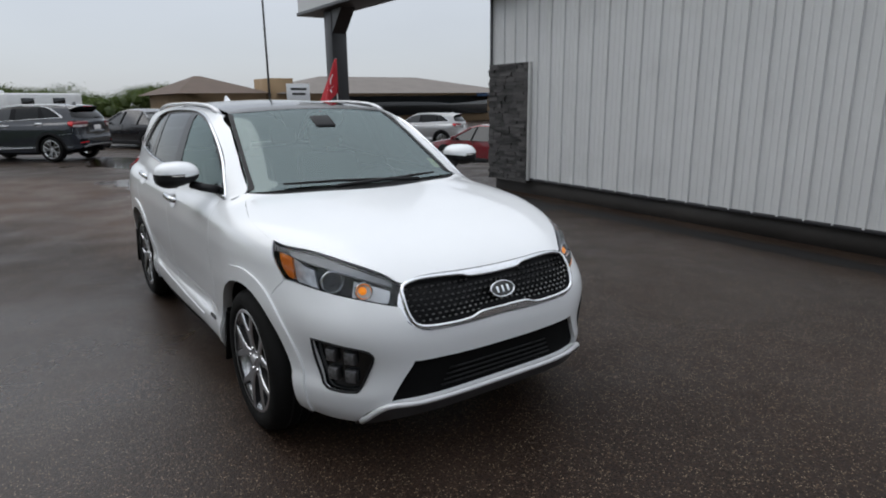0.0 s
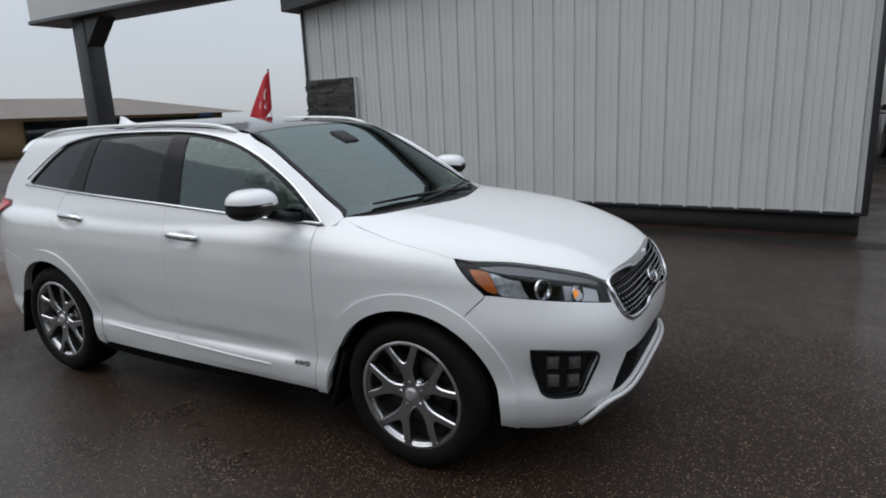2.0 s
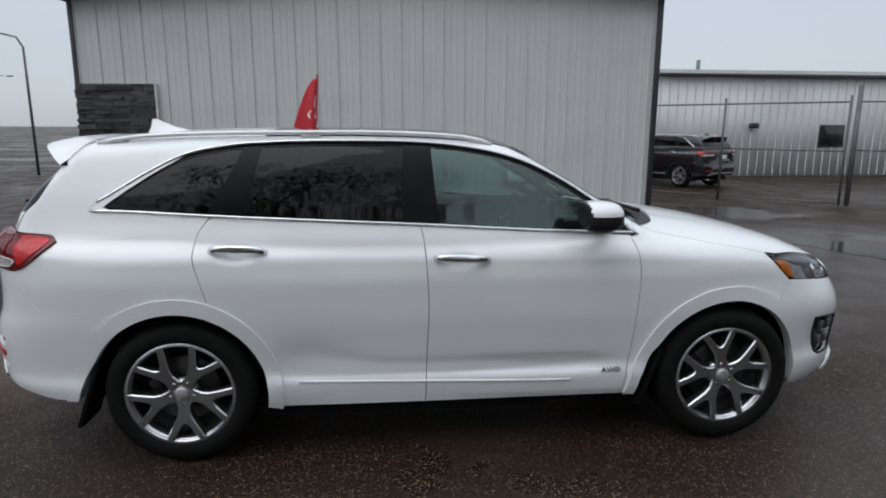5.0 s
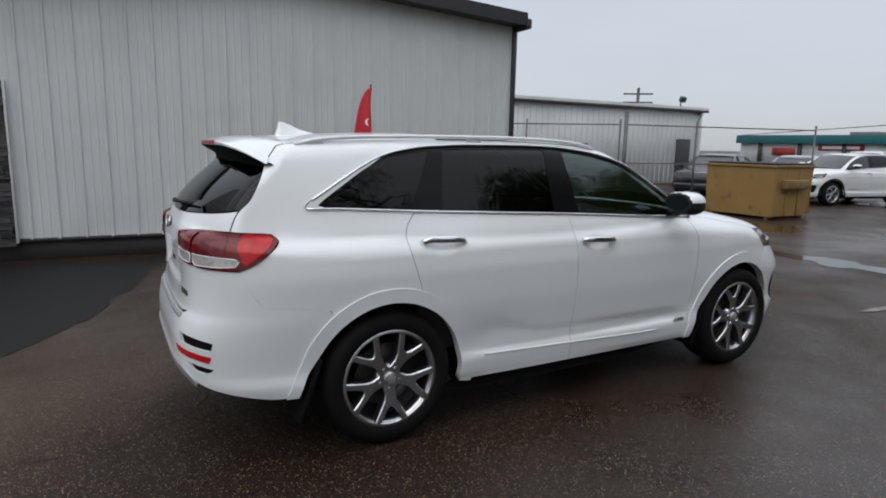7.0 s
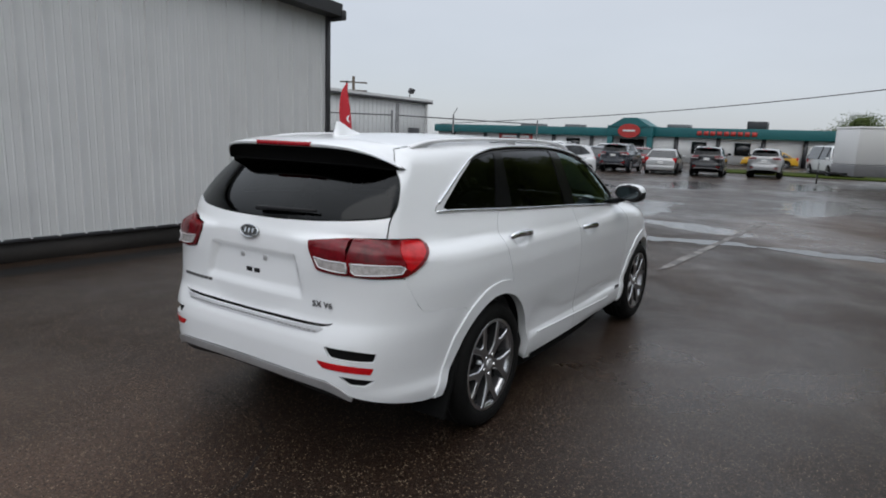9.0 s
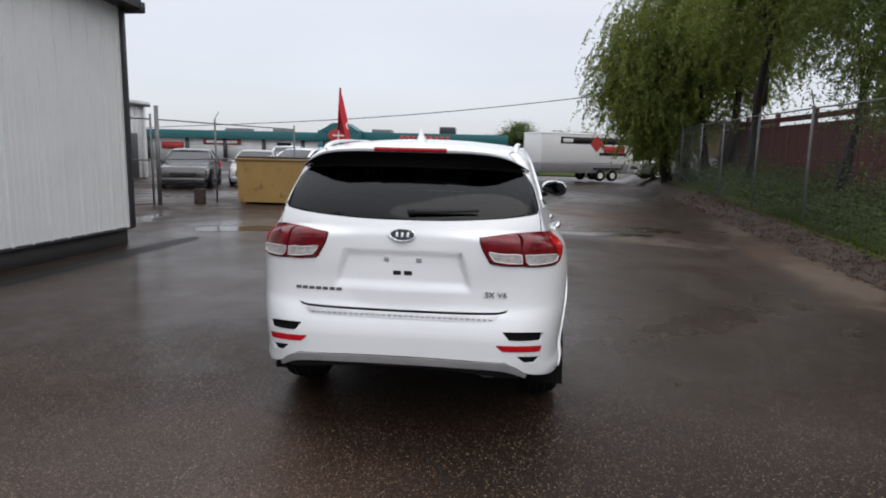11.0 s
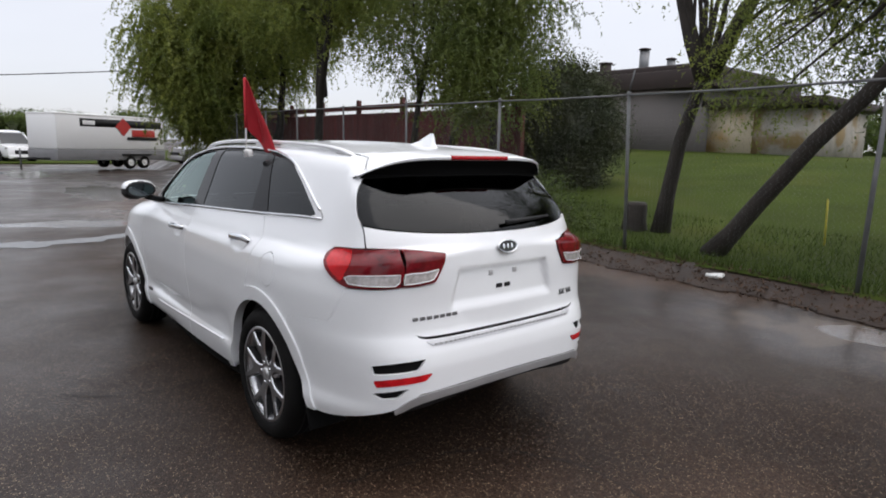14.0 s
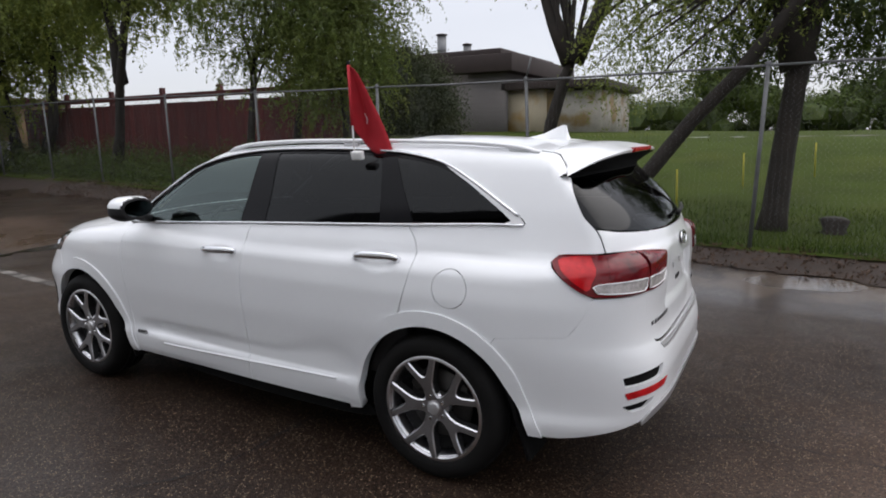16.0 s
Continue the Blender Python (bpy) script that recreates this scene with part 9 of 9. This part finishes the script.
for k in range(2600):
    x = g2.uniform(-8, 16)
    d = g2.uniform(-0.1, 0.85)
    y = fence_y(x) + d
    litter_pts.append((x, y, ground_z(x, y) + 0.03 + 0.02 * g2.rand()))
leaf_mesh("leaf_litter", litter_pts, (0.03, 0.03, 0.010), 4, 0.024, "dead_leaf", None, 41, kind="stuff")["label"] = "scattered dead brown leaves"
paper = boxed(-0.09, 0.09, -0.06, 0.06, 0, 0.05, 0.02)
for v in paper.verts:
    v.co += Vector((noise.noise(v.co * 20), noise.noise(v.co * 20 + Vector((3, 1, 2))), noise.noise(v.co * 17))) * 0.03
tagged(part("paper_litter", paper, "paper", m=Matrix.Translation((-0.95, -5.12, ground_z(-0.95, -5.12) + 0.01))), "crumpled white paper on the soil strip", "litter")
for x, y in ((-1.9, -11.0), (-3.2, -12.5), (-1.0, -8.5)):
    tagged(part("survey_stake", tube([(x, y, ground_z(x, y)), (x + 0.03, y, ground_z(x, y) + 0.75)], 0.015, 6), "stake"), "thin yellow stake in the lawn", "stake")

# ---- patches, puddles and worn lines on the asphalt ----
flat_patch("asphalt_patch", [(-6.5, 5.5), (-2.6, 5.2), (-2.2, 4.6), (-2.55, 3.2), (-3.2, 1.8), (-4.4, 1.2), (-6.5, 1.6)], "new_asphalt", "patch of fresh black asphalt beside the building", "asphalt", 0.004, 0.10)
flat_patch("wall_gutter_strip", [(-2.3, 5.3), (0, 5.2), (4.2, 4.95), (4.3, 4.6), (2, 4.75), (-2.2, 4.95)], "new_asphalt", "dark wet strip along the foot of the wall", "asphalt", 0.003)
flat_patch("worn_line", [(4.3, -0.46), (7.5, -0.66), (10.9, -0.88), (10.9, -0.99), (7.5, -0.77), (4.3, -0.57)], "worn_paint", "worn pale parking line", "road marking", 0.006, 0.02)
flat_patch("puddle", [(5.3, 5.0), (6.0, 3.2), (6.3, 1.0), (6.8, -1.0), (6.9, -3.2), (7.35, -3.2), (7.25, -1.0), (6.8, 1.2), (6.7, 3.4), (5.9, 5.1)], "water", "long shallow puddle in a dip of the asphalt", "puddle", 0.005, 0.30)


def ribbon(name, line, width, material, label, category, z=0.006, jag=0.02, seed=1):
    """A thin ragged strip along a line on the ground."""
    g = random.Random(seed)
    pts = smooth(line, 0.05) + [np.array(line[-1], float)]
    bm = bmesh.new()
    rows = []
    for i, p in enumerate(pts):
        d = pts[min(i + 1, len(pts) - 1)] - pts[max(i - 1, 0)]
        d = d / max(np.linalg.norm(d), 1e-6)
        q = p + np.array((-d[1], d[0])) * g.uniform(-jag, jag)
        w = width * g.uniform(0.4, 1.2) * min(1, 0.2 + i / 4, 0.2 + (len(pts) - 1 - i) / 4)
        rows.append([bm.verts.new((q[0] - d[1] * e * w, q[1] + d[0] * e * w, ground_z(q[0], q[1]) + z)) for e in (0.5, -0.5)])
    for a, b in zip(rows, rows[1:]):
        bm.faces.new((a[0], a[1], b[1], b[0]))
    return tagged(part(name, bm, material), label, category, kind="structure")


ribbon("asphalt_crack", [(-0.05, 1.75), (-0.34, 1.38), (-0.40, 0.95), (-0.46, 0.2), (-0.40, -0.8)], 0.011, "mortar", "thin dark crack in the asphalt", "crack", seed=2)
ribbon("asphalt_crack", [(-2.05, 0.9), (-2.20, 0.1), (-2.55, -0.21), (-2.95, -0.28), (-3.6, -0.2)], 0.008, "mortar", "thin dark crack in the asphalt", "crack", seed=3)
